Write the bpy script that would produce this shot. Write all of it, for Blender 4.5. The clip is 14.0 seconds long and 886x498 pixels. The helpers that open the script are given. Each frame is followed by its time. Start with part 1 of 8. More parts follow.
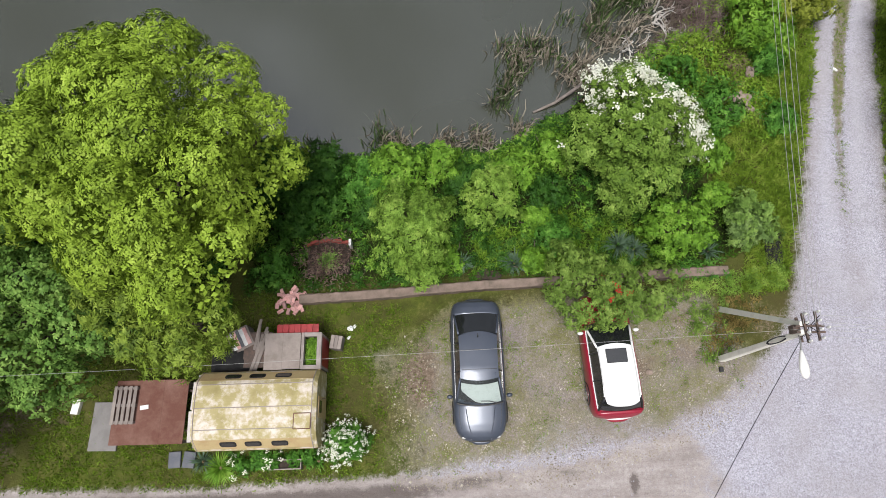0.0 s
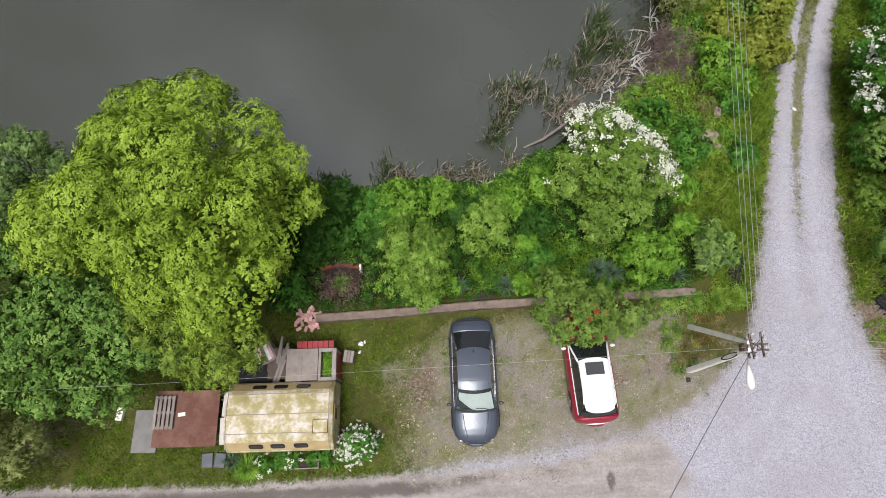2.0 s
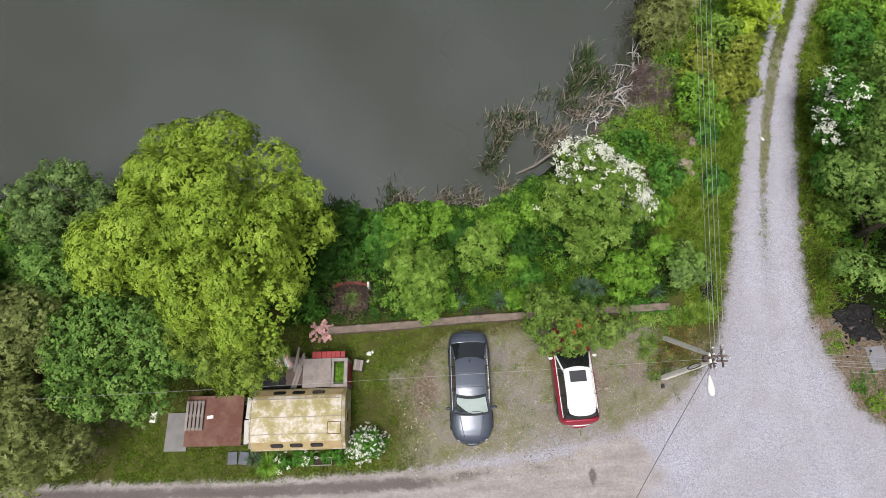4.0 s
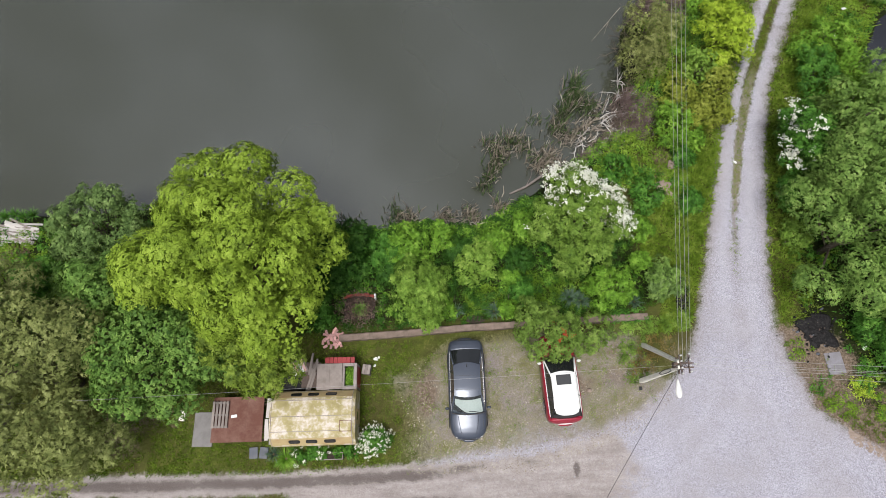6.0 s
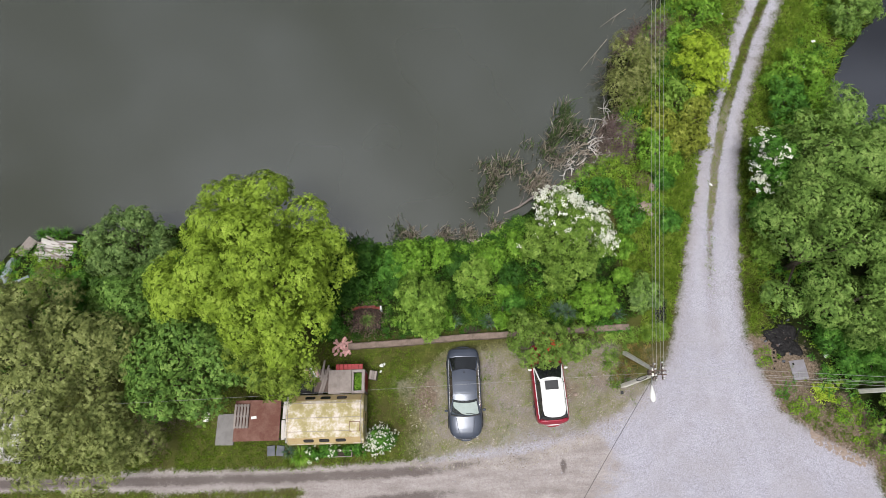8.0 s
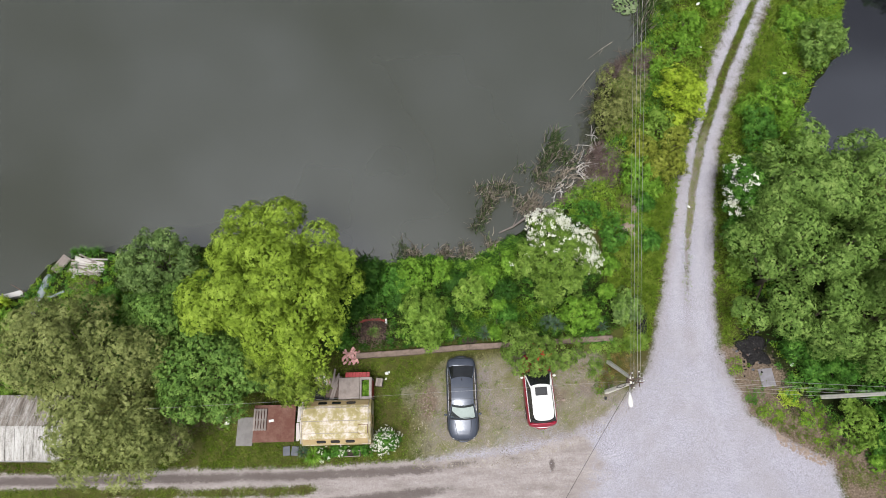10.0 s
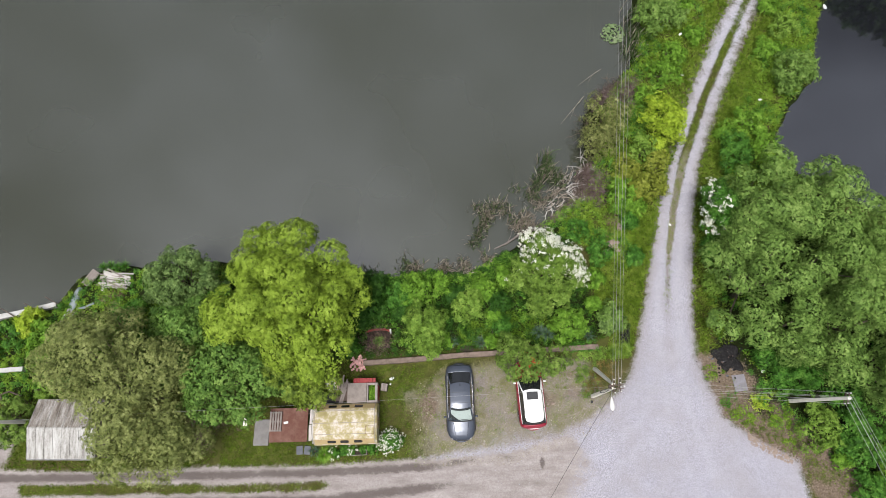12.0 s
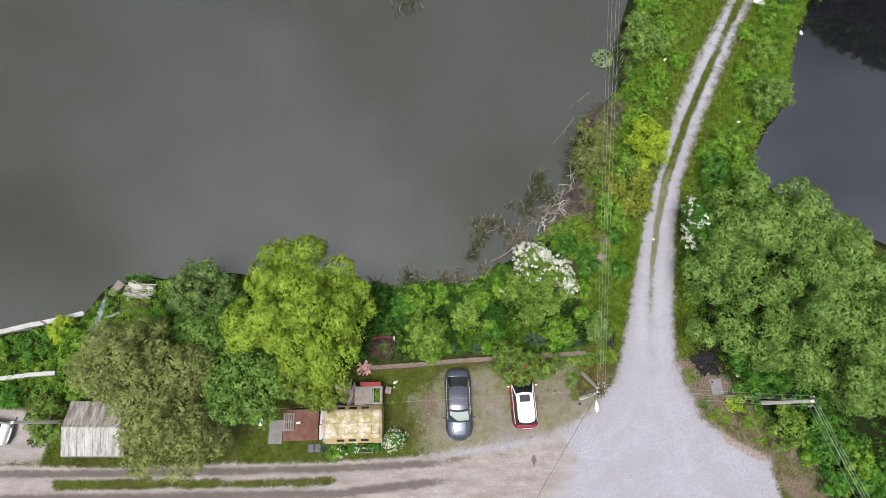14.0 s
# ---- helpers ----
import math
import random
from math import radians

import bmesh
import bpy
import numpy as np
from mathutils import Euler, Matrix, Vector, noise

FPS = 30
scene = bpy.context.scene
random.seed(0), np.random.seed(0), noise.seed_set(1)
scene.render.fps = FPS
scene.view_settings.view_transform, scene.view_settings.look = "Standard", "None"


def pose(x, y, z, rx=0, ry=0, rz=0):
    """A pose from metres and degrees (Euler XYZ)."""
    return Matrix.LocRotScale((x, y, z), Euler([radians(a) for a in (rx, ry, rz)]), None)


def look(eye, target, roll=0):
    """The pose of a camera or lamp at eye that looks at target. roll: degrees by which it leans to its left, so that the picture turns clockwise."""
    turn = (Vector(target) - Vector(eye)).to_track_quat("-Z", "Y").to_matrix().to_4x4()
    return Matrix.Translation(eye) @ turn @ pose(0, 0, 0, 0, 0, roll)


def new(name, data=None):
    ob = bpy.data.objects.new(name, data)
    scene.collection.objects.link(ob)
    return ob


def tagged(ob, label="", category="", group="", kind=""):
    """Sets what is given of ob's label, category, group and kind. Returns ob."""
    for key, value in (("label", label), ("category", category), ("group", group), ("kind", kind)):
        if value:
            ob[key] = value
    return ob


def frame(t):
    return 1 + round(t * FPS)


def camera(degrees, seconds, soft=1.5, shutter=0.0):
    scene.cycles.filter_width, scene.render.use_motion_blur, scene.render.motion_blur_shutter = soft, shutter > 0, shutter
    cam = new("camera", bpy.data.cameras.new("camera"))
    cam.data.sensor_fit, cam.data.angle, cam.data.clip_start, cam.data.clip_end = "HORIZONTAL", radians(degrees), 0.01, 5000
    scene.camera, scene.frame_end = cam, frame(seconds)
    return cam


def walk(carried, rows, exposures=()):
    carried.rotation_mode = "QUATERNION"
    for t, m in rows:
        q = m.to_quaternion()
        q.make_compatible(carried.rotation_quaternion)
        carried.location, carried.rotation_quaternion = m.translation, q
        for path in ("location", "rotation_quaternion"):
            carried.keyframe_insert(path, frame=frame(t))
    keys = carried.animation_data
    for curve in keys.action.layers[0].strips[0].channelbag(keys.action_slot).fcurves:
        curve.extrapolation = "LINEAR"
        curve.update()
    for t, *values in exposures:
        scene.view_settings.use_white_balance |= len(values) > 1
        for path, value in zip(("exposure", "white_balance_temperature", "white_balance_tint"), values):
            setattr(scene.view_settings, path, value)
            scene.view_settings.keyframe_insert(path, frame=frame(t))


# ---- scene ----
cam = camera(74.0, 14.0, soft=0.5)
# seconds, x, y, height, tilt below the level, lean to the right
PATH = [
    (0.0, 0.0, -0.0, 21.671, -71.898, 0.43),
    (0.5, 0.005, -0.008, 22.407, -71.833, 0.45),
    (1.0, 0.01, -0.016, 23.159, -71.752, 0.47),
    (1.5, 0.015, -0.024, 23.921, -71.674, 0.5),
    (2.0, 0.02, -0.032, 24.675, -71.607, 0.52),
    (2.5, 0.025, -0.041, 25.43, -71.561, 0.54),
    (3.0, 0.03, -0.048, 26.149, -71.556, 0.53),
    (5.5, 0.055, -0.089, 29.896, -71.765, 0.5),
    (6.0, 0.061, -0.097, 30.675, -71.848, 0.48),
    (6.5, 0.066, -0.106, 31.454, -71.885, 0.47),
    (7.0, 0.071, -0.114, 32.24, -71.91, 0.45),
    (7.5, 0.077, -0.123, 33.036, -71.89, 0.43),
    (8.0, 0.082, -0.131, 33.853, -71.869, 0.42),
    (10.5, 0.111, -0.178, 38.163, -71.701, 0.39),
    (11.0, 0.117, -0.187, 39.03, -71.706, 0.39),
    (11.5, 0.123, -0.197, 39.9, -71.691, 0.38),
    (12.0, 0.129, -0.206, 40.77, -71.67, 0.38),
    (12.5, 0.135, -0.215, 41.642, -71.675, 0.37),
    (13.0, 0.14, -0.225, 42.524, -71.674, 0.36),
    (13.5, 0.146, -0.234, 43.391, -71.705, 0.34),
    (14.0, 0.152, -0.244, 44.286, -71.741, 0.33),
]
walk(cam, [(t, pose(x, y, z, 90 + tilt, 0, 0) @ pose(0, 0, 0, 0, 0, -lean)) for t, x, y, z, tilt, lean in PATH],
     [(0.0, 0.53), (3.0, 0.45), (7.0, 0.45), (11.0, 0.52), (14.0, 0.54)])

# ---- world, sun, exposure ----
world = bpy.data.worlds.new("overcast_sky")
scene.world = world
world.use_nodes = True
wn, wl = world.node_tree.nodes, world.node_tree.links
sky = wn.new("ShaderNodeTexSky")
sky.sky_type = "NISHITA"
sky.sun_disc = False
sky.sun_elevation, sky.sun_rotation = radians(72), radians(200)
sky.air_density, sky.dust_density, sky.ozone_density = 1.0, 4.0, 1.0
grey = wn.new("ShaderNodeHueSaturation")
grey.inputs["Saturation"].default_value = 0.40
wl.new(sky.outputs[0], grey.inputs["Color"])
# an uneven cloud cover
cover = wn.new("ShaderNodeTexNoise")
cover.inputs["Scale"].default_value, cover.inputs["Detail"].default_value = 2.6, 4.0
wl.new(wn.new("ShaderNodeTexCoord").outputs["Generated"], cover.inputs["Vector"])
cloud = wn.new("ShaderNodeMapRange")
cloud.inputs["From Min"].default_value, cloud.inputs["From Max"].default_value = 0.32, 0.68
cloud.inputs["To Min"].default_value, cloud.inputs["To Max"].default_value = 0.42, 1.62
wl.new(cover.outputs["Fac"], cloud.inputs["Value"])
way = wn.new("ShaderNodeSeparateXYZ")
wl.new(wn["Texture Coordinate"].outputs["Generated"], way.inputs[0])
zenith = wn.new("ShaderNodeMath")
zenith.operation = "MULTIPLY_ADD"
wl.new(way.outputs["Z"], zenith.inputs[0])
zenith.inputs[1].default_value, zenith.inputs[2].default_value = 1.22, 0.20
veil = wn.new("ShaderNodeMath")
veil.operation = "MULTIPLY"
wl.new(cloud.outputs[0], veil.inputs[0])
wl.new(zenith.outputs[0], veil.inputs[1])
shade = wn.new("ShaderNodeVectorMath")
shade.operation = "SCALE"
wl.new(grey.outputs[0], shade.inputs[0])
wl.new(veil.outputs[0], shade.inputs["Scale"])
wl.new(shade.outputs[0], wn["Background"].inputs["Color"])
wn["Background"].inputs["Strength"].default_value = 0.108
sun = new("sun", bpy.data.lights.new("sun", "SUN"))
sun.data.energy, sun.data.angle, sun.data.color = 2.2, radians(22), (1.0, 0.98, 0.96)
sun.matrix_world = look((0, 0, 60), (-60 * math.sin(radians(200)) / math.tan(radians(72)), -60 * math.cos(radians(200)) / math.tan(radians(72)), 0))


# ---- materials ----
def material(name, roughness=0.7, metallic=0.0):
    m = bpy.data.materials.new(name)
    m.use_nodes = True
    b = m.node_tree.nodes["Principled BSDF"]
    b.inputs["Roughness"].default_value, b.inputs["Metallic"].default_value = roughness, metallic
    return m, m.node_tree.nodes, m.node_tree.links, b


def noise_node(n, l, scale, detail=4.0, rough=0.6, coord=None):
    tex = n.new("ShaderNodeTexNoise")
    tex.inputs["Scale"].default_value, tex.inputs["Detail"].default_value, tex.inputs["Roughness"].default_value = scale, detail, rough
    if coord:
        l.new(coord, tex.inputs["Vector"])
    return tex.outputs["Fac"]


def ramp(n, l, fac, stops):
    r = n.new("ShaderNodeValToRGB")
    e = r.color_ramp.elements
    while len(e) < len(stops):
        e.new(0.5)
    for k, (p, c) in enumerate(stops):
        e[k].position, e[k].color = p, (*c, 1)
    l.new(fac, r.inputs["Fac"])
    return r.outputs["Color"]


def mix(n, l, fac, a, b, mode="MIX"):
    m = n.new("ShaderNodeMix")
    m.data_type, m.blend_type = "RGBA", mode
    for sock, v in ((m.inputs[0], fac), (m.inputs[6], a), (m.inputs[7], b)):
        if isinstance(v, (int, float)):
            sock.default_value = v
        elif isinstance(v, tuple):
            sock.default_value = (*v, 1)
        else:
            l.new(v, sock)
    return m.outputs[2]


def calc(n, l, op, a, b, clamp=False):
    m = n.new("ShaderNodeMath")
    m.operation, m.use_clamp = op, clamp
    for sock, v in ((m.inputs[0], a), (m.inputs[1], b)):
        if isinstance(v, (int, float)):
            sock.default_value = v
        else:
            l.new(v, sock)
    return m.outputs[0]


def bump(n, l, b, height, strength=0.4, distance=0.02):
    k = n.new("ShaderNodeBump")
    k.inputs["Strength"].default_value, k.inputs["Distance"].default_value = strength, distance
    l.new(height, k.inputs["Height"])
    l.new(k.outputs[0], b.inputs["Normal"])


def rough_paint(name, base, stain, scale=2.0, amount=0.5, roughness=0.6, metallic=0.0, grain=30.0, relief=0.3, random_shift=0.0):
    """A surface of one colour with stains at two scales and a fine relief."""
    m, n, l, b = material(name, roughness, metallic)
    b.inputs["Specular IOR Level"].default_value = 0.15 if roughness > 0.7 else 0.4
    co = n.new("ShaderNodeTexCoord").outputs["Object"]
    big = noise_node(n, l, scale, 5, 0.65, co)
    fine = noise_node(n, l, grain, 3, 0.6, co)
    sharp = n.new("ShaderNodeMapRange")
    sharp.inputs["From Min"].default_value, sharp.inputs["From Max"].default_value = 0.62 - 0.3 * amount, 0.75
    l.new(big, sharp.inputs["Value"])
    col = mix(n, l, sharp.outputs[0], base, stain)
    col = mix(n, l, calc(n, l, "MULTIPLY", fine, 0.35), col, tuple(0.55 * c for c in base))
    if random_shift:
        h = n.new("ShaderNodeHueSaturation")
        rnd = n.new("ShaderNodeObjectInfo").outputs["Random"]
        l.new(calc(n, l, "ADD", calc(n, l, "MULTIPLY", rnd, random_shift), 1 - random_shift / 2), h.inputs["Value"])
        l.new(col, h.inputs["Color"])
        col = h.outputs[0]
    l.new(col, b.inputs["Base Color"])
    bump(n, l, b, fine, relief, 0.01)
    return m


def leaf_material(name, dark, mid, light, patch=0.5, through_light=0.09, gloss=0.5):
    """Leaves: every leaf its own shade, with slow drift of hue through the crown and tuft-sized light and dark put into
    the colour.
    """
    m, n, l, b = material(name, gloss)
    each = n.new("ShaderNodeNewGeometry").outputs["Random Per Island"]
    co = n.new("ShaderNodeTexCoord").outputs["Object"]
    slow = noise_node(n, l, patch, 3, 0.5, co)
    # Tuft and twig noise puts the foliage's patchy light and dark into colour.
    tuft = noise_node(n, l, 2.0, 2, 0.5, co)
    wide = n.new("ShaderNodeMapRange")
    wide.inputs["From Min"].default_value, wide.inputs["From Max"].default_value = 0.32, 0.68
    l.new(tuft, wide.inputs["Value"])
    twigs = n.new("ShaderNodeMapRange")
    twigs.inputs["From Min"].default_value, twigs.inputs["From Max"].default_value = 0.30, 0.70
    l.new(noise_node(n, l, 4.6, 1, 0.5, co), twigs.inputs["Value"])
    twig = twigs.outputs[0]
    k = calc(n, l, "ADD", calc(n, l, "MULTIPLY", each, 0.10), calc(n, l, "ADD", calc(n, l, "MULTIPLY", slow, 0.32), calc(n, l, "ADD", calc(n, l, "MULTIPLY", wide.outputs[0], 0.26), calc(n, l, "ADD", calc(n, l, "MULTIPLY", twig, 0.16), 0.07))))
    col = ramp(n, l, k, [(0.22, dark), (0.5, mid), (0.82, light)])
    l.new(col, b.inputs["Base Color"])
    b.inputs["Specular IOR Level"].default_value = 0.08
    t = n.new("ShaderNodeBsdfTranslucent")
    l.new(mix(n, l, 0.35, col, (0.30, 0.36, 0.02)), t.inputs["Color"])
    s = n.new("ShaderNodeMixShader")
    s.inputs[0].default_value = through_light
    l.new(b.outputs[0], s.inputs[1])
    l.new(t.outputs[0], s.inputs[2])
    l.new(s.outputs[0], n["Material Output"].inputs["Surface"])
    return m


LEAF_LIME = leaf_material("leaf_lime", (0.052, 0.086, 0.009), (0.204, 0.304, 0.032), (0.375, 0.490, 0.082))
LEAF_OLIVE = leaf_material("leaf_olive", (0.034, 0.050, 0.013), (0.178, 0.208, 0.064), (0.380, 0.416, 0.158))
LEAF_DARK = leaf_material("leaf_dark", (0.006, 0.024, 0.003), (0.030, 0.086, 0.012), (0.100, 0.200, 0.032))
LEAF_ALDER = leaf_material("leaf_alder", (0.02684, 0.0549, 0.01586), (0.1159, 0.1891, 0.05368), (0.305, 0.4087, 0.1464))
LEAF_SAMBUCUS = leaf_material("leaf_sambucus", (0.014, 0.044, 0.008), (0.108, 0.204, 0.039), (0.300, 0.435, 0.110))
LEAF_MID = leaf_material("leaf_mid", (0.010, 0.036, 0.005), (0.060, 0.165, 0.022), (0.19, 0.36, 0.062))
LEAF_ELDER = leaf_material("leaf_elder", (0.030, 0.066, 0.009), (0.132, 0.220, 0.034), (0.300, 0.412, 0.098))
LEAF_FRUIT = leaf_material("leaf_fruit", (0.030, 0.065, 0.008), (0.150, 0.258, 0.038), (0.335, 0.460, 0.104))
LEAF_ROSE = leaf_material("leaf_rose", (0.026, 0.055, 0.009), (0.122, 0.200, 0.035), (0.285, 0.385, 0.095))
LEAF_FRESH = leaf_material("leaf_fresh", (0.024, 0.062, 0.007), (0.122, 0.250, 0.025), (0.295, 0.455, 0.075))
LEAF_WILLOW = leaf_material("leaf_willow", (0.024, 0.056, 0.010), (0.136, 0.232, 0.048), (0.310, 0.430, 0.122))
LEAF_YELLOW = leaf_material("leaf_yellow", (0.085, 0.150, 0.010), (0.270, 0.380, 0.030), (0.46, 0.54, 0.085))
LEAF_OAK = leaf_material("leaf_oak", (0.049, 0.0665, 0.0084), (0.1785, 0.2135, 0.0294), (0.35, 0.378, 0.084))
LEAF_RUST = leaf_material("leaf_rust", (0.045, 0.036, 0.011), (0.155, 0.115, 0.036), (0.30, 0.235, 0.085), through_light=0.1)
LEAF_RUSSET = leaf_material("leaf_russet", (0.040, 0.024, 0.020), (0.135, 0.088, 0.075), (0.27, 0.20, 0.17), through_light=0.1)
# lime-green leaves with the shade of the lower limbs put into the colour
LEAF_LIME_SHADED = leaf_material("leaf_lime_shaded", (0.026, 0.050, 0.007), (0.145, 0.210, 0.028), (0.310, 0.395, 0.075))
LEAF_BROWN = leaf_material("leaf_brown", (0.028, 0.034, 0.012), (0.168, 0.190, 0.058), (0.41, 0.435, 0.18), through_light=0.1)
LEAF_BLUE = leaf_material("leaf_blue", (0.030, 0.060, 0.032), (0.078, 0.126, 0.078), (0.165, 0.225, 0.165), through_light=0.1)
LEAF_DRY = leaf_material("leaf_dry", (0.0868, 0.062, 0.031), (0.1612, 0.124, 0.0744), (0.2604, 0.2232, 0.155), through_light=0.1)
GRASS = leaf_material("grass_blades", (0.046, 0.092, 0.008), (0.118, 0.198, 0.017), (0.240, 0.305, 0.055), patch=0.7, through_light=0.2)
PETAL = leaf_material("white_petals", (0.54, 0.558, 0.414), (0.702, 0.711, 0.612), (0.792, 0.792, 0.738), through_light=0.2)
PETAL_RED = leaf_material("red_petals", (0.16, 0.01, 0.008), (0.30, 0.03, 0.02), (0.42, 0.08, 0.05), through_light=0.1)
BARK = rough_paint("bark", (0.099, 0.0792, 0.0594), (0.1848, 0.165, 0.132), 6, 0.5, 0.9, grain=40, relief=0.8)
DEADWOOD = rough_paint("dead_wood", (0.3168, 0.264, 0.2112), (0.4752, 0.433, 0.3802), 5, 0.6, 0.85, grain=30, relief=0.5)

CONCRETE = rough_paint("concrete", (0.86, 0.83, 0.76), (0.66, 0.63, 0.56), 2.2, 0.6, 0.85, grain=45, relief=0.4)
OLD_CONCRETE = rough_paint("old_grey_concrete", (0.215, 0.205, 0.20), (0.145, 0.138, 0.132), 2.2, 0.6, 0.9, grain=45, relief=0.4)
PALE_BOARD = rough_paint("pale_board", (0.30, 0.265, 0.25), (0.165, 0.138, 0.125), 2.2, 0.8, 0.85, grain=26, relief=0.5)
WALL_CONCRETE = rough_paint("mossy_concrete", (0.235, 0.176, 0.148), (0.085, 0.075, 0.056), 2.4, 0.85, 0.9, grain=22, relief=0.8)
WHITEWASH = rough_paint("whitewash", (0.4529, 0.4468, 0.4345), (0.2938, 0.2815, 0.257), 1.5, 0.5, 0.8, grain=20, relief=0.4)
GALVANISED = rough_paint("galvanised_steel", (0.2772, 0.2772, 0.2772), (0.1584, 0.132, 0.1122), 4, 0.5, 0.55, 0.4)
RUST = rough_paint("rusty_sheet", (0.125, 0.055, 0.041), (0.225, 0.135, 0.108), 1.3, 0.75, 0.75, grain=14, relief=0.5)
RED_SHEET = rough_paint("red_sheet", (0.264, 0.0198, 0.0231), (0.165, 0.0198, 0.0198), 3, 0.4, 0.55)
OLD_BOARD = rough_paint("weathered_board", (0.2439, 0.2107, 0.1922), (0.1552, 0.1294, 0.1146), 2.4, 0.6, 0.85, grain=26, relief=0.6, random_shift=0.35)
BLEACHED = rough_paint("bleached_board", (0.46, 0.435, 0.41), (0.33, 0.30, 0.275), 2.4, 0.5, 0.85, grain=26, relief=0.5, random_shift=0.4)
PINK_BRICK = rough_paint("pink_brick", (0.60, 0.335, 0.315), (0.70, 0.54, 0.51), 5, 0.5, 0.85, random_shift=0.5)
RED_BRICK = rough_paint("rusty_red_brick", (0.225, 0.060, 0.046), (0.120, 0.042, 0.034), 5, 0.5, 0.85, random_shift=0.3)
BLACK_RUBBER = rough_paint("black_rubber", (0.01875, 0.01875, 0.0195), (0.0375, 0.0375, 0.0375), 5, 0.4, 0.75)
CHAR = rough_paint("burnt_rubbish", (0.010, 0.0095, 0.010), (0.045, 0.042, 0.042), 8, 0.6, 0.8, random_shift=0.6)
BLUE_SHEET = rough_paint("blue_grey_sheet", (0.198, 0.2442, 0.264), (0.2772, 0.2838, 0.2838), 3, 0.6, 0.7)
STONE = rough_paint("field_stone", (0.264, 0.208, 0.172), (0.363, 0.305, 0.265), 4, 0.5, 0.85, relief=0.6, random_shift=0.3)
WHITE_LITTER = rough_paint("white_plastic", (0.663, 0.663, 0.6545), (0.51, 0.51, 0.493), 6, 0.4, 0.5)
DARK_STEEL = rough_paint("dark_steel", (0.095, 0.070, 0.060), (0.17, 0.105, 0.08), 8, 0.5, 0.7, 0.2)
PORCELAIN = rough_paint("white_porcelain", (0.6375, 0.629, 0.612), (0.51, 0.493, 0.4675), 9, 0.3, 0.25)
SOIL = rough_paint("dark_soil", (0.04125, 0.0315, 0.0255), (0.0675, 0.0525, 0.04125), 6, 0.5, 0.95, relief=0.8)
SLATE = rough_paint("slate_slab", (0.1122, 0.1188, 0.1386), (0.165, 0.165, 0.1716), 3, 0.5, 0.8)
REED_GREEN = leaf_material("reed_green", (0.020, 0.040, 0.014), (0.078, 0.128, 0.042), (0.21, 0.265, 0.115), through_light=0.1)
REED_DRY = leaf_material("reed_dry", (0.085, 0.070, 0.052), (0.29, 0.252, 0.20), (0.56, 0.52, 0.45), through_light=0.05)
LILY = leaf_material("lily_pads", (0.07, 0.119, 0.042), (0.14, 0.203, 0.091), (0.252, 0.294, 0.175), through_light=0.1)


def glass_material(name, tint, roughness=0.06):
    m, n, l, b = material(name, roughness)
    b.inputs["Base Color"].default_value = (*tint, 1)
    b.inputs["IOR"].default_value = 1.5
    b.inputs["Coat Weight"].default_value = 0.6
    b.inputs["Coat Roughness"].default_value = 0.02
    return m


def clear_glass():
    """A screen that is seen through, with the sky's gloss on it."""
    m, n, l, b = material("clear_screen_glass", 0.03)
    t = n.new("ShaderNodeBsdfTransparent")
    t.inputs["Color"].default_value = (0.72, 0.78, 0.76, 1)
    g = n.new("ShaderNodeBsdfGlossy")
    g.inputs["Roughness"].default_value = 0.03
    f = n.new("ShaderNodeFresnel")
    f.inputs["IOR"].default_value = 1.6
    s = n.new("ShaderNodeMixShader")
    l.new(f.outputs[0], s.inputs[0])
    l.new(t.outputs[0], s.inputs[1])
    l.new(g.outputs[0], s.inputs[2])
    l.new(s.outputs[0], n["Material Output"].inputs["Surface"])
    return m


SCREEN_GLASS = clear_glass()
CAR_GLASS = glass_material("tinted_car_glass", (0.012, 0.013, 0.014))
WINDOW_DARK = glass_material("dark_window_glass", (0.02, 0.02, 0.02), 0.12)


def car_paint(name, colour, metal=0.0, rough=0.35, dust=0.25):
    m, n, l, b = material(name, rough, metal)
    co = n.new("ShaderNodeTexCoord").outputs["Object"]
    d = noise_node(n, l, 3.0, 6, 0.6, co)
    l.new(mix(n, l, calc(n, l, "MULTIPLY", d, dust), colour, (0.33, 0.31, 0.29)), b.inputs["Base Color"])
    l.new(calc(n, l, "ADD", calc(n, l, "MULTIPLY", d, 0.25), rough - 0.1), b.inputs["Roughness"])
    b.inputs["Coat Weight"].default_value, b.inputs["Coat Roughness"].default_value = 0.4, 0.14
    b.inputs["Specular IOR Level"].default_value = 0.35
    return m


PAINT_GREY = car_paint("grey_car_paint", (0.050, 0.061, 0.086), 0.35, 0.30, 0.06)
PAINT_RED = car_paint("red_car_paint", (0.235, 0.003, 0.021), 0.0, 0.35, 0.05)
PAINT_WHITE = car_paint("white_car_paint", (0.66, 0.66, 0.65), 0.0, 0.35, 0.08)
CHROME = rough_paint("chrome_trim", (0.675, 0.675, 0.675), (0.54, 0.54, 0.54), 5, 0.3, 0.2, 0.9)
BLACK_TRIM = rough_paint("black_trim", (0.015, 0.015, 0.01575), (0.03, 0.03, 0.03), 5, 0.3, 0.5)
LAMP_CLEAR = glass_material("headlamp_glass", (0.45, 0.46, 0.47))
LAMP_RED = glass_material("tail_lamp_glass", (0.35, 0.01, 0.012))


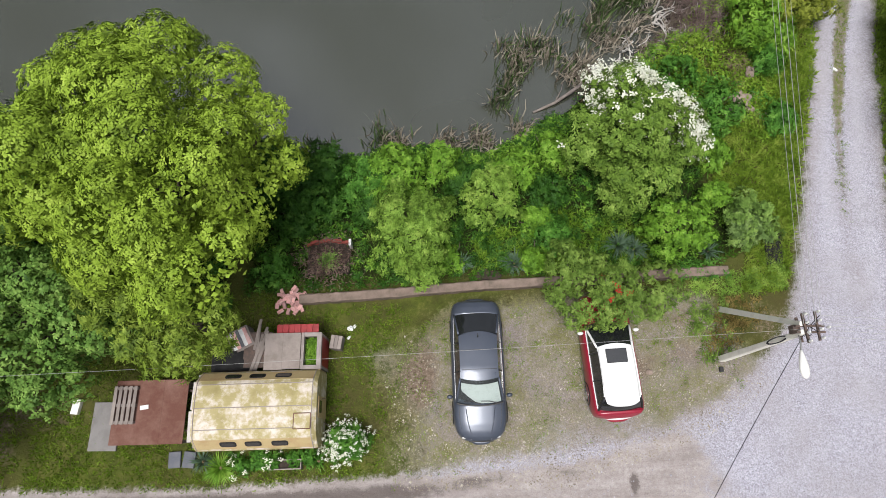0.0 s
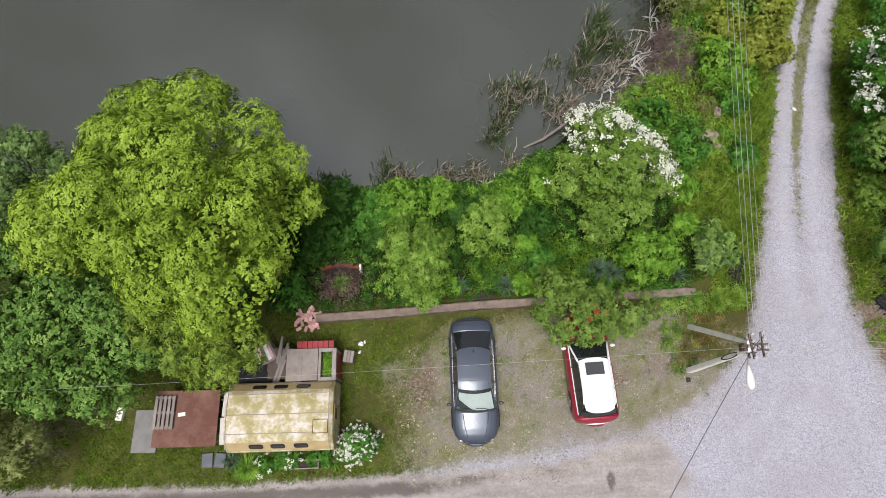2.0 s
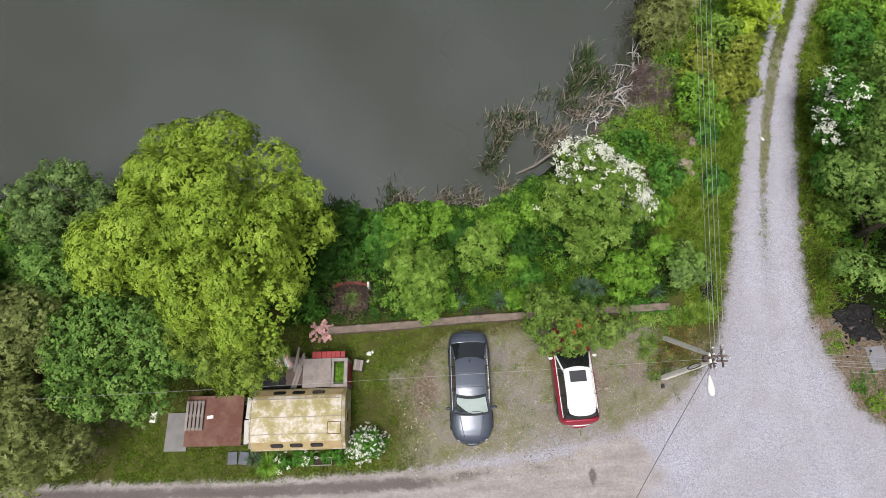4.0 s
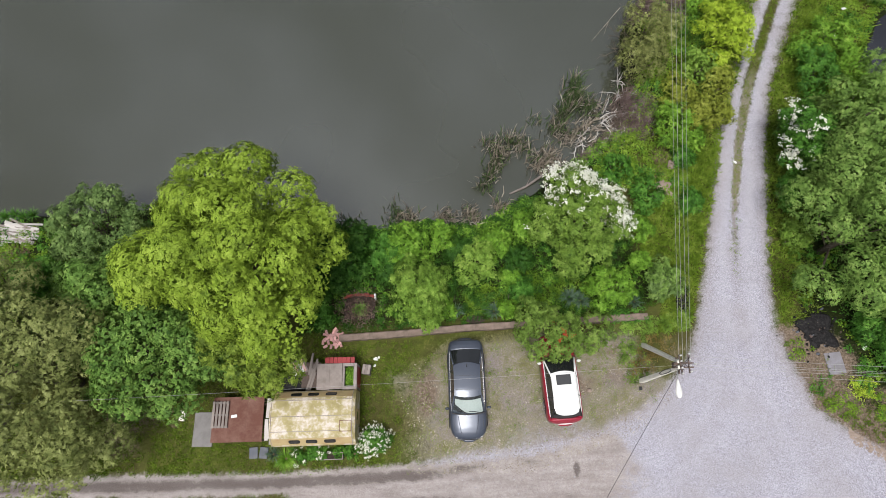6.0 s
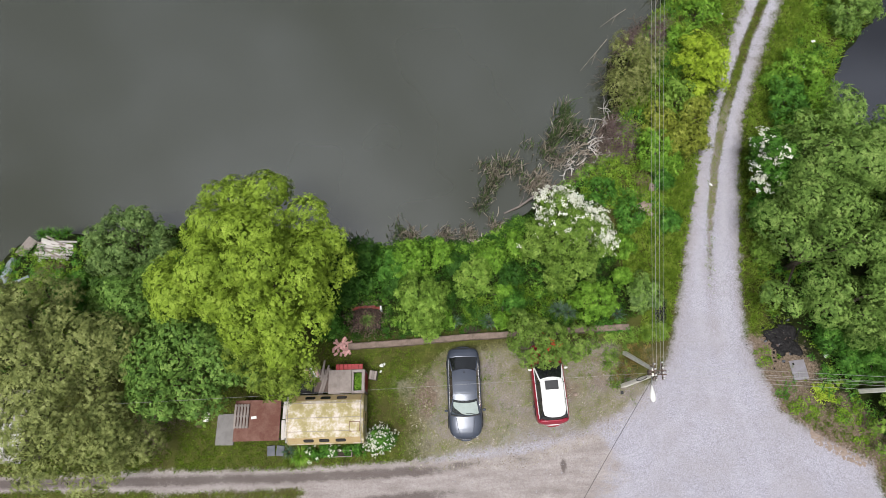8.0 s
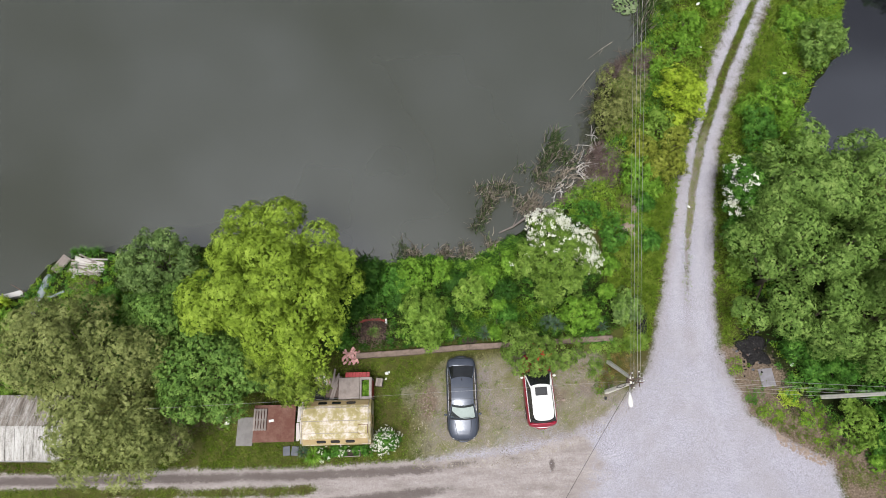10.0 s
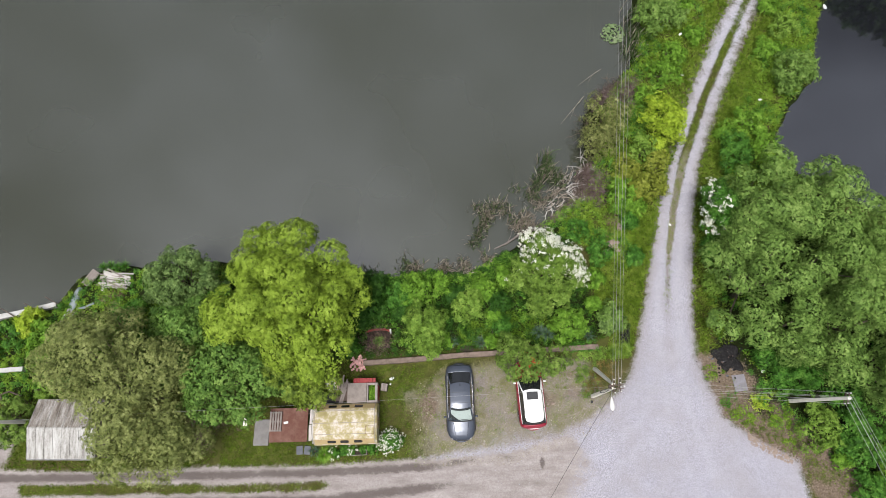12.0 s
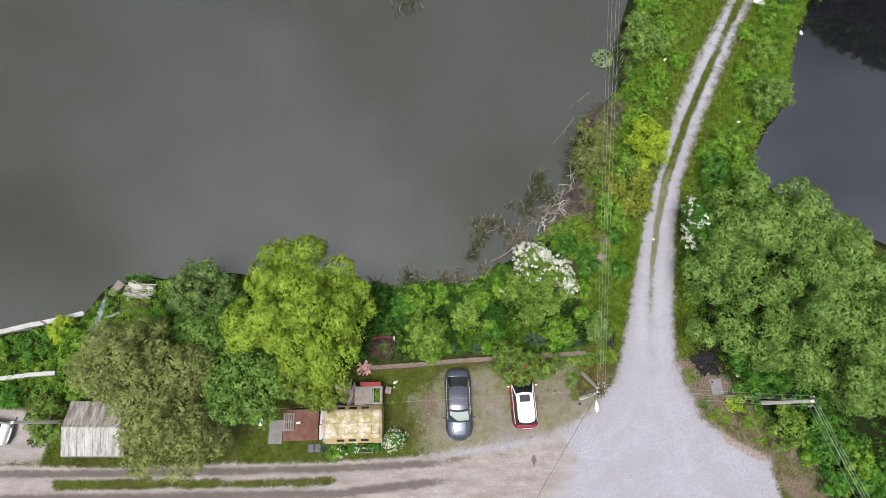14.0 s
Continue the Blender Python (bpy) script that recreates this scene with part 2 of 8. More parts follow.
def van_roof_material():
    """Yellow-green army paint, bleached and flaked to white along the crown of the roof."""
    m, n, l, b = material("bleached_yellow_paint", 0.7)
    co = n.new("ShaderNodeTexCoord").outputs["Object"]
    big = noise_node(n, l, 1.1, 6, 0.62, co)
    mid = noise_node(n, l, 4.0, 5, 0.65, co)
    fine = noise_node(n, l, 35.0, 3, 0.6, co)
    base = ramp(n, l, big, [(0.30, (0.235, 0.20, 0.075)), (0.50, (0.34, 0.295, 0.135)), (0.72, (0.39, 0.32, 0.20))])
    k = calc(n, l, "ADD", calc(n, l, "MULTIPLY", big, 0.55), calc(n, l, "MULTIPLY", mid, 0.5))
    white = n.new("ShaderNodeMapRange")
    white.inputs["From Min"].default_value, white.inputs["From Max"].default_value = 0.50, 0.62
    l.new(k, white.inputs["Value"])
    col = mix(n, l, white.outputs[0], base, (0.58, 0.525, 0.475))
    col = mix(n, l, calc(n, l, "MULTIPLY", fine, 0.25), col, (0.1716, 0.1122, 0.0528))
    l.new(col, b.inputs["Base Color"])
    bump(n, l, b, mid, 0.25, 0.01)
    return m


VAN_PAINT = van_roof_material()
VAN_SIDE = rough_paint("yellow_side_paint", (0.42, 0.325, 0.165), (0.33, 0.205, 0.105), 1.8, 0.5, 0.65, grain=25)


def ribbed(name, dark, mid, light):
    m, n, l, b = material(name, 0.75)
    co = n.new("ShaderNodeTexCoord").outputs["Object"]
    s = n.new("ShaderNodeMapping")
    s.inputs["Scale"].default_value = (2.2, 0.35, 1)
    l.new(co, s.inputs["Vector"])
    streak = noise_node(n, l, 1.6, 6, 0.7, s.outputs[0])
    fine = noise_node(n, l, 14, 4, 0.6, co)
    k = calc(n, l, "ADD", calc(n, l, "MULTIPLY", streak, 0.75), calc(n, l, "MULTIPLY", fine, 0.25))
    l.new(ramp(n, l, k, [(0.38, dark), (0.50, mid), (0.62, light)]), b.inputs["Base Color"])
    bump(n, l, b, fine, 0.3, 0.01)
    return m


ROOF_WHITE = ribbed("old_white_roofing", (0.13, 0.118, 0.106), (0.33, 0.32, 0.30), (0.46, 0.452, 0.44))
ROOF_GREY = ribbed("weathered_grey_roofing", (0.085, 0.068, 0.054), (0.20, 0.178, 0.155), (0.38, 0.365, 0.35))


def ground_material():
    """Lawn, gravel, damp dirt road and thin parking turf, blended by the zones with ragged edges."""
    m, n, l, b = material("ground_surface", 0.92)
    b.inputs["Specular IOR Level"].default_value = 0.08
    co = n.new("ShaderNodeTexCoord").outputs["Object"]
    zone = n.new("ShaderNodeVertexColor")
    zone.layer_name = "zone"
    sep = n.new("ShaderNodeSeparateColor")
    l.new(zone.outputs["Color"], sep.inputs[0])
    soil = n.new("ShaderNodeVertexColor")
    soil.layer_name = "soil"
    kinds = n.new("ShaderNodeSeparateColor")
    l.new(soil.outputs["Color"], kinds.inputs[0])
    soft = noise_node(n, l, 0.45, 5, 0.6, co)
    mid = noise_node(n, l, 1.7, 6, 0.68, co)
    fine = noise_node(n, l, 9, 5, 0.75, co)
    grain = noise_node(n, l, 34, 3, 0.7, co)

    def cells(scale):
        v = n.new("ShaderNodeTexVoronoi")
        v.inputs["Scale"].default_value = scale
        l.new(co, v.inputs["Vector"])
        one = n.new("ShaderNodeSeparateColor")
        l.new(v.outputs["Color"], one.inputs[0])
        return one.outputs["Red"], v.outputs["Distance"]

    c1, d1 = cells(24)
    c2 = cells(52)[0]
    stone = calc(n, l, "ADD", calc(n, l, "MULTIPLY", c1, 0.5), calc(n, l, "MULTIPLY", c2, 0.5))
    lawn = ramp(n, l, calc(n, l, "ADD", calc(n, l, "MULTIPLY", mid, 0.6), calc(n, l, "MULTIPLY", fine, 0.4)), [(0.30, (0.02145, 0.03604, 0.006006)), (0.5, (0.06435, 0.0858, 0.01287)), (0.70, (0.1459, 0.1502, 0.03604))])
    lawn = mix(n, l, ramp(n, l, soft, [(0.36, (0.10, 0.10, 0.10)), (0.66, (0.85, 0.85, 0.85))]), lawn, (0.062, 0.050, 0.022))
    pebble = ramp(n, l, stone, [(0.15, (0.198, 0.192, 0.222)), (0.45, (0.330, 0.324, 0.380)), (0.80, (0.488, 0.482, 0.552))])
    gravel = mix(n, l, ramp(n, l, soft, [(0.40, (0, 0, 0)), (0.68, (0.6, 0.6, 0.6))]), pebble, (0.310, 0.292, 0.308))
    gravel = mix(n, l, ramp(n, l, grain, [(0.42, (0.35, 0.35, 0.35)), (0.60, (0, 0, 0))]), gravel, (0.1386, 0.1287, 0.1287))
    worn = calc(n, l, "MULTIPLY", kinds.outputs["Blue"], ramp(n, l, mid, [(0.34, (0.25, 0.25, 0.25)), (0.62, (1, 1, 1))]))
    gravel = mix(n, l, calc(n, l, "MULTIPLY", worn, 0.62), gravel, (0.392, 0.384, 0.420))
    fringe = calc(n, l, "MULTIPLY", soil.outputs["Alpha"], ramp(n, l, fine, [(0.38, (0.15, 0.15, 0.15)), (0.62, (1, 1, 1))]))
    gravel = mix(n, l, calc(n, l, "MULTIPLY", fringe, 0.6), gravel, (0.190, 0.160, 0.138))
    track = n.new("ShaderNodeMapping")
    track.inputs["Scale"].default_value = (0.28, 1.15, 1.0)
    track.inputs["Rotation"].default_value = (0.0, 0.0, -0.04)
    l.new(co, track.inputs["Vector"])
    drawn = calc(n, l, "ADD", calc(n, l, "MULTIPLY", noise_node(n, l, 1.5, 6, 0.66, track.outputs[0]), 0.75), calc(n, l, "MULTIPLY", mid, 0.25))
    dirt = ramp(n, l, drawn, [(0.28, (0.19, 0.164, 0.156)), (0.50, (0.298, 0.268, 0.260)), (0.74, (0.425, 0.390, 0.378))])
    dirt = mix(n, l, ramp(n, l, fine, [(0.35, (0.45, 0.45, 0.45)), (0.60, (0, 0, 0))]), dirt, (0.1584, 0.132, 0.1188))
    turf = calc(n, l, "ADD", calc(n, l, "MULTIPLY", calc(n, l, "ADD", calc(n, l, "MULTIPLY", mid, 0.4), calc(n, l, "MULTIPLY", soft, 0.6)), 0.5), calc(n, l, "ADD", calc(n, l, "MULTIPLY", fine, 0.3), calc(n, l, "MULTIPLY", grain, 0.2)))
    earth = mix(n, l, 0.70, pebble, ramp(n, l, soft, [(0.35, (0.115, 0.084, 0.048)), (0.65, (0.215, 0.168, 0.108))]))
    thin = mix(n, l, ramp(n, l, turf, [(0.45, (0, 0, 0)), (0.55, (0.88, 0.88, 0.88))]), earth, ramp(n, l, fine, [(0.35, (0.056, 0.064, 0.014)), (0.65, (0.165, 0.165, 0.055))]))
    wobble = calc(n, l, "MULTIPLY", calc(n, l, "SUBTRACT", calc(n, l, "ADD", calc(n, l, "MULTIPLY", mid, 0.45), calc(n, l, "ADD", calc(n, l, "MULTIPLY", fine, 0.4), calc(n, l, "MULTIPLY", grain, 0.3))), 0.575), 1.7)

    def edge(sock):
        k = calc(n, l, "ADD", sock, wobble)
        r = n.new("ShaderNodeMapRange")
        r.interpolation_type = "SMOOTHSTEP"
        r.inputs["From Min"].default_value, r.inputs["From Max"].default_value = 0.32, 0.68
        l.new(k, r.inputs["Value"])
        return r.outputs[0]

    leaf_litter = ramp(n, l, fine, [(0.30, (0.060, 0.044, 0.030)), (0.52, (0.150, 0.114, 0.085)), (0.74, (0.270, 0.222, 0.180))])
    # Dark shore mud; among the bushes, gap shade put into the ground colour.
    gap_shade_mud = ramp(n, l, fine, [(0.3, (0.006534, 0.01016, 0.002904)), (0.55, (0.01525, 0.02178, 0.005445)), (0.75, (0.03267, 0.03812, 0.01089))])
    lawn = mix(n, l, edge(kinds.outputs["Red"]), lawn, gap_shade_mud)
    col = mix(n, l, edge(sep.outputs["Blue"]), lawn, thin)
    col = mix(n, l, edge(kinds.outputs["Green"]), col, leaf_litter)
    col = mix(n, l, edge(sep.outputs["Red"]), col, gravel)
    col = mix(n, l, edge(sep.outputs["Green"]), col, dirt)
    col = mix(n, l, calc(n, l, "MULTIPLY", edge(zone.outputs["Alpha"]), 0.75), col, (0.0693, 0.05478, 0.0495))
    l.new(col, b.inputs["Base Color"])
    h = calc(n, l, "ADD", calc(n, l, "MULTIPLY", d1, -0.5), calc(n, l, "ADD", fine, calc(n, l, "MULTIPLY", grain, 0.6)))
    bump(n, l, b, h, 0.7, 0.035)
    return m


GROUND = ground_material()


def water_material(name, deep, cloud_sheen, index):
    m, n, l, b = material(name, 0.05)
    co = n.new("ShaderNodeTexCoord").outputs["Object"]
    # Broad paler patches painted into the base colour stand in for reflected cloud.
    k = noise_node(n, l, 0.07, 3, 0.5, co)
    l.new(ramp(n, l, k, [(0.30, deep), (0.70, cloud_sheen)]), b.inputs["Base Color"])
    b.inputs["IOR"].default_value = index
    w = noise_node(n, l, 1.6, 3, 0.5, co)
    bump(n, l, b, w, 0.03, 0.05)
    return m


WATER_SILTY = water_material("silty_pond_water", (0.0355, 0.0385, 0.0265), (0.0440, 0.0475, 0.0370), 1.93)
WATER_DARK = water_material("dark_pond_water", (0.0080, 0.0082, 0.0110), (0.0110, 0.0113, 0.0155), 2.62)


# ---- building helpers ----
def thing(name, m, label, category, group="", kind=""):
    """An Empty at the base of a thing; its parts hang under it."""
    ob = new(name)
    ob.empty_display_size = 0.2
    ob.matrix_basis = m
    return tagged(ob, label, category, group, kind)


def part(name, bm, mat, parent=None, label="", smooth=False, m=None):
    """Links a bmesh as one mesh object under a thing or a part."""
    data = bpy.data.meshes.new(name)
    bm.normal_update()
    bm.to_mesh(data)
    bm.free()
    data.materials.append(mat)
    if smooth:
        data.polygons.foreach_set("use_smooth", [True] * len(data.polygons))
    ob = new(name, data)
    ob.parent = parent
    if m is not None:
        ob.matrix_basis = m
    return tagged(ob, label)


def box(bm, x0, x1, y0, y1, z0, z1, m=None, bevel=0.0):
    c = Matrix.Translation(((x0 + x1) / 2, (y0 + y1) / 2, (z0 + z1) / 2)) @ Matrix.Diagonal((x1 - x0, y1 - y0, z1 - z0, 1))
    got = bmesh.ops.create_cube(bm, size=1, matrix=(m @ c) if m is not None else c)
    if bevel:
        edges = {e for v in got["verts"] for e in v.link_edges}
        bmesh.ops.bevel(bm, geom=list(edges), offset=bevel, segments=2, affect="EDGES", profile=0.5)
    return bm


def block(x0, x1, y0, y1, z0, z1, bevel=0.0):
    return box(bmesh.new(), x0, x1, y0, y1, z0, z1, None, bevel)


def tube(bm, points, radii, sides=8, cap=True):
    """A tapered tube through points."""
    pts = [Vector(p) for p in points]
    rings = []
    for i, p in enumerate(pts):
        d = (pts[min(i + 1, len(pts) - 1)] - pts[max(i - 1, 0)]).normalized()
        a = d.orthogonal().normalized() if i == 0 else (rings_axis - d * rings_axis.dot(d)).normalized()
        rings_axis = a
        c = d.cross(a)
        r = radii[i] if isinstance(radii, (list, tuple)) else radii
        rings.append([bm.verts.new(p + (a * math.cos(2 * math.pi * k / sides) + c * math.sin(2 * math.pi * k / sides)) * r) for k in range(sides)])
    for r0, r1 in zip(rings, rings[1:]):
        for k in range(sides):
            bm.faces.new((r0[k], r0[(k + 1) % sides], r1[(k + 1) % sides], r1[k]))
    if cap:
        bm.faces.new(rings[0][::-1])
        bm.faces.new(rings[-1])
    return bm


def lumpy(bm, centre, size, seed, rough=0.25, sub=2):
    """A stone or a heap: an icosphere pushed in and out."""
    got = bmesh.ops.create_icosphere(bm, subdivisions=sub, radius=1.0)
    for v in got["verts"]:
        k = 1 + rough * noise.noise(v.co * 1.7 + Vector((seed * 3.1, seed * 1.7, 0)))
        v.co = Vector((v.co.x * size[0] * k, v.co.y * size[1] * k, v.co.z * size[2] * k)) + Vector(centre)
    return bm


def from_arrays(name, verts, faces, mat, parent=None, label="", kind=""):
    """A mesh of many like faces from numpy arrays."""
    data = bpy.data.meshes.new(name)
    nf, k = faces.shape
    data.vertices.add(len(verts))
    data.vertices.foreach_set("co", np.asarray(verts, np.float32).ravel())
    data.loops.add(nf * k)
    data.loops.foreach_set("vertex_index", faces.astype(np.int32).ravel())
    data.polygons.add(nf)
    data.polygons.foreach_set("loop_start", np.arange(0, nf * k, k, dtype=np.int32))
    data.update(calc_edges=True)
    data.materials.append(mat)
    ob = new(name, data)
    ob.parent = parent
    return tagged(ob, label, kind=kind)


def unit(v):
    return v / np.maximum(np.linalg.norm(v, axis=1, keepdims=True), 1e-9)


def leaf_mesh(centres, face, length, width, rng, wild=0.45, along=None, tri=False):
    """Diamond leaves with a folded midrib. face: where each blade looks; along: where it points, else any way across."""
    n = len(centres)
    up = unit(face + rng.normal(0, wild, (n, 3)))
    d = rng.normal(0, 1, (n, 3)) if along is None else along + rng.normal(0, 0.35, (n, 3))
    d = unit(d - up * (d * up).sum(1, keepdims=True))
    s = np.cross(d, up)
    ln = length * rng.uniform(0.65, 1.25, (n, 1))
    wd = width * rng.uniform(0.7, 1.2, (n, 1)) * 0.5
    if tri:
        v = np.stack([centres + s * wd, centres + d * ln - up * ln * 0.1, centres - s * wd], 1)
        return v.reshape(-1, 3), np.arange(3 * n).reshape(n, 3)
    mid = centres + d * ln * 0.42
    v = np.stack([centres, mid + s * wd + up * wd * 0.3, centres + d * ln - up * ln * 0.12, mid - s * wd + up * wd * 0.3], 1)
    return v.reshape(-1, 3), np.arange(4 * n).reshape(n, 4)


def lobe_points(lobes, per_m2, rng, low=-0.25):
    """Points over the outer skin of a cluster of ellipsoids, and their normals."""
    ps, ns = [], []
    arr = np.array(lobes, float)
    for i, (cx, cy, cz, rx, ry, rz) in enumerate(lobes):
        area = 4 * math.pi * ((rx * ry) ** 1.6 / 3 + (rx * rz) ** 1.6 / 3 + (ry * rz) ** 1.6 / 3) ** (1 / 1.6)
        n = max(4, int(area * per_m2))
        d = unit(rng.normal(0, 1, (n, 3)))
        d = d[d[:, 2] > low]
        p = np.array([cx, cy, cz]) + d * np.array([rx, ry, rz]) * rng.uniform(0.66, 1.14, (len(d), 1))
        keep = np.ones(len(p), bool)
        for j in range(len(arr)):
            if j != i:
                keep &= (((p - arr[j, :3]) / arr[j, 3:]) ** 2).sum(1) > 0.62
        ps.append(p[keep])
        ns.append(unit(d[keep] / np.array([rx, ry, rz])))
    return np.concatenate(ps), np.concatenate(ns)


def sub_lobes(lobes, size, cover, rng, jut=(0.70, 1.14)):
    """Smaller tufts set evenly over the outer skin of the lobes: centre, radius and outward way of each."""
    arr = np.array(lobes, float)
    cs, rs, ns = [], [], []
    for i, (cx, cy, cz, rx, ry, rz) in enumerate(lobes):
        area = 4 * math.pi * ((rx * ry) ** 1.6 / 3 + (rx * rz) ** 1.6 / 3 + (ry * rz) ** 1.6 / 3) ** (1 / 1.6)
        n = max(5, int(cover * area / (math.pi * size * size)))
        k = np.arange(n) + 0.5
        z = 1 - 2 * k / n
        a = k * 2.399963 + rng.uniform(0, 6.28)
        d = unit(np.stack([np.sqrt(1 - z * z) * np.cos(a), np.sqrt(1 - z * z) * np.sin(a), z], 1) + rng.normal(0, 0.35 / math.sqrt(n), (n, 3)))
        d = d[d[:, 2] > -0.3]
        p = np.array([cx, cy, cz]) + d * np.array([rx, ry, rz]) * rng.uniform(jut[0], jut[1], (len(d), 1))
        keep = np.ones(len(p), bool)
        close = ((arr[:, :3] - arr[i, :3]) ** 2).sum(1) < ((arr[:, 3:].max(1) + arr[i, 3:].max()) * 1.2) ** 2
        for j in np.flatnonzero(close):
            if j != i:
                keep &= (((p - arr[j, :3]) / arr[j, 3:]) ** 2).sum(1) > 0.8
        cs.append(p[keep])
        ns.append(unit(d[keep] / np.array([rx, ry, rz])))
        rs.append(size * rng.uniform(0.5, 1.4, keep.sum()))
    return np.concatenate(cs), np.concatenate(rs), np.concatenate(ns)


def foliage(lobes, seed, tuft=0.4, cover=1.1, dense=420.0, leaf=(0.13, 0.065), wild=0.32, rise=0.12, tri=True, jut=(0.66, 1.16), spray=5, core=0.55, swell=0.38, clump=0.0, bulge=(0.60, 0.90)):
    """Leaf vertices and faces: sprays of leaflets that share a plane, in tufts over the lobes' skin, over an inner layer.
    swell: how far the leaves follow the lobe rather than their tuft; clump: size of rounded clumps over each lobe."""
    rng = np.random.default_rng(seed)
    if clump:
        c, r, nrm = sub_lobes(lobes, clump, 0.60, rng, bulge)
        c, r, nrm = sub_lobes([(*p, s, s, s * 0.9) for p, s in zip(c, r)], tuft, cover, rng, jut)
        out = np.ones(len(c), bool)
        for x, y, z, a, b, h in lobes:
            out &= (((c - np.array([x, y, z])) / np.array([a, b, h])) ** 2).sum(1) > 0.62
        c, r, nrm = c[out], r[out], nrm[out]
    else:
        c, r, nrm = sub_lobes(lobes, tuft, cover, rng, jut)
    n = np.maximum(2, (2 * math.pi * r * r * dense / spray).astype(int))
    c, r, nrm = np.repeat(c, n, 0), np.repeat(r, n)[:, None], np.repeat(nrm, n, 0)
    d = unit(rng.normal(0, 1, c.shape) + nrm * 0.6 + np.array([0, 0, 0.25]))
    b = c + d * r * rng.triangular(0.45, 0.95, 1.0, (len(c), 1))
    face = unit(d * (1.15 - swell) + nrm * swell + np.array([0, 0, rise]) + rng.normal(0, wild, c.shape))
    d = unit(d + rng.normal(0, 0.5, d.shape))
    d = unit(d - face * (d * face).sum(1, keepdims=True))
    side = np.cross(d, face)
    stalk = np.minimum(leaf[0] * 1.7, r * 0.75) * rng.uniform(0.6, 1.1, (len(c), 1))
    ps, ways = [], []
    for k in range(spray):
        last = k == spray - 1
        u = 1.0 if last else (k // 2 + 0.4) / (spray / 2)
        ps.append(b + d * stalk * u - np.array([0, 0, 0.2]) * stalk * u * u)
        ways.append(d if last else d * 0.6 + side * (0.85 if k % 2 else -0.85))
    v0, f0 = leaf_mesh(np.concatenate(ps), np.tile(face, (spray, 1)), leaf[0], leaf[1], rng, 0.10, np.concatenate(ways), tri)
    inner = [(a, b2, h, q * core, e * core, g * core) for a, b2, h, q, e, g in lobes]
    q, qn = lobe_points(inner, 40.0, rng)
    v1, f1 = leaf_mesh(q, unit(qn + np.array([0, 0, 0.3])), 0.20, 0.13, rng, 0.5, None, tri)
    return np.concatenate([v0, v1]), np.concatenate([f0, f1 + len(v0)])


def dome(cx, cy, base, radius, top, count, lobe, seed, squash=0.8, ry=None, core=0.62):
    """Lobes over a dome: the cauliflower outline of a crown."""
    rng = np.random.default_rng(seed)
    ry = ry or radius
    gap = min(math.sqrt(math.pi * radius * ry * 0.75 / count), 2.4 * lobe)
    out = [(cx, cy, base + (top - base) * 0.42, radius * core, ry * core, (top - base) * 0.62 * core)]
    for k in range(count):
        a = k * 2.399963 + rng.uniform(-0.3, 0.3)
        f = math.sqrt((k + 0.5) / count)
        s = gap * 0.66 * rng.uniform(0.78, 1.25)
        hgt = base + (top - base - s * squash) * math.sqrt(max(0.0, 1 - (f * 0.93) ** 2)) * rng.uniform(0.84, 1.05)
        out.append((cx + (radius - s * 0.8) * f * math.cos(a), cy + (ry - s * 0.8) * f * math.sin(a), max(hgt, base + s * 0.3), s, s, s * squash))
    return out


def grow(name, x, y, lobes, mat, seed, label, category, z=0.0, trunk=0.12, stems=1, group="", **leafing):
    """A tree or bush: tapered trunk, limbs to its lobes, and a crown of leaf clumps."""
    rng = np.random.default_rng(seed + 900)
    root = thing(name, pose(x, y, z), label, category, group)
    local = [(a - x, b - y, c - z, d, e, f) for a, b, c, d, e, f in lobes]
    top = max(l[2] for l in local)
    picks = local[1:] if len(local) > 1 else local
    for s in range(stems):
        bm = bmesh.new()
        ox, oy = (rng.uniform(-0.35, 0.35, 2) if stems > 1 else (0.0, 0.0))
        tube(bm, [(ox, oy, -0.15), (ox * 1.3, oy * 1.3, top * 0.25), (ox * 1.8 + 0.05, oy * 1.8, top * 0.55), (ox * 2.2, oy * 2.2 + 0.05, top * 0.9)],
             [trunk * 1.25, trunk, trunk * 0.7, trunk * 0.25], 8)
        part("trunk" if stems == 1 else "stem", bm, BARK, root, smooth=True)
    for k, (a, b, c, d, e, f) in enumerate(picks[:14]):
        bm = bmesh.new()
        start = Vector((0, 0, min(c * 0.45, top * 0.5)))
        end = Vector((a, b, c))
        tube(bm, [start, start.lerp(end, 0.5) + Vector((0, 0, -0.08 * top)), end, end + Vector((a * 0.12, b * 0.12, f * 0.6))],
             [trunk * 0.45, trunk * 0.3, trunk * 0.18, trunk * 0.05], 6)
        part("limb", bm, BARK, root, smooth=True)
    v, f = foliage(local, seed, **leafing)
    from_arrays("crown", v, f, mat, root)
    return root


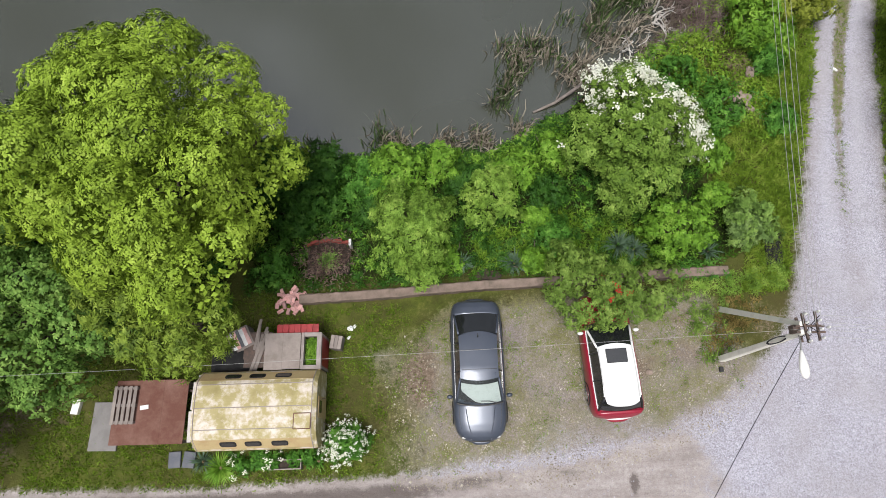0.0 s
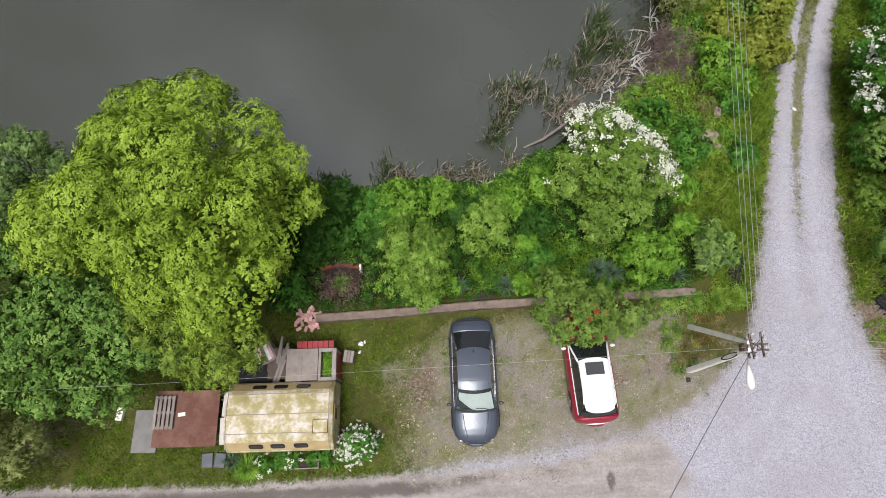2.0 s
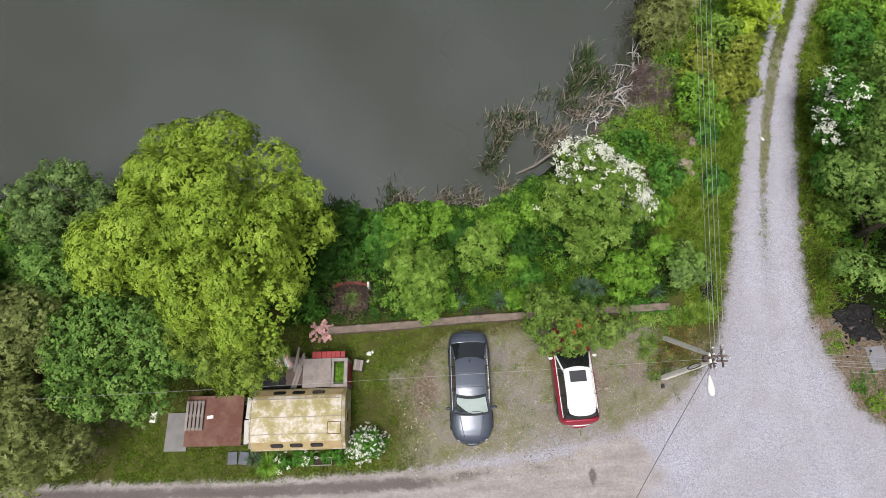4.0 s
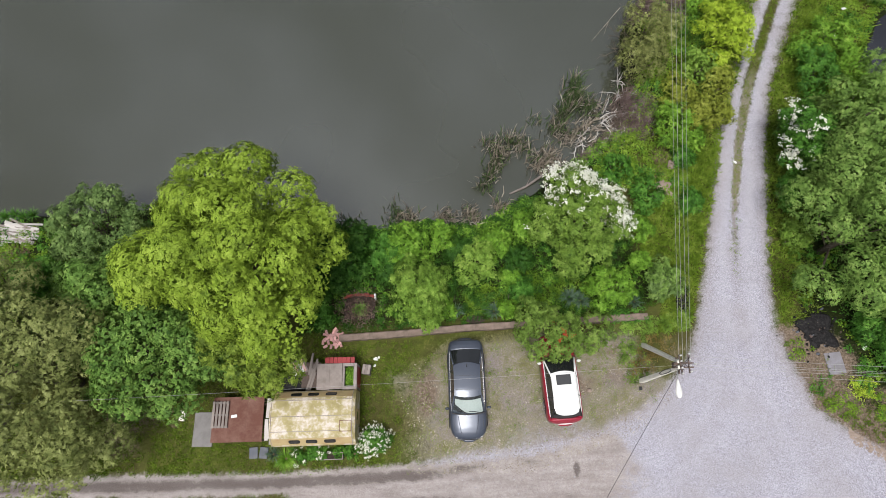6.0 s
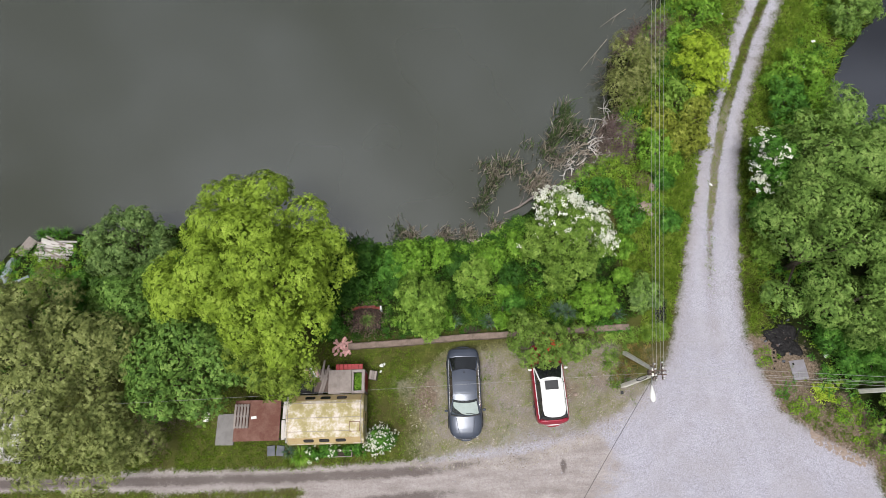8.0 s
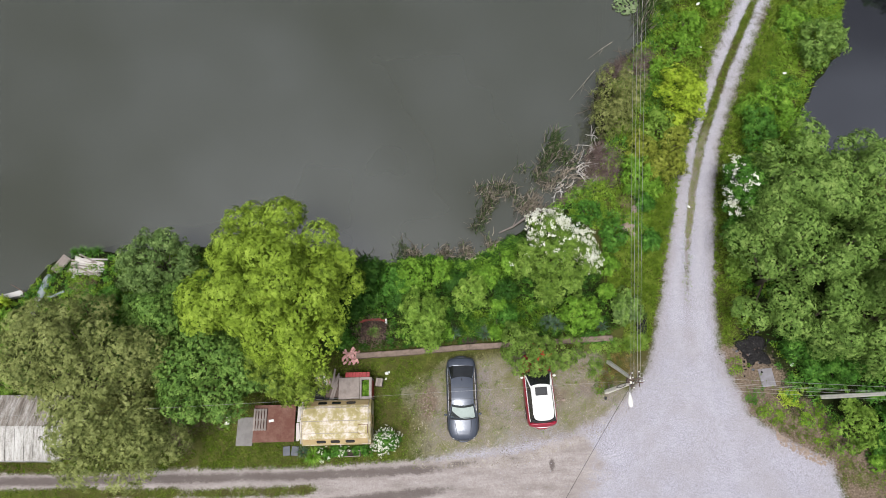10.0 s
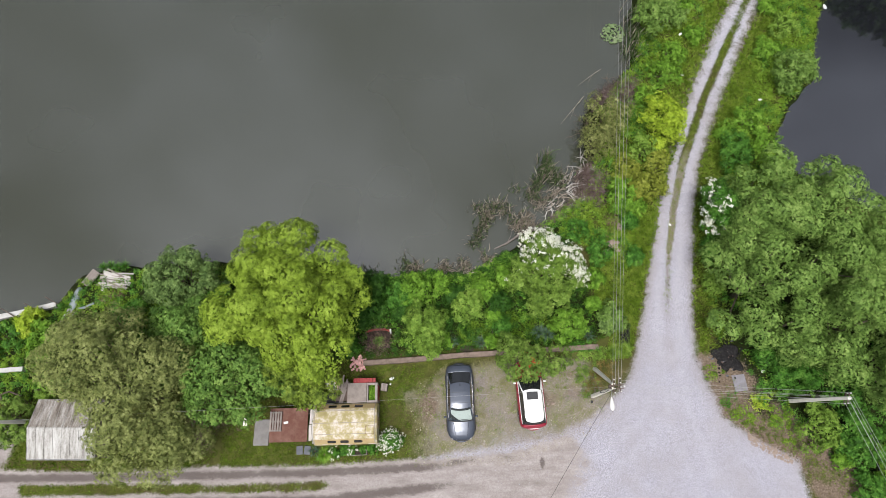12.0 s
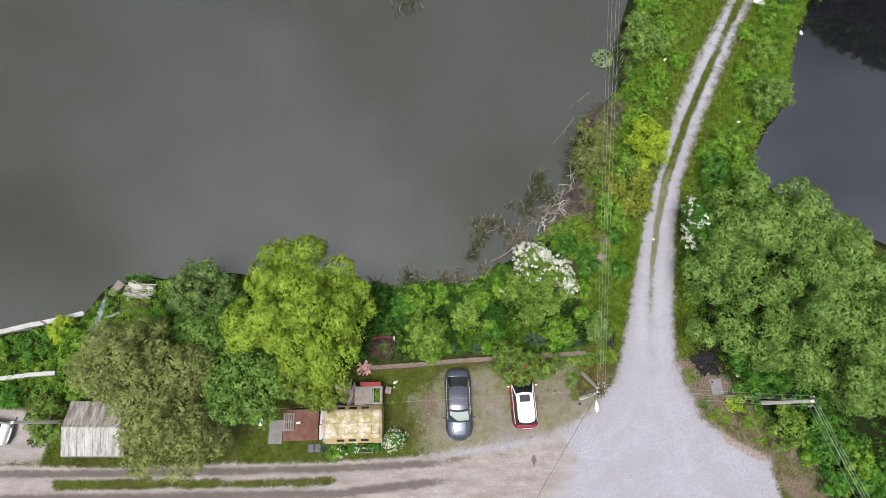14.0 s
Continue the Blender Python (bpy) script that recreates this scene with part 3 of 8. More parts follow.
def blossoms(parent, lobes, seed, per_m2, size, mat, keep=None, name="blossom", label="white blossom clusters", apart=False):
    """Petal clusters over the upper skin of lobes, given in the parent's own frame."""
    rng = np.random.default_rng(seed)
    p, nrm = lobe_points(lobes, per_m2, rng, low=0.0)
    p = p + nrm * 0.3
    if keep is not None:
        sel = keep(p, rng)
        p, nrm = p[sel], nrm[sel]
    k = 12
    c = np.repeat(p, k, 0) + rng.normal(0, size * 0.55, (len(p) * k, 3)) * np.array([1, 1, 0.5])
    v, f = leaf_mesh(c, np.repeat(nrm, k, 0) + np.array([0, 0, 0.6]), size * 0.8, size * 0.7, rng, 0.4)
    if apart:
        v, f = np.asarray(v).reshape(len(p), -1, 3), np.asarray(f)
        each = f[:len(f) // len(p)]
        return [from_arrays(name, part_verts, each, mat, parent, label) for part_verts in v]
    return from_arrays(name, v, f, mat, parent, label)


# ---- the ground and the ponds ----
SHORE_WEST = [(-300, 4), (-60, 5.5), (-34, 7.9), (-27.6, 9.5), (-26.2, 11.6), (-23, 12.2), (-15.8, 12.5), (-8.6, 12.5), (-6.6, 11.7), (-5.2, 11.1), (-3.3, 11.1), (-1.8, 11.5), (0.8, 11.3), (2.0, 11.2), (3.4, 12.1), (4.5, 12.7),
              (5.7, 13.8), (8.0, 15.2), (10.6, 17.5), (11.3, 20.6), (11.6, 24.6), (15.8, 29.3), (16.6, 35.3), (17.6, 38.5), (23, 52), (34, 90), (60, 240), (-300, 240)]
SHORE_EAST = [(34.6, 39.2), (31.8, 33.4), (30.5, 28), (28.2, 25.8), (26.0, 22), (27.4, 19.5), (36, 14.5), (60, 9), (110, 12), (110, 32), (62, 36), (52, 38.6), (45, 41.2), (39, 42.6)]
GRAVEL = [(-3.0, -1.5), (0.7, -0.7), (4.2, -0.25), (7.4, 0.3), (10.0, 1.45), (11.4, 2.5), (12.9, 4.3), (14.05, 7.9), (15.05, 11.5), (16.15, 16.2), (17.8, 20.7), (20.15, 27), (23.0, 32.8), (26.3, 38.3), (36, 56), (52, 90),
          (54.5, 90), (38.5, 56), (28.8, 38.3), (24.7, 30.4), (21.6, 24.3), (19.6, 19.6), (18.6, 15.2), (17.7, 8.8), (17.5, 5.4), (18.8, 1.35), (20.6, 0.0), (23.2, -1.4), (23.5, -3.6), (24.6, -9), (-3.0, -9)]
MEDIAN = [(15.75, 6.0), (15.95, 8.6), (16.4, 12.0), (17.35, 16.2), (18.6, 20.2), (21.1, 26.0), (24.0, 31.6), (27.3, 37.7), (37, 56)]
TURN_SOUTH = [(15.75, 6.0), (15.7, 3.6), (16.0, 0.5), (17.2, -3.0), (19.5, -7.0)]
TURN_WEST = [(15.75, 6.0), (15.2, 3.4), (13.6, 0.6), (10.6, -1.6), (6.6, -2.9)]
PARKING = [(-1.8, -1.6), (-1.9, 1.0), (-2.4, 3.0), (-0.6, 4.3), (4.4, 4.9), (9.6, 4.9), (10.6, 3.2), (12.0, 2.0), (9.6, 0.2), (4.2, -1.6)]
DIRT_ROAD = [(-80, -1.0), (-31, -1.5), (-26.5, -1.75), (-22, -1.85), (-15.7, -1.5), (-8.1, -1.5), (-3.2, -1.15), (1.0, -1.1), (4.6, -0.7), (8.6, 0.5), (10.6, -2.0), (11.0, -6.0), (-20, -6.2), (-80, -6)]
YARD = [(-45, 3.0), (-31.5, 2.6), (-28.3, 1.6), (-27.9, 0.4), (-28.6, -1.6), (-45, -1.6)]
STRIP = [(-27.4, -2.62), (-21.2, -2.5), (-14.4, -2.66), (-7.6, -2.45), (-7.2, -2.75), (-8.5, -3.05), (-15.1, -3.15), (-27, -3.25)]

BED_AREA = [(-7.5, 5.4), (-2, 5.6), (4, 6.0), (10.6, 6.4), (12.2, 7.2), (11.0, 9.4), (10.2, 13.0), (9, 14.5), (6, 13.6), (4, 12.0), (2, 11.1), (0, 11.2), (-2, 11.3), (-4.5, 10.9), (-7.5, 11.6)]
BANK_W = [(8.6, 14.4), (11.0, 13.4), (13.2, 11.5), (14.2, 14.5), (16.2, 18.5), (18.6, 23.5), (21.6, 31.0), (25.0, 38.0), (30, 46), (20, 46), (17.4, 35), (16.2, 30), (12.6, 25), (11.6, 19)]
MUD = [(5.0, 13.0), (9.0, 13.5), (12.6, 17.0), (13.8, 21.0), (14.5, 26.0), (11.4, 26.0), (10.2, 21.0), (9.2, 18.2), (7.0, 15.4)]
BANK_E = [(18.9, 12.5), (20.3, 19.3), (22.3, 24.0), (25.4, 30.2), (29.4, 38.0), (35, 46), (41, 46), (34.4, 39), (31.6, 33), (30.2, 28), (27.6, 25.4), (26, 22), (27, 18.5)]
WILLOW_FOOT = [(18.6, 5.6), (20.3, 1.4), (23.4, -0.1), (25.9, -2.6), (28.6, -7), (36, -7), (36, 12), (26, 17), (19.4, 12.5)]
GARDEN_W = [(-36, 8.0), (-34, 7.4), (-27.4, 9.0), (-26, 11.2), (-21.5, 12.0), (-14, 12.0), (-8, 12.0), (-8, 4), (-15, 3.5), (-22, 3.4), (-28.4, 2.6), (-36, 3.0)]


def inside(poly, x, y):
    """Signed distance to a polygon, positive within."""
    best = np.full(x.shape, 1e9)
    odd = np.zeros(x.shape, bool)
    for (x0, y0), (x1, y1) in zip(poly, poly[1:] + poly[:1]):
        dx, dy = x1 - x0, y1 - y0
        t = np.clip(((x - x0) * dx + (y - y0) * dy) / (dx * dx + dy * dy), 0, 1)
        best = np.minimum(best, np.hypot(x - x0 - t * dx, y - y0 - t * dy))
        if dy:
            odd ^= ((y0 > y) != (y1 > y)) & (x < x0 + (y - y0) * dx / dy)
    return np.where(odd, best, -best)


def along(line, x, y):
    """Distance to a polyline."""
    best = np.full(x.shape, 1e9)
    for (x0, y0), (x1, y1) in zip(line, line[1:]):
        dx, dy = x1 - x0, y1 - y0
        t = np.clip(((x - x0) * dx + (y - y0) * dy) / (dx * dx + dy * dy), 0, 1)
        best = np.minimum(best, np.hypot(x - x0 - t * dx, y - y0 - t * dy))
    return best


def smooth_noise(x, y, scale, seed):
    """Gentle waves for uneven ground."""
    rng = np.random.default_rng(seed)
    out = np.zeros(x.shape)
    for k in range(7):
        a, f, ph = rng.uniform(0, 6.28), scale * rng.uniform(0.6, 1.9), rng.uniform(0, 6.28)
        out += np.sin((x * math.cos(a) + y * math.sin(a)) * f + ph)
    return out / 7


def ground_height(x, y):
    wet = np.maximum(inside(SHORE_WEST, x, y), inside(SHORE_EAST, x, y)) + 0.25 * smooth_noise(x, y, 2.5, 3)
    t = np.clip((1.3 - (-wet)) / 3.6, 0, 1)
    bank = -2.2 * t * t * (3 - 2 * t)
    dry = np.clip(-wet / 2, 0, 1)
    return bank + dry * (0.05 * smooth_noise(x, y, 0.9, 5) + 0.02 * smooth_noise(x, y, 4.0, 6)) - 0.05 * dry * np.clip(inside(GRAVEL, x, y), 0, 1)


def build_ground():
    xs = np.concatenate([[-1500, -600, -250, -120, -70, -50, -42], np.arange(-36, 40.01, 0.24), [45, 52, 70, 120, 250, 600, 1500]])
    ys = np.concatenate([[-1500, -600, -200, -80, -40, -20, -12], np.arange(-8, 42.01, 0.24), [47, 55, 70, 100, 200, 600, 1500]])
    gx, gy = np.meshgrid(xs, ys)
    x, y = gx.ravel(), gy.ravel()
    verts = np.stack([x, y, ground_height(x, y)], 1)
    i = np.arange(len(verts)).reshape(gx.shape)
    faces = np.stack([i[:-1, :-1], i[:-1, 1:], i[1:, 1:], i[1:, :-1]], -1).reshape(-1, 4)
    ob = from_arrays("ground", verts, faces, GROUND)
    ob.data.polygons.foreach_set("use_smooth", [True] * len(ob.data.polygons))
    soft = lambda d, w: np.clip(0.5 + d / w, 0, 1)
    gravel = soft(inside(GRAVEL, x, y) + 0.06 * (y > 10), np.clip(1.4 + 0.05 * (y - 10), 1.4, 2.4))
    lot = soft(inside(PARKING, x, y), 2.2)
    gravel = np.maximum(gravel, lot * np.clip(0.47 - 0.085 * np.maximum(y - 0.06 * x, 0.0) + 0.45 * smooth_noise(x, y, 1.3, 9), 0.05, 0.75) * np.clip(0.36 + 0.13 * x, 0.08, 1) * (1 - 0.8 * np.exp(-np.hypot((x - 8.9) / 1.5, (y - 4.0) / 1.4) ** 2)))
    med = np.clip(1.25 - along(MEDIAN, x, y) / (0.31 + 0.09 * np.clip((y - 12) / 6, 0, 1)), 0, 1) * np.clip((y - 6.0) / 8, 0.0, 1) * np.clip(1 - 0.5 * np.exp(-((y - 34) / 2.2) ** 2), 0, 1)
    gravel = gravel * (1 - 0.85 * med)
    gravel = gravel * np.clip(1.0 - 0.010 * np.clip(y - 14, 0, 30), 0.70, 1)
    strip = soft(inside(STRIP, x, y) + 0.18 * smooth_noise(x, y, 2.2, 41), 0.7)
    dirt = np.maximum(soft(inside(DIRT_ROAD, x, y), 0.9), soft(inside(YARD, x, y), 1.2) * 0.95) * (1 - strip)
    gravel = np.maximum(gravel, 0.35 * soft(inside(YARD, x, y), 1.2)) * (1 - strip)
    rut = np.clip((3.5 - x) / 5, 0, 1) * (np.exp(-((along([(-40, -2.2), (-22, -2.15), (-8, -1.95), (0, -1.6), (5, -1.3)], x, y)) / 0.35) ** 2) + np.exp(-((along([(-40, -3.9), (-8, -3.6), (2, -2.6), (7, -1.9)], x, y)) / 0.4) ** 2))
    rut = np.maximum(rut, 1.3 * np.exp(-np.hypot((x - 6.55) / 0.16, (y - -1.41) / 0.5) ** 2))
    rut = np.maximum(rut, 0.9 * np.exp(-(along([(0.4, -1.32), (1.9, -1.24)], x, y) / 0.24) ** 2) * np.clip(0.7 + 0.9 * smooth_noise(x, y, 3.0, 83), 0, 1))
    rut = np.maximum(rut, 0.8 * np.exp(-(along([(3.1, -1.16), (4.8, -1.02)], x, y) / 0.26) ** 2) * np.clip(0.6 + 0.9 * smooth_noise(x, y, 3.0, 84), 0, 1))
    dirt = dirt * np.clip((11.6 - x + 1.6 * smooth_noise(x, y, 0.7, 31) + 0.45 * (y + 2.0)) / 4.5, 0, 1)
    dirt = np.clip(dirt * 0.86 + 0.30 * rut * soft(inside(DIRT_ROAD, x, y) + 1.0, 1.5), 0, 1)
    thin = soft(inside(PARKING, x, y) + 0.3, 2.4) * (1 - 0.45 * np.exp(-((x + 1.2) / 1.3) ** 2))
    brown = np.exp(-(np.hypot((x - 20.5) / 1.6, (y - 2.5) / 3.0) ** 2)) + np.exp(-(np.hypot((x - 24.5) / 2.6, (y + 1.2) / 1.4) ** 2)) + 0.8 * np.exp(-(np.hypot((x - 12.0) / 0.9, (y - 4.4) / 1.2) ** 2))
    litter = np.clip(brown + 0.8 * np.exp(-np.hypot((x + 15.5) / 2.6, (y - 0.6) / 1.6) ** 2), 0, 1)
    brown = 1.2 * med * np.clip((24 - y) / 6, 0, 1)
    litter = np.maximum(litter, np.clip(1.2 - along([(17.9, 5.2), (19.3, 1.3), (21.0, -0.5), (23.6, -1.9), (25.4, -4.5), (27.5, -9)], x, y) / 1.0, 0, 1))
    litter = np.maximum(litter, np.clip(1.5 - along([(18.7, 4.6), (19.9, 1.9), (22.0, 1.0), (24.0, -0.2), (26.0, -2.6)], x, y) / 1.3, 0, 0.95))
    litter = np.maximum(litter, 0.95 * np.exp(-((x + 0.8) / 0.8) ** 2) * np.exp(-((y - 2.2) / 1.7) ** 2))
    litter = np.maximum(litter, lot * np.clip(0.46 + 1.0 * smooth_noise(x, y, 1.2, 53), 0, 0.75) * np.clip((y - 0.3) / 2, 0, 1))
    litter = np.maximum(litter, 0.6 * np.exp(-np.hypot((x - 9.2) / 1.1, (y - 4.3) / 1.2) ** 2))
    litter = np.maximum(litter, 0.8 * np.exp(-np.hypot((x - 24.6) / 0.9, (y - 24.0) / 1.6) ** 2))
    litter = np.maximum(litter, 0.9 * np.exp(-np.hypot((x - 25.9) / 1.7, (y + 3.6) / 2.2) ** 2))
    litter *= np.clip(0.78 + 0.7 * smooth_noise(x, y, 1.4, 47), 0, 1)
    litter = np.maximum(litter, 0.8 * np.exp(-np.hypot((x - 23.9) / 1.9, (y + 1.1) / 1.5) ** 2))
    thin = np.clip(np.maximum(thin, brown), 0, 1)
    wet = np.maximum(inside(SHORE_WEST, x, y), inside(SHORE_EAST, x, y))
    # Planted areas take the painted gap shade, the shores their dark mud.
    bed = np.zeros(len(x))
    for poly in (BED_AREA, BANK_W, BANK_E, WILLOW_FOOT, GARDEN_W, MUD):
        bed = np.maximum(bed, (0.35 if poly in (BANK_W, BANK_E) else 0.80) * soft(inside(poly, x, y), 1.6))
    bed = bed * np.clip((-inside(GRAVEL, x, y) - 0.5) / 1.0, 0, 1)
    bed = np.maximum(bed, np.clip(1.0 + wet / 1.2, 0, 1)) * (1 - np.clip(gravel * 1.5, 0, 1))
    wheel = np.zeros(len(x))
    for line in (MEDIAN, TURN_SOUTH, TURN_WEST):
        d = along(line, x, y) + 0.10 * smooth_noise(x, y, 1.1, 61)
        wheel = np.maximum(wheel, (1.0 if line is MEDIAN else 0.45) * np.exp(-((d - 0.72) / 0.30) ** 2))
    worn = np.clip(wheel * (0.75 + 0.6 * smooth_noise(x, y, 0.8, 63)), 0, 1)
    rim = inside(GRAVEL, x, y)
    fringe = np.clip(1.0 - rim / (0.75 + 0.5 * smooth_noise(x, y, 0.9, 65)), 0, 1) + 0.45 * np.exp(-(along(MEDIAN, x, y) / 0.30) ** 2) * np.clip((14 - y) / 6, 0, 1)
    fringe = np.clip(fringe * np.clip((y + 1.0) / 1.5 + (x > 17), 0, 1), 0, 1)
    # red: gap shade and mud, green: litter, blue: wheel wear, alpha: fringe
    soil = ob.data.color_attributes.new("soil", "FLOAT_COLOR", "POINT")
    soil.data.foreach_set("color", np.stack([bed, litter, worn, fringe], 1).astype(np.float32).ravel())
    layer = ob.data.color_attributes.new("zone", "FLOAT_COLOR", "POINT")
    layer.data.foreach_set("color", np.stack([gravel, dirt, thin, np.clip(0.8 * rut * soft(inside(DIRT_ROAD, x, y) + 0.6, 1.5), 0, 1)], 1).astype(np.float32).ravel())
    return tagged(ob, "uneven ground of lawn, pale gravel and dirt road between ponds", "ground", kind="structure")


def build_water(name, x0, x1, y0, y1, mat, label):
    n = 12
    xs, ys = np.linspace(x0, x1, n), np.linspace(y0, y1, n)
    gx, gy = np.meshgrid(xs, ys)
    i = np.arange(n * n).reshape(n, n)
    v = np.stack([gx.ravel(), gy.ravel(), np.full(n * n, -0.8)], 1)
    f = np.stack([i[:-1, :-1], i[:-1, 1:], i[1:, 1:], i[1:, :-1]], -1).reshape(-1, 4)
    return tagged(from_arrays(name, v, f, mat), label, "water", kind="structure")


build_ground()
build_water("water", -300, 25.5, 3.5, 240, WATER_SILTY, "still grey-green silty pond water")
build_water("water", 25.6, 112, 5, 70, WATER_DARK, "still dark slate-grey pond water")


# ---- trees and large bushes ----
BIG = [(-9.1, 8.3, 4.2, 3.7, 3.3, 2.8), (-8.8, 8.4, 7.2, 1.3, 1.3, 1.0), (-7.2, 6.6, 6.9, 1.3, 1.25, 1.0), (-10.6, 7.6, 7.2, 1.3, 1.25, 1.0), (-8.6, 5.7, 7.2, 1.25, 1.15, 1.0),
       (-9.2, 10.1, 6.5, 1.35, 1.2, 1.0), (-11.3, 9.8, 6.0, 1.25, 1.15, 1.0), (-6.7, 9.0, 5.9, 1.2, 1.2, 1.0), (-6.1, 7.4, 5.0, 1.2, 1.4, 1.1), (-12.0, 7.0, 7.0, 1.4, 1.2, 1.0)]
BIG += [(-13.0, 7.6, 5.6, 1.3, 1.3, 1.0), (-12.4, 11.2, 4.6, 1.3, 1.2, 1.0), (-9.8, 11.5, 5.0, 1.5, 1.2, 1.1), (-7.4, 10.5, 4.8, 1.3, 1.1, 1.0), (-5.8, 9.4, 5.0, 1.0, 1.0, 0.9), (-6.5, 4.9, 6.0, 1.3, 1.2, 1.0),
       (-9.9, 5.7, 6.4, 1.2, 1.0, 0.9), (-7.0, 4.0, 5.8, 1.2, 0.9, 0.9), (-6.0, 9.0, 4.0, 1.1, 1.1, 0.9), (-10.3, 11.9, 5.1, 1.2, 0.9, 0.9), (-11.9, 12.0, 4.6, 0.9, 0.8, 0.8), (-10.9, 12.6, 4.3, 1.2, 0.8, 0.9), (-9.5, 12.5, 4.2, 1.0, 0.7, 0.8), (-5.7, 8.0, 4.9, 0.9, 1.0, 0.8)]
grow("broadleaf_tree", -9.0, 7.2, BIG, LEAF_LIME, 11, "large lime-green leafy tree spreading over the camper", "tree", trunk=0.28,
     clump=0.80, tuft=0.22, cover=0.9, dense=320, leaf=(0.115, 0.062), tri=False, jut=(0.85, 1.12), core=0.8, rise=0.15, swell=0.82, wild=0.24)
# The broadleaf tree's lower limbs, their shade put into a darker leaf colour.
LOW_LIMBS = [(-8.2, 3.6, 3.9, 1.3, 1.2, 1.0), (-7.7, 2.7, 4.7, 1.25, 1.0, 0.8), (-8.9, 4.2, 4.9, 1.1, 1.0, 0.8), (-10.0, 4.3, 4.6, 1.0, 1.0, 0.8), (-7.0, 3.4, 4.6, 0.9, 0.8, 0.7), (-8.9, 2.9, 4.2, 0.9, 0.8, 0.7)]
grow("shaded_low_limbs", -8.6, 3.9, LOW_LIMBS, LEAF_LIME_SHADED, 17, "thin lower limbs of the lime-green tree over the porch, leaves coloured darker for shade", "tree", trunk=0.09,
     tuft=0.3, cover=0.55, dense=420, leaf=(0.125, 0.065))
OLIVE = dome(-20.9, 4.9, 1.4, 3.7, 7.5, 16, 1.0, 21, 0.8, 3.4) + dome(-17.9, 0.2, 1.2, 3.0, 6.9, 12, 0.95, 22, 0.8, 2.9) + dome(-18.8, 3.0, 2.0, 2.4, 7.4, 7, 0.95, 23, 0.8, 2.2) + dome(-16.3, 0.4, 1.2, 1.6, 5.0, 6, 0.8, 24, 0.8, 1.6) + dome(-17.0, 4.6, 2.0, 1.6, 6.6, 6, 0.8, 25, 0.8, 1.7)
grow("willow_tree", -18.6, 2.9, OLIVE, LEAF_OLIVE, 12, "broad olive-green willow tree leaning over the shed", "tree", trunk=0.25,
     clump=0.70, tuft=0.2, cover=0.8, dense=250, leaf=(0.13, 0.05), jut=(0.84, 1.12), core=0.8, swell=0.8, rise=0.2, wild=0.26)
MIDT = dome(-13.6, 3.8, 0.6, 3.1, 5.8, 14, 1.0, 31, 0.8, 3.7) + dome(-16.0, 6.2, 0.6, 2.0, 5.2, 7, 0.9, 32, 0.8, 2.4) + dome(-11.3, 4.1, 0.8, 1.7, 5.5, 7, 0.8, 33, 0.8, 1.7)
grow("elder_tree", -13.6, 3.8, MIDT, LEAF_SAMBUCUS, 13, "leafy mid-green elder tree between larger trees", "tree", trunk=0.16,
     clump=0.6, tuft=0.18, cover=0.8, dense=260, leaf=(0.11, 0.08), tri=False, jut=(0.8, 1.15), core=0.8, swell=0.7, wild=0.28)
DARKT = dome(-17.6, 10.6, -0.4, 2.9, 4.4, 14, 0.9, 41, 0.75, 2.6)
grow("alder_bush", -17.6, 10.6, DARKT, LEAF_ALDER, 14, "dark green alder bush on the pond bank", "bush", trunk=0.12, stems=3,
     tuft=0.29, cover=0.66, dense=460, leaf=(0.10, 0.062))
WEST = [("bush", -17.6, 7.4, 1.7, 3.9, LEAF_SAMBUCUS), ("bush", -21.2, 7.9, 1.5, 2.0, LEAF_MID), ("bush", -27.2, 6.8, 1.4, 1.2, LEAF_FRESH), ("bush", -27.9, 1.3, 1.7, 1.9, LEAF_ROSE), ("bush", -30.2, 7.0, 1.3, 0.8, LEAF_MID),
        ("bush", -33.2, 6.5, 1.0, 0.8, LEAF_FRESH), ("bush", -28.6, 8.0, 1.0, 0.9, LEAF_YELLOW), ("bush", -31.4, 3.1, 0.8, 0.7, LEAF_MID), ("bush", -24.4, 6.4, 1.2, 2.2, LEAF_FRUIT), ("bush", -26.2, 3.6, 1.0, 1.5, LEAF_FRUIT), ("bush", -15.4, 9.2, 1.3, 2.6, LEAF_MID),
        ("bush", -12.6, 12.2, 1.4, 1.4, LEAF_DARK), ("bush", -25.2, 4.6, 1.5, 2.0, LEAF_MID)]
for k, (kind, x, y, r, h, mat) in enumerate(WEST):
    grow(kind, x, y, dome(x, y, 0.0, r, h, 8, 0.45 * r, 60 + k, 0.7), mat, 100 + k, "leafy green bush crowding the pond-side garden", "bush", trunk=0.05, stems=3,
         group="garden bushes", tuft=0.28, cover=0.68, dense=380, leaf=(0.13, 0.075))

# the willows east of the track: rounded billows packed side by side over a wood, shared out among its trees
WILLOWS = [(18.2, 12.0), (19.4, 13.4), (20.0, 17.0), (21.0, 18.3), (23.3, 18.9), (25.0, 17.9), (27.7, 16.8), (29.8, 14.5), (31.4, 13.3), (35.5, 11.5), (35.5, -0.5), (29.8, 0.6), (27.4, 1.6), (24.7, 3.4), (20.8, 5.9), (18.6, 7.4)]
WILLOW_FEET = [(21.8, 15.6), (20.6, 9.6), (25.0, 15.8), (24.4, 11.0), (22.4, 7.0), (25.6, 6.6), (28.4, 12.6), (28.8, 8.6), (28.2, 4.2), (32.0, 9.6), (32.0, 4.0)]


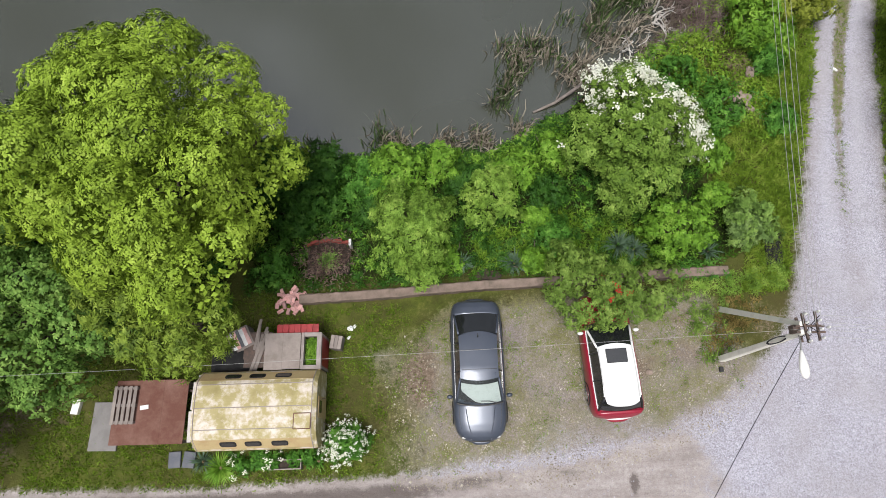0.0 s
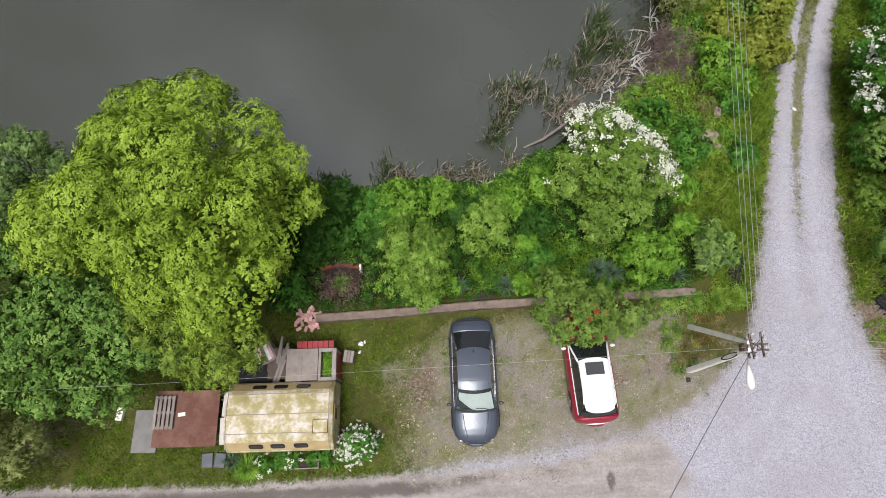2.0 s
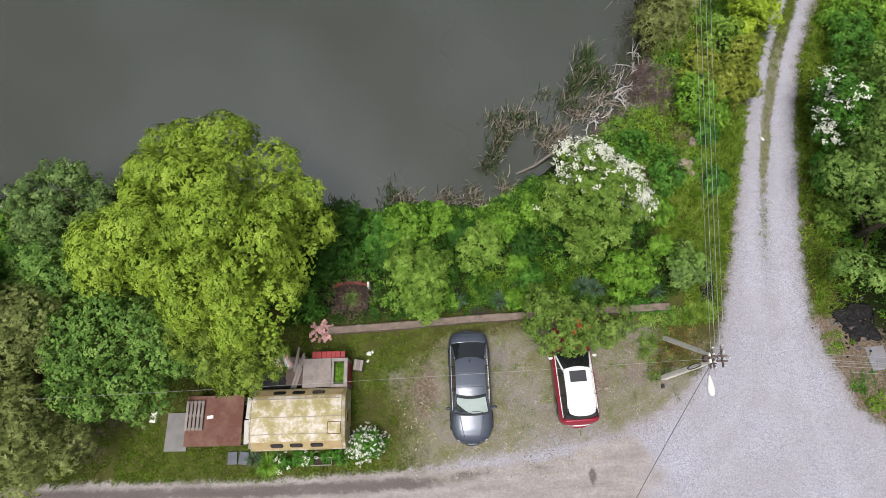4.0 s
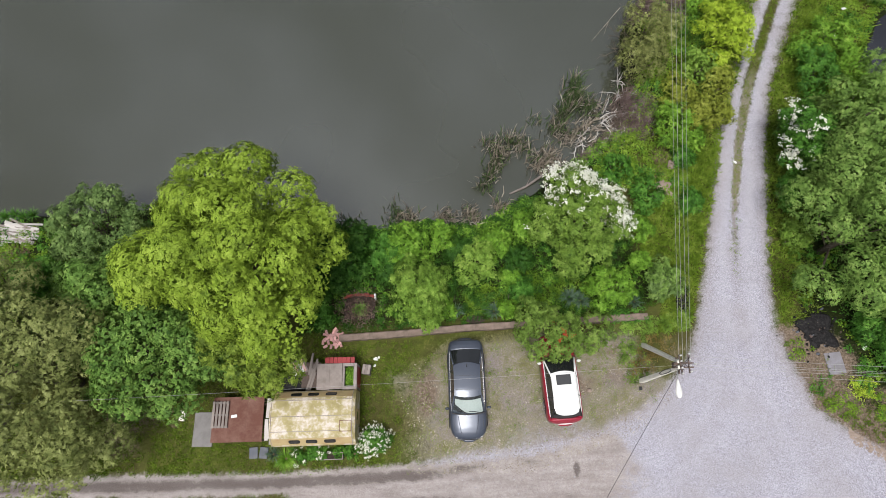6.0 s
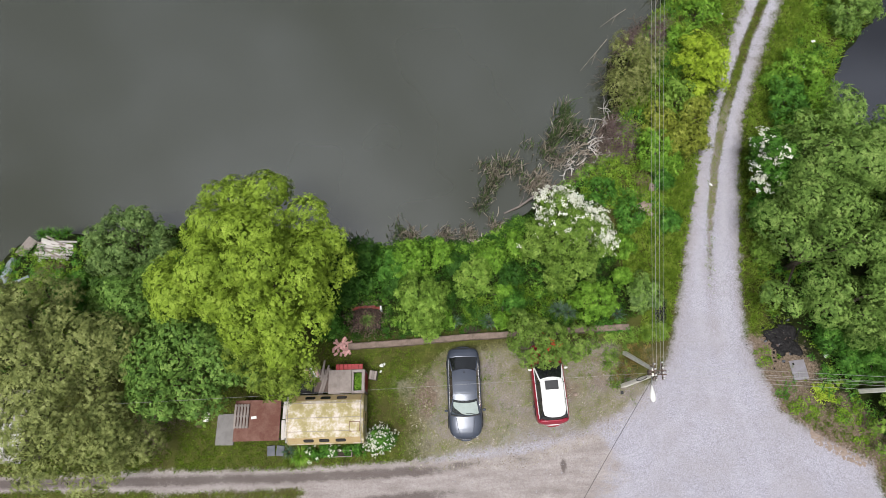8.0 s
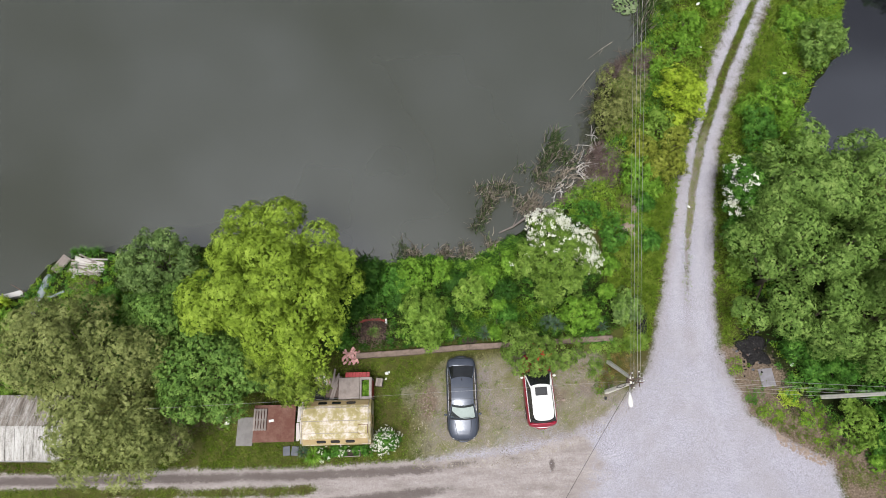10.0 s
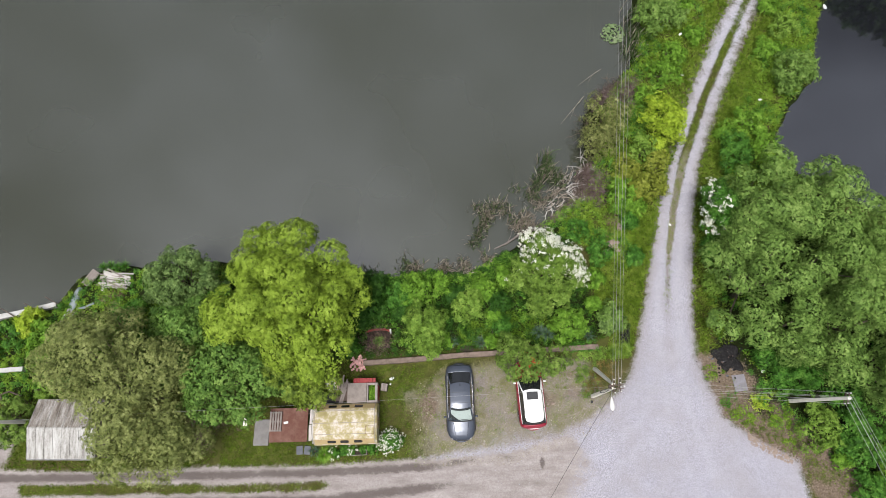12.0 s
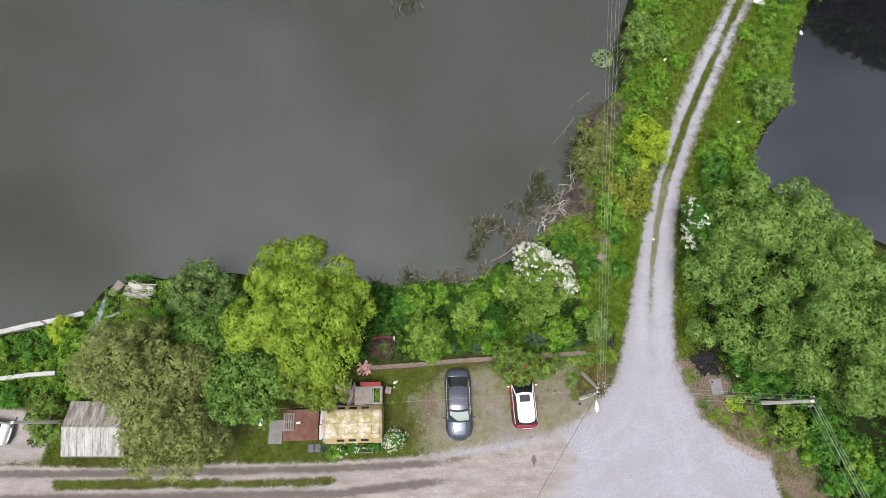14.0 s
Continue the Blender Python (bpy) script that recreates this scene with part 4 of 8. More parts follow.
def billows(poly, apart, seed, low, high, first=(), gaps=()):
    """Round lobes whose middles keep apart from one another and off the gaps within a polygon, lower towards its edge."""
    rng = np.random.default_rng(seed)
    px, py = [p[0] for p in poly], [p[1] for p in poly]
    out = list(first)
    for _ in range(6000):
        x, y = rng.uniform(min(px), max(px)), rng.uniform(min(py), max(py))
        r = rng.uniform(0.6, 1.5)
        edge = float(inside(poly, np.array([x]), np.array([y]))[0])
        if any(math.hypot(x - a, y - b) < q + r * 0.8 for a, b, q in gaps):
            continue
        if edge < r * 0.95 or any(math.hypot(x - a, y - b) < apart * (r + q) for a, b, c, q, _, _ in out):
            continue
        rise = min(1.0, (edge - 0.6) / 2.6)
        top = low + (high - low) * math.sqrt(max(rise, 0.0)) * rng.uniform(0.62, 1.0) + 0.9 * float(smooth_noise(np.array([x]), np.array([y]), 0.5, seed)[0])
        out.append((x, y, top - r, r, r, r * 1.05))
    return out


shares = {k: [] for k in range(len(WILLOW_FEET))}
WEST_BILLOWS = [(20.7, 14.6, 4.1, 1.3, 1.3, 1.4), (21.4, 16.6, 3.8, 1.2, 1.2, 1.3), (22.0, 14.4, 4.5, 1.1, 1.1, 1.2), (20.3, 12.7, 3.7, 1.0, 0.9, 1.1), (22.0, 12.9, 4.0, 0.9, 0.9, 1.0), (19.3, 11.5, 2.7, 0.8, 0.9, 0.9),
                (20.0, 9.8, 3.3, 1.0, 0.9, 1.1), (21.3, 9.4, 5.0, 1.35, 1.3, 1.3), (23.0, 7.4, 4.1, 1.3, 1.2, 1.2), (19.0, 7.0, 2.2, 0.9, 0.8, 0.9), (20.6, 7.3, 3.2, 1.1, 1.0, 1.1), (25.3, 11.4, 5.0, 1.5, 1.2, 1.3), (24.2, 16.3, 4.2, 1.2, 1.2, 1.2), (23.4, 18.0, 3.6, 1.1, 0.9, 1.1)]
for lobe in billows(WILLOWS, 0.86, 205, 3.6, 7.6, WEST_BILLOWS, [(27.85, 15.1, 0.95), (24.7, 13.1, 0.65), (26.7, 5.4, 0.8), (23.0, 10.9, 0.6), (24.4, 9.0, 0.5)]):
    shares[min(shares, key=lambda k: math.hypot(lobe[0] - WILLOW_FEET[k][0], lobe[1] - WILLOW_FEET[k][1]))].append(lobe)
for k, (x, y) in enumerate(WILLOW_FEET):
    under = [(a, b, c - 2.1, r * 0.75, r * 0.75, r) for a, b, c, r, _, _ in shares[k] if c > 3.6]
    grow("willow_tree", x, y, shares[k] + under, LEAF_WILLOW, 210 + k, "rounded green willow with billowing crown beside the gravel track", "tree", trunk=0.16,
         group="willows by the second pond", clump=0.80, bulge=(0.68, 0.98), tuft=0.2, cover=0.9, dense=280, leaf=(0.115, 0.055), jut=(0.87, 1.08), core=0.75, swell=0.88, wild=0.24)

# a hawthorn in bloom on the willows' edge
HAW = dome(19.5, 15.3, 0.3, 1.15, 4.3, 9, 0.6, 230, 0.8, 2.3)
haw = grow("hawthorn_bush", 19.5, 15.3, HAW, LEAF_MID, 231, "hawthorn bush with white blossom under the willows", "bush", trunk=0.09, tuft=0.3, cover=1.0, dense=450, leaf=(0.11, 0.06))
blossoms(haw, [(a - 19.5, b - 15.3, c, d, e, f) for a, b, c, d, e, f in HAW], 232, 14, 0.12, PETAL, lambda p, r: (p[:, 0] < -0.15) & (r.random(len(p)) < 0.7))

# the elder with white blossom by the reeds
ELDER = dome(7.15, 11.0, 0.1, 2.75, 3.5, 17, 0.8, 240, 0.75, 3.1)
elder = grow("elder_bush", 7.15, 11.0, ELDER, LEAF_ELDER, 241, "tall olive-green bush with white blossom clusters above the reeds", "bush", trunk=0.1, stems=3, tuft=0.30, cover=0.66, dense=430, leaf=(0.12, 0.066), tri=False)


def on_far_rim(p, rng):
    """Thick on the pond side and the track side, a few over the crown."""
    a = np.arctan2(p[:, 1], p[:, 0])
    far = np.hypot(p[:, 0] / 2.75, p[:, 1] / 3.1)
    rim = np.clip((far - 0.42) / 0.25, 0, 1) * np.clip((a + 0.55) / 0.4, 0, 1) * np.clip((2.75 - a) / 0.4, 0, 1)
    return rng.random(len(p)) < 0.80 * rim + 0.05 * (p[:, 1] > -0.6)


blossoms(elder, [(a - 7.15, b - 11.0, c, d, e, f) for a, b, c, d, e, f in ELDER], 244, 36, 0.12, PETAL, on_far_rim)

SMALL = dome(-1.05, 7.05, 0.4, 1.65, 3.6, 11, 0.62, 250, 0.8, 1.95)
grow("fruit_tree", -1.05, 7.3, SMALL, LEAF_FRUIT, 251, "young fresh-green fruit tree behind the low wall", "tree", trunk=0.08, tuft=0.28, cover=0.68, dense=620, leaf=(0.10, 0.054), tri=False)
ROUND = dome(8.65, 7.3, 0.2, 1.35, 2.5, 10, 0.55, 260, 0.8)
grow("bush", 8.65, 7.3, ROUND, LEAF_FRESH, 261, "bright green rounded bush behind the low wall", "bush", trunk=0.06, stems=3, tuft=0.24, cover=0.66, dense=560, leaf=(0.095, 0.068), tri=False)
ROSE = dome(5.7, 5.2, 0.25, 1.75, 2.3, 11, 0.62, 270, 0.75, 1.35) + [(7.3, 4.8, 1.2, 0.9, 0.75, 0.6), (4.5, 6.0, 1.3, 0.7, 0.8, 0.6), (4.75, 4.35, 1.25, 0.6, 0.62, 0.4), (5.0, 4.4, 1.45, 0.7, 0.6, 0.4), (5.8, 4.3, 1.6, 0.7, 0.6, 0.4), (6.5, 4.4, 1.45, 0.6, 0.6, 0.4), (7.8, 5.2, 1.0, 0.8, 0.75, 0.55), (4.3, 5.2, 1.2, 0.6, 0.7, 0.5)]
rose = grow("rose_bush", 5.8, 5.4, ROSE, LEAF_ROSE, 271, "sprawling rose bush with red blooms overhanging the car bonnet", "bush", trunk=0.06, stems=3, tuft=0.21, cover=0.66, dense=800, leaf=(0.07, 0.05), tri=False)
blossoms(rose, [(0.0, -0.45, 1.75, 0.55, 0.22, 0.25)], 272, 9, 0.1, PETAL_RED, None, "bloom", "red rose bloom", True)

BED = [(-4.9, 9.15, 1.3, 1.2, LEAF_DARK), (-3.2, 9.5, 1.2, 1.1, LEAF_MID), (-4.6, 10.5, 1.0, 0.9, LEAF_DARK), (-2.9, 8.6, 0.7, 0.8, LEAF_DARK), (-1.8, 9.9, 1.2, 1.2, LEAF_FRESH), (0.0, 10.4, 0.9, 1.2, LEAF_FRESH), (1.9, 8.9, 1.35, 1.8, LEAF_FRUIT),
       (1.0, 9.7, 0.8, 1.0, LEAF_DARK), (2.9, 10.1, 1.0, 1.3, LEAF_FRESH), (4.1, 9.15, 0.8, 1.3, LEAF_DARK), (4.4, 10.9, 0.8, 1.0, LEAF_FRESH), (3.6, 8.2, 0.6, 0.7, LEAF_FRESH), (4.3, 7.6, 0.7, 0.9, LEAF_MID), (-2.4, 9.15, 0.8, 1.0, LEAF_MID)]
BED += [(10.6, 9, 0.5, 0.8, LEAF_FRESH), (11.4, 13, 1.2, 1.0, LEAF_MID), (11.0, 11, 0.6, 0.6, LEAF_FRESH), (11.8, 8, 1.1, 1.1, LEAF_WILLOW), (10.0, 14.6, 0.9, 0.9, LEAF_MID),
       (3.4, 6.5, 0.4, 0.6, LEAF_FRESH), (-5.6, 8.2, 1.0, 1.1, LEAF_DARK), (-6.4, 6.2, 0.9, 0.8, LEAF_MID), (-6.9, 9.7, 1.3, 1.3, LEAF_DARK), (0.3, 6.6, 0.5, 0.6, LEAF_FRESH)]
for k, (x, y, r, h, mat) in enumerate(BED):
    grow("bush", x, y, dome(x, y, -0.05, r * (0.85 + 0.08 * (k % 5)), h * 1.1, 8, 0.38 * r, 300 + k, 0.75, r * (1.12 - 0.07 * (k % 4)), 0.55), mat, 330 + k, "dense leafy bush in the overgrown garden bed", "bush", trunk=0.03, stems=2,
         group="garden bed bushes", tuft=0.22, cover=0.70, dense=560, leaf=(0.09, 0.064), jut=(0.74, 1.16), swell=0.55, tri=False)

BANK = [("bush", 16.8, 22.9, 2.25, 3.0, LEAF_YELLOW, "yellow-green bush beside the gravel track"), ("bush", 15.2, 20.6, 1.3, 2.0, LEAF_MID, "dark green bush below the yellow one"), ("bush", 13.5, 16.9, 1.5, 1.9, LEAF_FRESH, "deep green bush on the pond bank"),
        ("bush", 13.9, 19.4, 1.2, 1.4, LEAF_OAK, "deep green bush on the pond bank"), ("oak_bush", 15.2, 17.6, 1.4, 2.3, LEAF_OAK, "yellowish young oak reaching over the track"), ("bush", 16.0, 19.5, 1.1, 2.1, LEAF_OAK, "yellowish bush reaching over the track"),
        ("bush", 12.5, 23.4, 2.1, 2.3, LEAF_BROWN, "half-dead brownish willow scrub at the water's edge"), ("bush", 12.0, 21.6, 1.3, 1.5, LEAF_BROWN, "half-dead brownish willow scrub at the water's edge"),
        ("bush", 17.6, 27.6, 1.5, 1.4, LEAF_MID, "green scrub on the bank of the track"), ("bush", 18.1, 33.1, 2.2, 2.2, LEAF_WILLOW, "grey-green willow scrub on the pond bank"), ("bush", 19.9, 34.6, 1.4, 1.2, LEAF_MID, "green scrub on the bank of the track"),
        ("bush", 19.0, 37.4, 1.5, 1.4, LEAF_FRESH, "green scrub on the bank of the track"), ("bush", 28.0, 27.5, 2.0, 2.4, LEAF_WILLOW, "rounded willow bush overhanging the dark pond"), ("bush", 25.6, 26.6, 1.2, 1.2, LEAF_MID, "green scrub on the bank of the track"),
        ("bush", 23.6, 23.4, 1.5, 1.3, LEAF_MID, "green scrub on the bank of the track"), ("bush", 22.2, 20.6, 1.7, 1.8, LEAF_MID, "green scrub on the bank of the track"), ("bush", 24.6, 21.4, 1.4, 1.3, LEAF_MID, "green scrub on the bank of the track"), ("bush", 28.4, 32.4, 1.4, 1.1, LEAF_MID, "green scrub on the bank of the track"),
        ("bush", 30.0, 36.4, 1.5, 1.2, LEAF_FRESH, "green scrub on the bank of the track"), ("bush", 26.6, 24.2, 0.9, 0.9, LEAF_MID, "green scrub on the bank of the track")]
BANK += [("bush", 24.35, 0.6, 1.5, 1.9, LEAF_FRUIT, "fresh green bush under the power lines"), ("bush", 26.6, 2.6, 1.7, 2.0, LEAF_MID, "dark bush below the willows"),
        ("bush", 22.9, 3.8, 1.0, 1.0, LEAF_MID, "low weeds around the pole's foot"), ("bush", 22.0, 5.2, 0.8, 0.9, LEAF_DARK, "low dark bush below the willows"), ("bush", 27.4, -0.6, 1.8, 1.6, LEAF_MID, "dark bush below the willows"), ("bush", 29.6, -3.0, 1.9, 1.6, LEAF_MID, "dark bush below the willows"),
        ("bush", 34.4, 39.8, 2.2, 2.6, LEAF_WILLOW, "willow scrub at the head of the dark pond"), ("bush", 37.6, 41.2, 2.4, 3.4, LEAF_BLUE, "blue-grey willow scrub at the head of the dark pond"), ("bush", 16.2, 25.6, 1.0, 1.1, LEAF_FRESH, "green scrub on the bank of the track"), ("bush", 18.4, 25.2, 0.9, 0.9, LEAF_MID, "green scrub on the bank of the track"), ("bush", 18.8, 29.4, 1.1, 1.2, LEAF_FRESH, "green scrub on the bank of the track"), ("bush", 17.3, 30.4, 1.1, 1.3, LEAF_MID, "green scrub on the bank of the track"), ("bush", 20.9, 31.6, 0.8, 0.8, LEAF_MID, "green scrub on the bank of the track"), ("bush", 21.6, 36.6, 1.2, 1.0, LEAF_MID, "green scrub on the bank of the track"), ("bush", 17.6, 35.4, 1.2, 1.6, LEAF_WILLOW, "green scrub on the bank of the track"), ("bush", 23.4, 38.6, 1.1, 1.0, LEAF_FRESH, "green scrub on the bank of the track")]
BANK += [("bush", 22.0, 22.4, 0.9, 0.9, LEAF_FRESH, "green scrub on the bank of the track"), ("bush", 24.6, 24.8, 0.9, 1.0, LEAF_FRESH, "green scrub on the bank of the track"), ("bush", 26.4, 30.2, 1.1, 1.0, LEAF_MID, "green scrub on the bank of the track"), ("bush", 28.9, 29.9, 1.1, 1.4, LEAF_MID, "green scrub on the bank of the track"), ("bush", 27.4, 34.4, 0.9, 0.8, LEAF_FRESH, "green scrub on the bank of the track"), ("bush", 30.4, 33.6, 1.2, 1.4, LEAF_MID, "green scrub on the bank of the track"), ("bush", 31.6, 38.4, 1.1, 1.2, LEAF_MID, "green scrub on the bank of the track"), ("bush", 25.2, 27.9, 0.8, 0.8, LEAF_FRESH, "green scrub on the bank of the track"), ("bush", 24.9, 19.4, 1.1, 1.5, LEAF_MID, "green scrub on the bank of the track"), ("bush", 13.9, 12.6, 0.6, 0.5, LEAF_MID, "green scrub on the bank of the track"), ("bush", 14.4, 16.4, 0.7, 0.8, LEAF_FRESH, "green scrub on the bank of the track"), ("bush", 13.7, 15.2, 0.6, 0.8, LEAF_MID, "green scrub on the bank of the track")]
BANK += [("bush", 27.2, -3.0, 1.1, 1.1, LEAF_MID, "low weeds at the gravel's edge"), ("bush", 25.9, -1.3, 0.55, 0.6, LEAF_FRESH, "low weeds at the gravel's edge"), ("bush", 23.6, 5.1, 1.0, 1.1, LEAF_MID, "dark bush below the willows"), ("bush", 24.2, 4.0, 1.2, 2.2, LEAF_MID, "dark bush below the willows"),
         ("bush", 26.3, -0.5, 0.9, 1.0, LEAF_MID, "dark bush below the willows"), ("bush", 26.9, 1.0, 1.2, 1.6, LEAF_MID, "dark bush below the willows"), ("bush", 22.3, 5.6, 1.1, 1.6, LEAF_MID, "dark bush below the willows"),
         ("bush", 28.8, -1.6, 1.4, 1.8, LEAF_FRESH, "fresh green bush under the power lines"), ("bush", 19.4, 13.0, 1.0, 1.4, LEAF_MID, "dark bush below the willows"), ("bush", 19.2, 10.4, 0.8, 1.1, LEAF_FRUIT, "fresh green bush below the willows")]
for k, (kind, x, y, r, h, mat, label) in enumerate(BANK):
    if y > 24 and r < 1.25 and k % 2:
        continue
    if mat is LEAF_MID and y > 19 and k % 3:
        mat = LEAF_FRUIT if k % 2 else LEAF_FRESH
    spiky = mat is LEAF_BROWN
    grow(kind, x, y, dome(x, y, 0.0, r * (0.85 + 0.08 * (k % 5)), h, 9, 0.40 * r, 400 + k, 0.75, r * (1.15 - 0.08 * (k % 5))), mat, 430 + k, label, "bush", trunk=0.05, stems=2, group="bank bushes", tuft=0.2 if spiky else 0.29, cover=0.8 if spiky else 0.64, dense=170 if spiky else 350,
         leaf=(0.22, 0.034) if spiky else (0.115, 0.065), jut=(0.7, 1.25) if spiky else (0.7, 1.14), clump=0.42 if spiky else 0.0, swell=0.6 if spiky else 0.38)

# tall trees at the head of the dark pond, mirrored in it
for k, (x, y, r, h) in enumerate([(47.3, 44.4, 3.3, 13.0), (51.2, 43.2, 3.3, 14.2), (55.6, 41.6, 4.0, 14.6), (43.6, 46.0, 3.4, 12.2), (60.5, 39.6, 4.0, 14.2), (40.2, 47.4, 3.2, 11.6)]):
    grow("tall_tree", x, y, dome(x, y, 1.5, r, h, 14, 0.36 * r, 470 + k, 0.85), LEAF_DARK, 480 + k, "tall dark tree at the head of the pond", "tree", trunk=0.2, group="trees at the pond's head",
         tuft=0.9, cover=1.0, dense=48, leaf=(0.42, 0.28))


# ---- the cars ----
def lerp_rows(rows, y):
    """Values at y from rows that begin with y, front first."""
    ys = [r[0] for r in rows]
    return [float(np.interp(-y, [-v for v in ys], [r[k] for r in rows])) for k in range(1, len(rows[0]))]


def strip_mesh(rings, close=False):
    bm = bmesh.new()
    grid = [[bm.verts.new(p) for p in ring] for ring in rings]
    for a, b in zip(grid, grid[1:]):
        for k in range(len(a) - 1):
            bm.faces.new((a[k], a[k + 1], b[k + 1], b[k]))
    if close:
        bm.faces.new(grid[0][::-1])
        bm.faces.new(grid[-1])
    return bm


def wheel(parent, x, y, r, rim_mat):
    side = 1 if x > 0 else -1
    bm = bmesh.new()
    tube(bm, [(x - 0.11, y, r), (x - 0.09, y, r), (x + 0.09, y, r), (x + 0.11, y, r)], [r * 0.92, r, r, r * 0.92], 24)
    w = part("wheel", bm, BLACK_RUBBER, parent, "black rubber tyre")
    bm = bmesh.new()
    o = x + side * 0.105
    tube(bm, [(o, y, r), (o + side * 0.02, y, r)], [r * 0.68, r * 0.62], 20)
    for k in range(5):
        a = 2 * math.pi * k / 5
        tube(bm, [(o + side * 0.03, y, r), (o + side * 0.025, y + math.cos(a) * r * 0.6, r + math.sin(a) * r * 0.6)], [0.05, 0.035], 6)
    part("rim", bm, rim_mat, w, "silver alloy rim")


def build_car(name, label, m, rows, paint, roof_paint, glass, ws, rear, roof, half_roof, wheels, rim, trim, estate_rails=False, sunroof=None, pillar_paint=None, sunshade=False):
    """rows: y, half width, sill, shoulder height, top height; front first. ws, rear, roof: (y at base, y at top) of the screens and the roof's span."""
    car = thing(name, m, label, "car")
    ys = sorted({r[0] for r in rows} | set(np.linspace(rows[0][0], rows[-1][0], 40)), reverse=True)
    rings = []
    for y in ys:
        w, sill, sh, top = lerp_rows(rows, y)
        c = top
        in_cabin = rear[0] < y < ws[0]
        if in_cabin:
            c = sh + 0.03
        rings.append([(-w * 0.96, y, sill), (-w, y, sill + 0.12), (-w * 1.0, y, (sill + sh) / 2), (-w * 0.985, y, sh - 0.10), (-w * 0.93, y, sh - 0.015), (-w * 0.80, y, sh * 0.25 + c * 0.75 + 0.005), (-w * 0.4, y, c + 0.015), (0, y, c + 0.02),
                      (w * 0.4, y, c + 0.015), (w * 0.80, y, sh * 0.25 + c * 0.75 + 0.005), (w * 0.93, y, sh - 0.015), (w * 0.985, y, sh - 0.10), (w, y, (sill + sh) / 2), (w, y, sill + 0.12), (w * 0.96, y, sill)])
    bm = strip_mesh(rings, True)
    part("body", bm, paint, car, smooth=True)

    def cabin(y):
        """Half width and height of the roof line at y."""
        _, _, sh, top = lerp_rows(rows, y)
        k = max(0.0, min(1.0, (top - sh) / (half_roof[1] - sh)))
        w = lerp_rows(rows, y)[0]
        return w * 0.93 * (1 - k) + half_roof[0] * k, top, sh

    # roof panel, bowed across
    span = np.linspace(roof[0], roof[1], 14)
    rings = []
    for y in span:
        hw, top, sh = cabin(y)
        bend = 0.10 * max(0.0, 1 - 3.2 * (roof[0] - y) / (roof[0] - roof[1])) - 0.14 * max(0.0, 1 - 5 * (y - roof[1]) / (roof[0] - roof[1]))
        rings.append([(hw * u, y - bend * u * u, top - 0.05 * abs(u) ** 2.5) for u in np.linspace(-1, 1, 11)])
    part("roof", strip_mesh(rings), roof_paint, car, smooth=True)
    # windscreen and rear window
    for nm, (y0, y1) in (("windscreen", ws), ("rear_window", rear)):
        rings = []
        for k in np.linspace(0, 1, 7):
            y = y0 + (y1 - y0) * k
            hw, top, sh = cabin(y)
            bow = 0.10 * (1 if nm == "windscreen" else -0.8)
            rings.append([((hw - 0.035) * u, y - bow * (u * u), top - 0.035 * abs(u) ** 2.5 + 0.004) for u in np.linspace(-1, 1, 9)])
        part(nm, strip_mesh(rings), SCREEN_GLASS if nm == "windscreen" and sunshade else glass, car, "clear glass" if nm == "windscreen" and sunshade else "dark tinted glass", smooth=True)
        if nm == "windscreen":
            low = [[(x * 0.985, y, z - 0.10) for x, y, z in r] for r in rings]
            part("cabin_interior", strip_mesh(low), BLACK_TRIM, car, "dark cabin interior", smooth=True)
            if sunshade:
                bm = bmesh.new()
                reach = (0.02, 0.30, 0.58, 0.86, 0.93, 0.93)
                rows_up = []
                for i, r in enumerate(rings[:6]):
                    us = np.linspace(-0.93, reach[i], 9)
                    xs = [p[0] for p in r]
                    rows_up.append([bm.verts.new((float(np.interp(u, np.linspace(-1, 1, 9), xs)), float(np.interp(u, np.linspace(-1, 1, 9), [p[1] for p in r])), float(np.interp(u, np.linspace(-1, 1, 9), [p[2] for p in r])) - 0.05)) for u in us])
                for ra, rb in zip(rows_up, rows_up[1:]):
                    for q in range(8):
                        bm.faces.new((ra[q], ra[q + 1], rb[q + 1], rb[q]))
                part("sun_shade", bm, WHITE_LITTER, car, "silvery folded sun shade behind the glass", smooth=True)
    # side windows and pillars
    ya, yb = ws[0] - 0.12, rear[0] + 0.12
    for s in (-1, 1):
        cuts = np.linspace(ya, yb, 25)
        lo, hi = [], []
        for y in cuts:
            hw, top, sh = cabin(y)
            lo.append((s * lerp_rows(rows, y)[0] * 0.875, y, sh + 0.01))
            hi.append((s * hw, y, max(sh, top - 0.05)))
        part("side_window", strip_mesh([lo, hi]), glass, car, "dark tinted glass", smooth=True)
        for f in (0.36, 0.68):
            k = int(f * 24)
            bm = bmesh.new()
            tube(bm, [Vector(lo[k]) + Vector((s * 0.004, 0, 0)), Vector(hi[k]) + Vector((s * 0.004, 0, 0))], 0.028, 6)
            part("pillar", bm, BLACK_TRIM, car)
        bm = bmesh.new()
        tube(bm, [(p[0] + s * 0.012, p[1], p[2] + 0.01) for p in lo], 0.02, 6)
        part("window_trim", bm, trim, car, "bright window trim")
        if estate_rails:
            bm = bmesh.new()
            tube(bm, [(s * (half_roof[0] - 0.03), roof[0] - 0.1, half_roof[1] - 0.02), (s * (half_roof[0] - 0.02), roof[0] - 0.25, half_roof[1] + 0.03), (s * (half_roof[0] - 0.02), roof[1] + 0.2, half_roof[1] + 0.02), (s * (half_roof[0] - 0.03), roof[1] + 0.05, half_roof[1] - 0.05)], 0.022, 8)
            part("roof_rail", bm, trim, car)
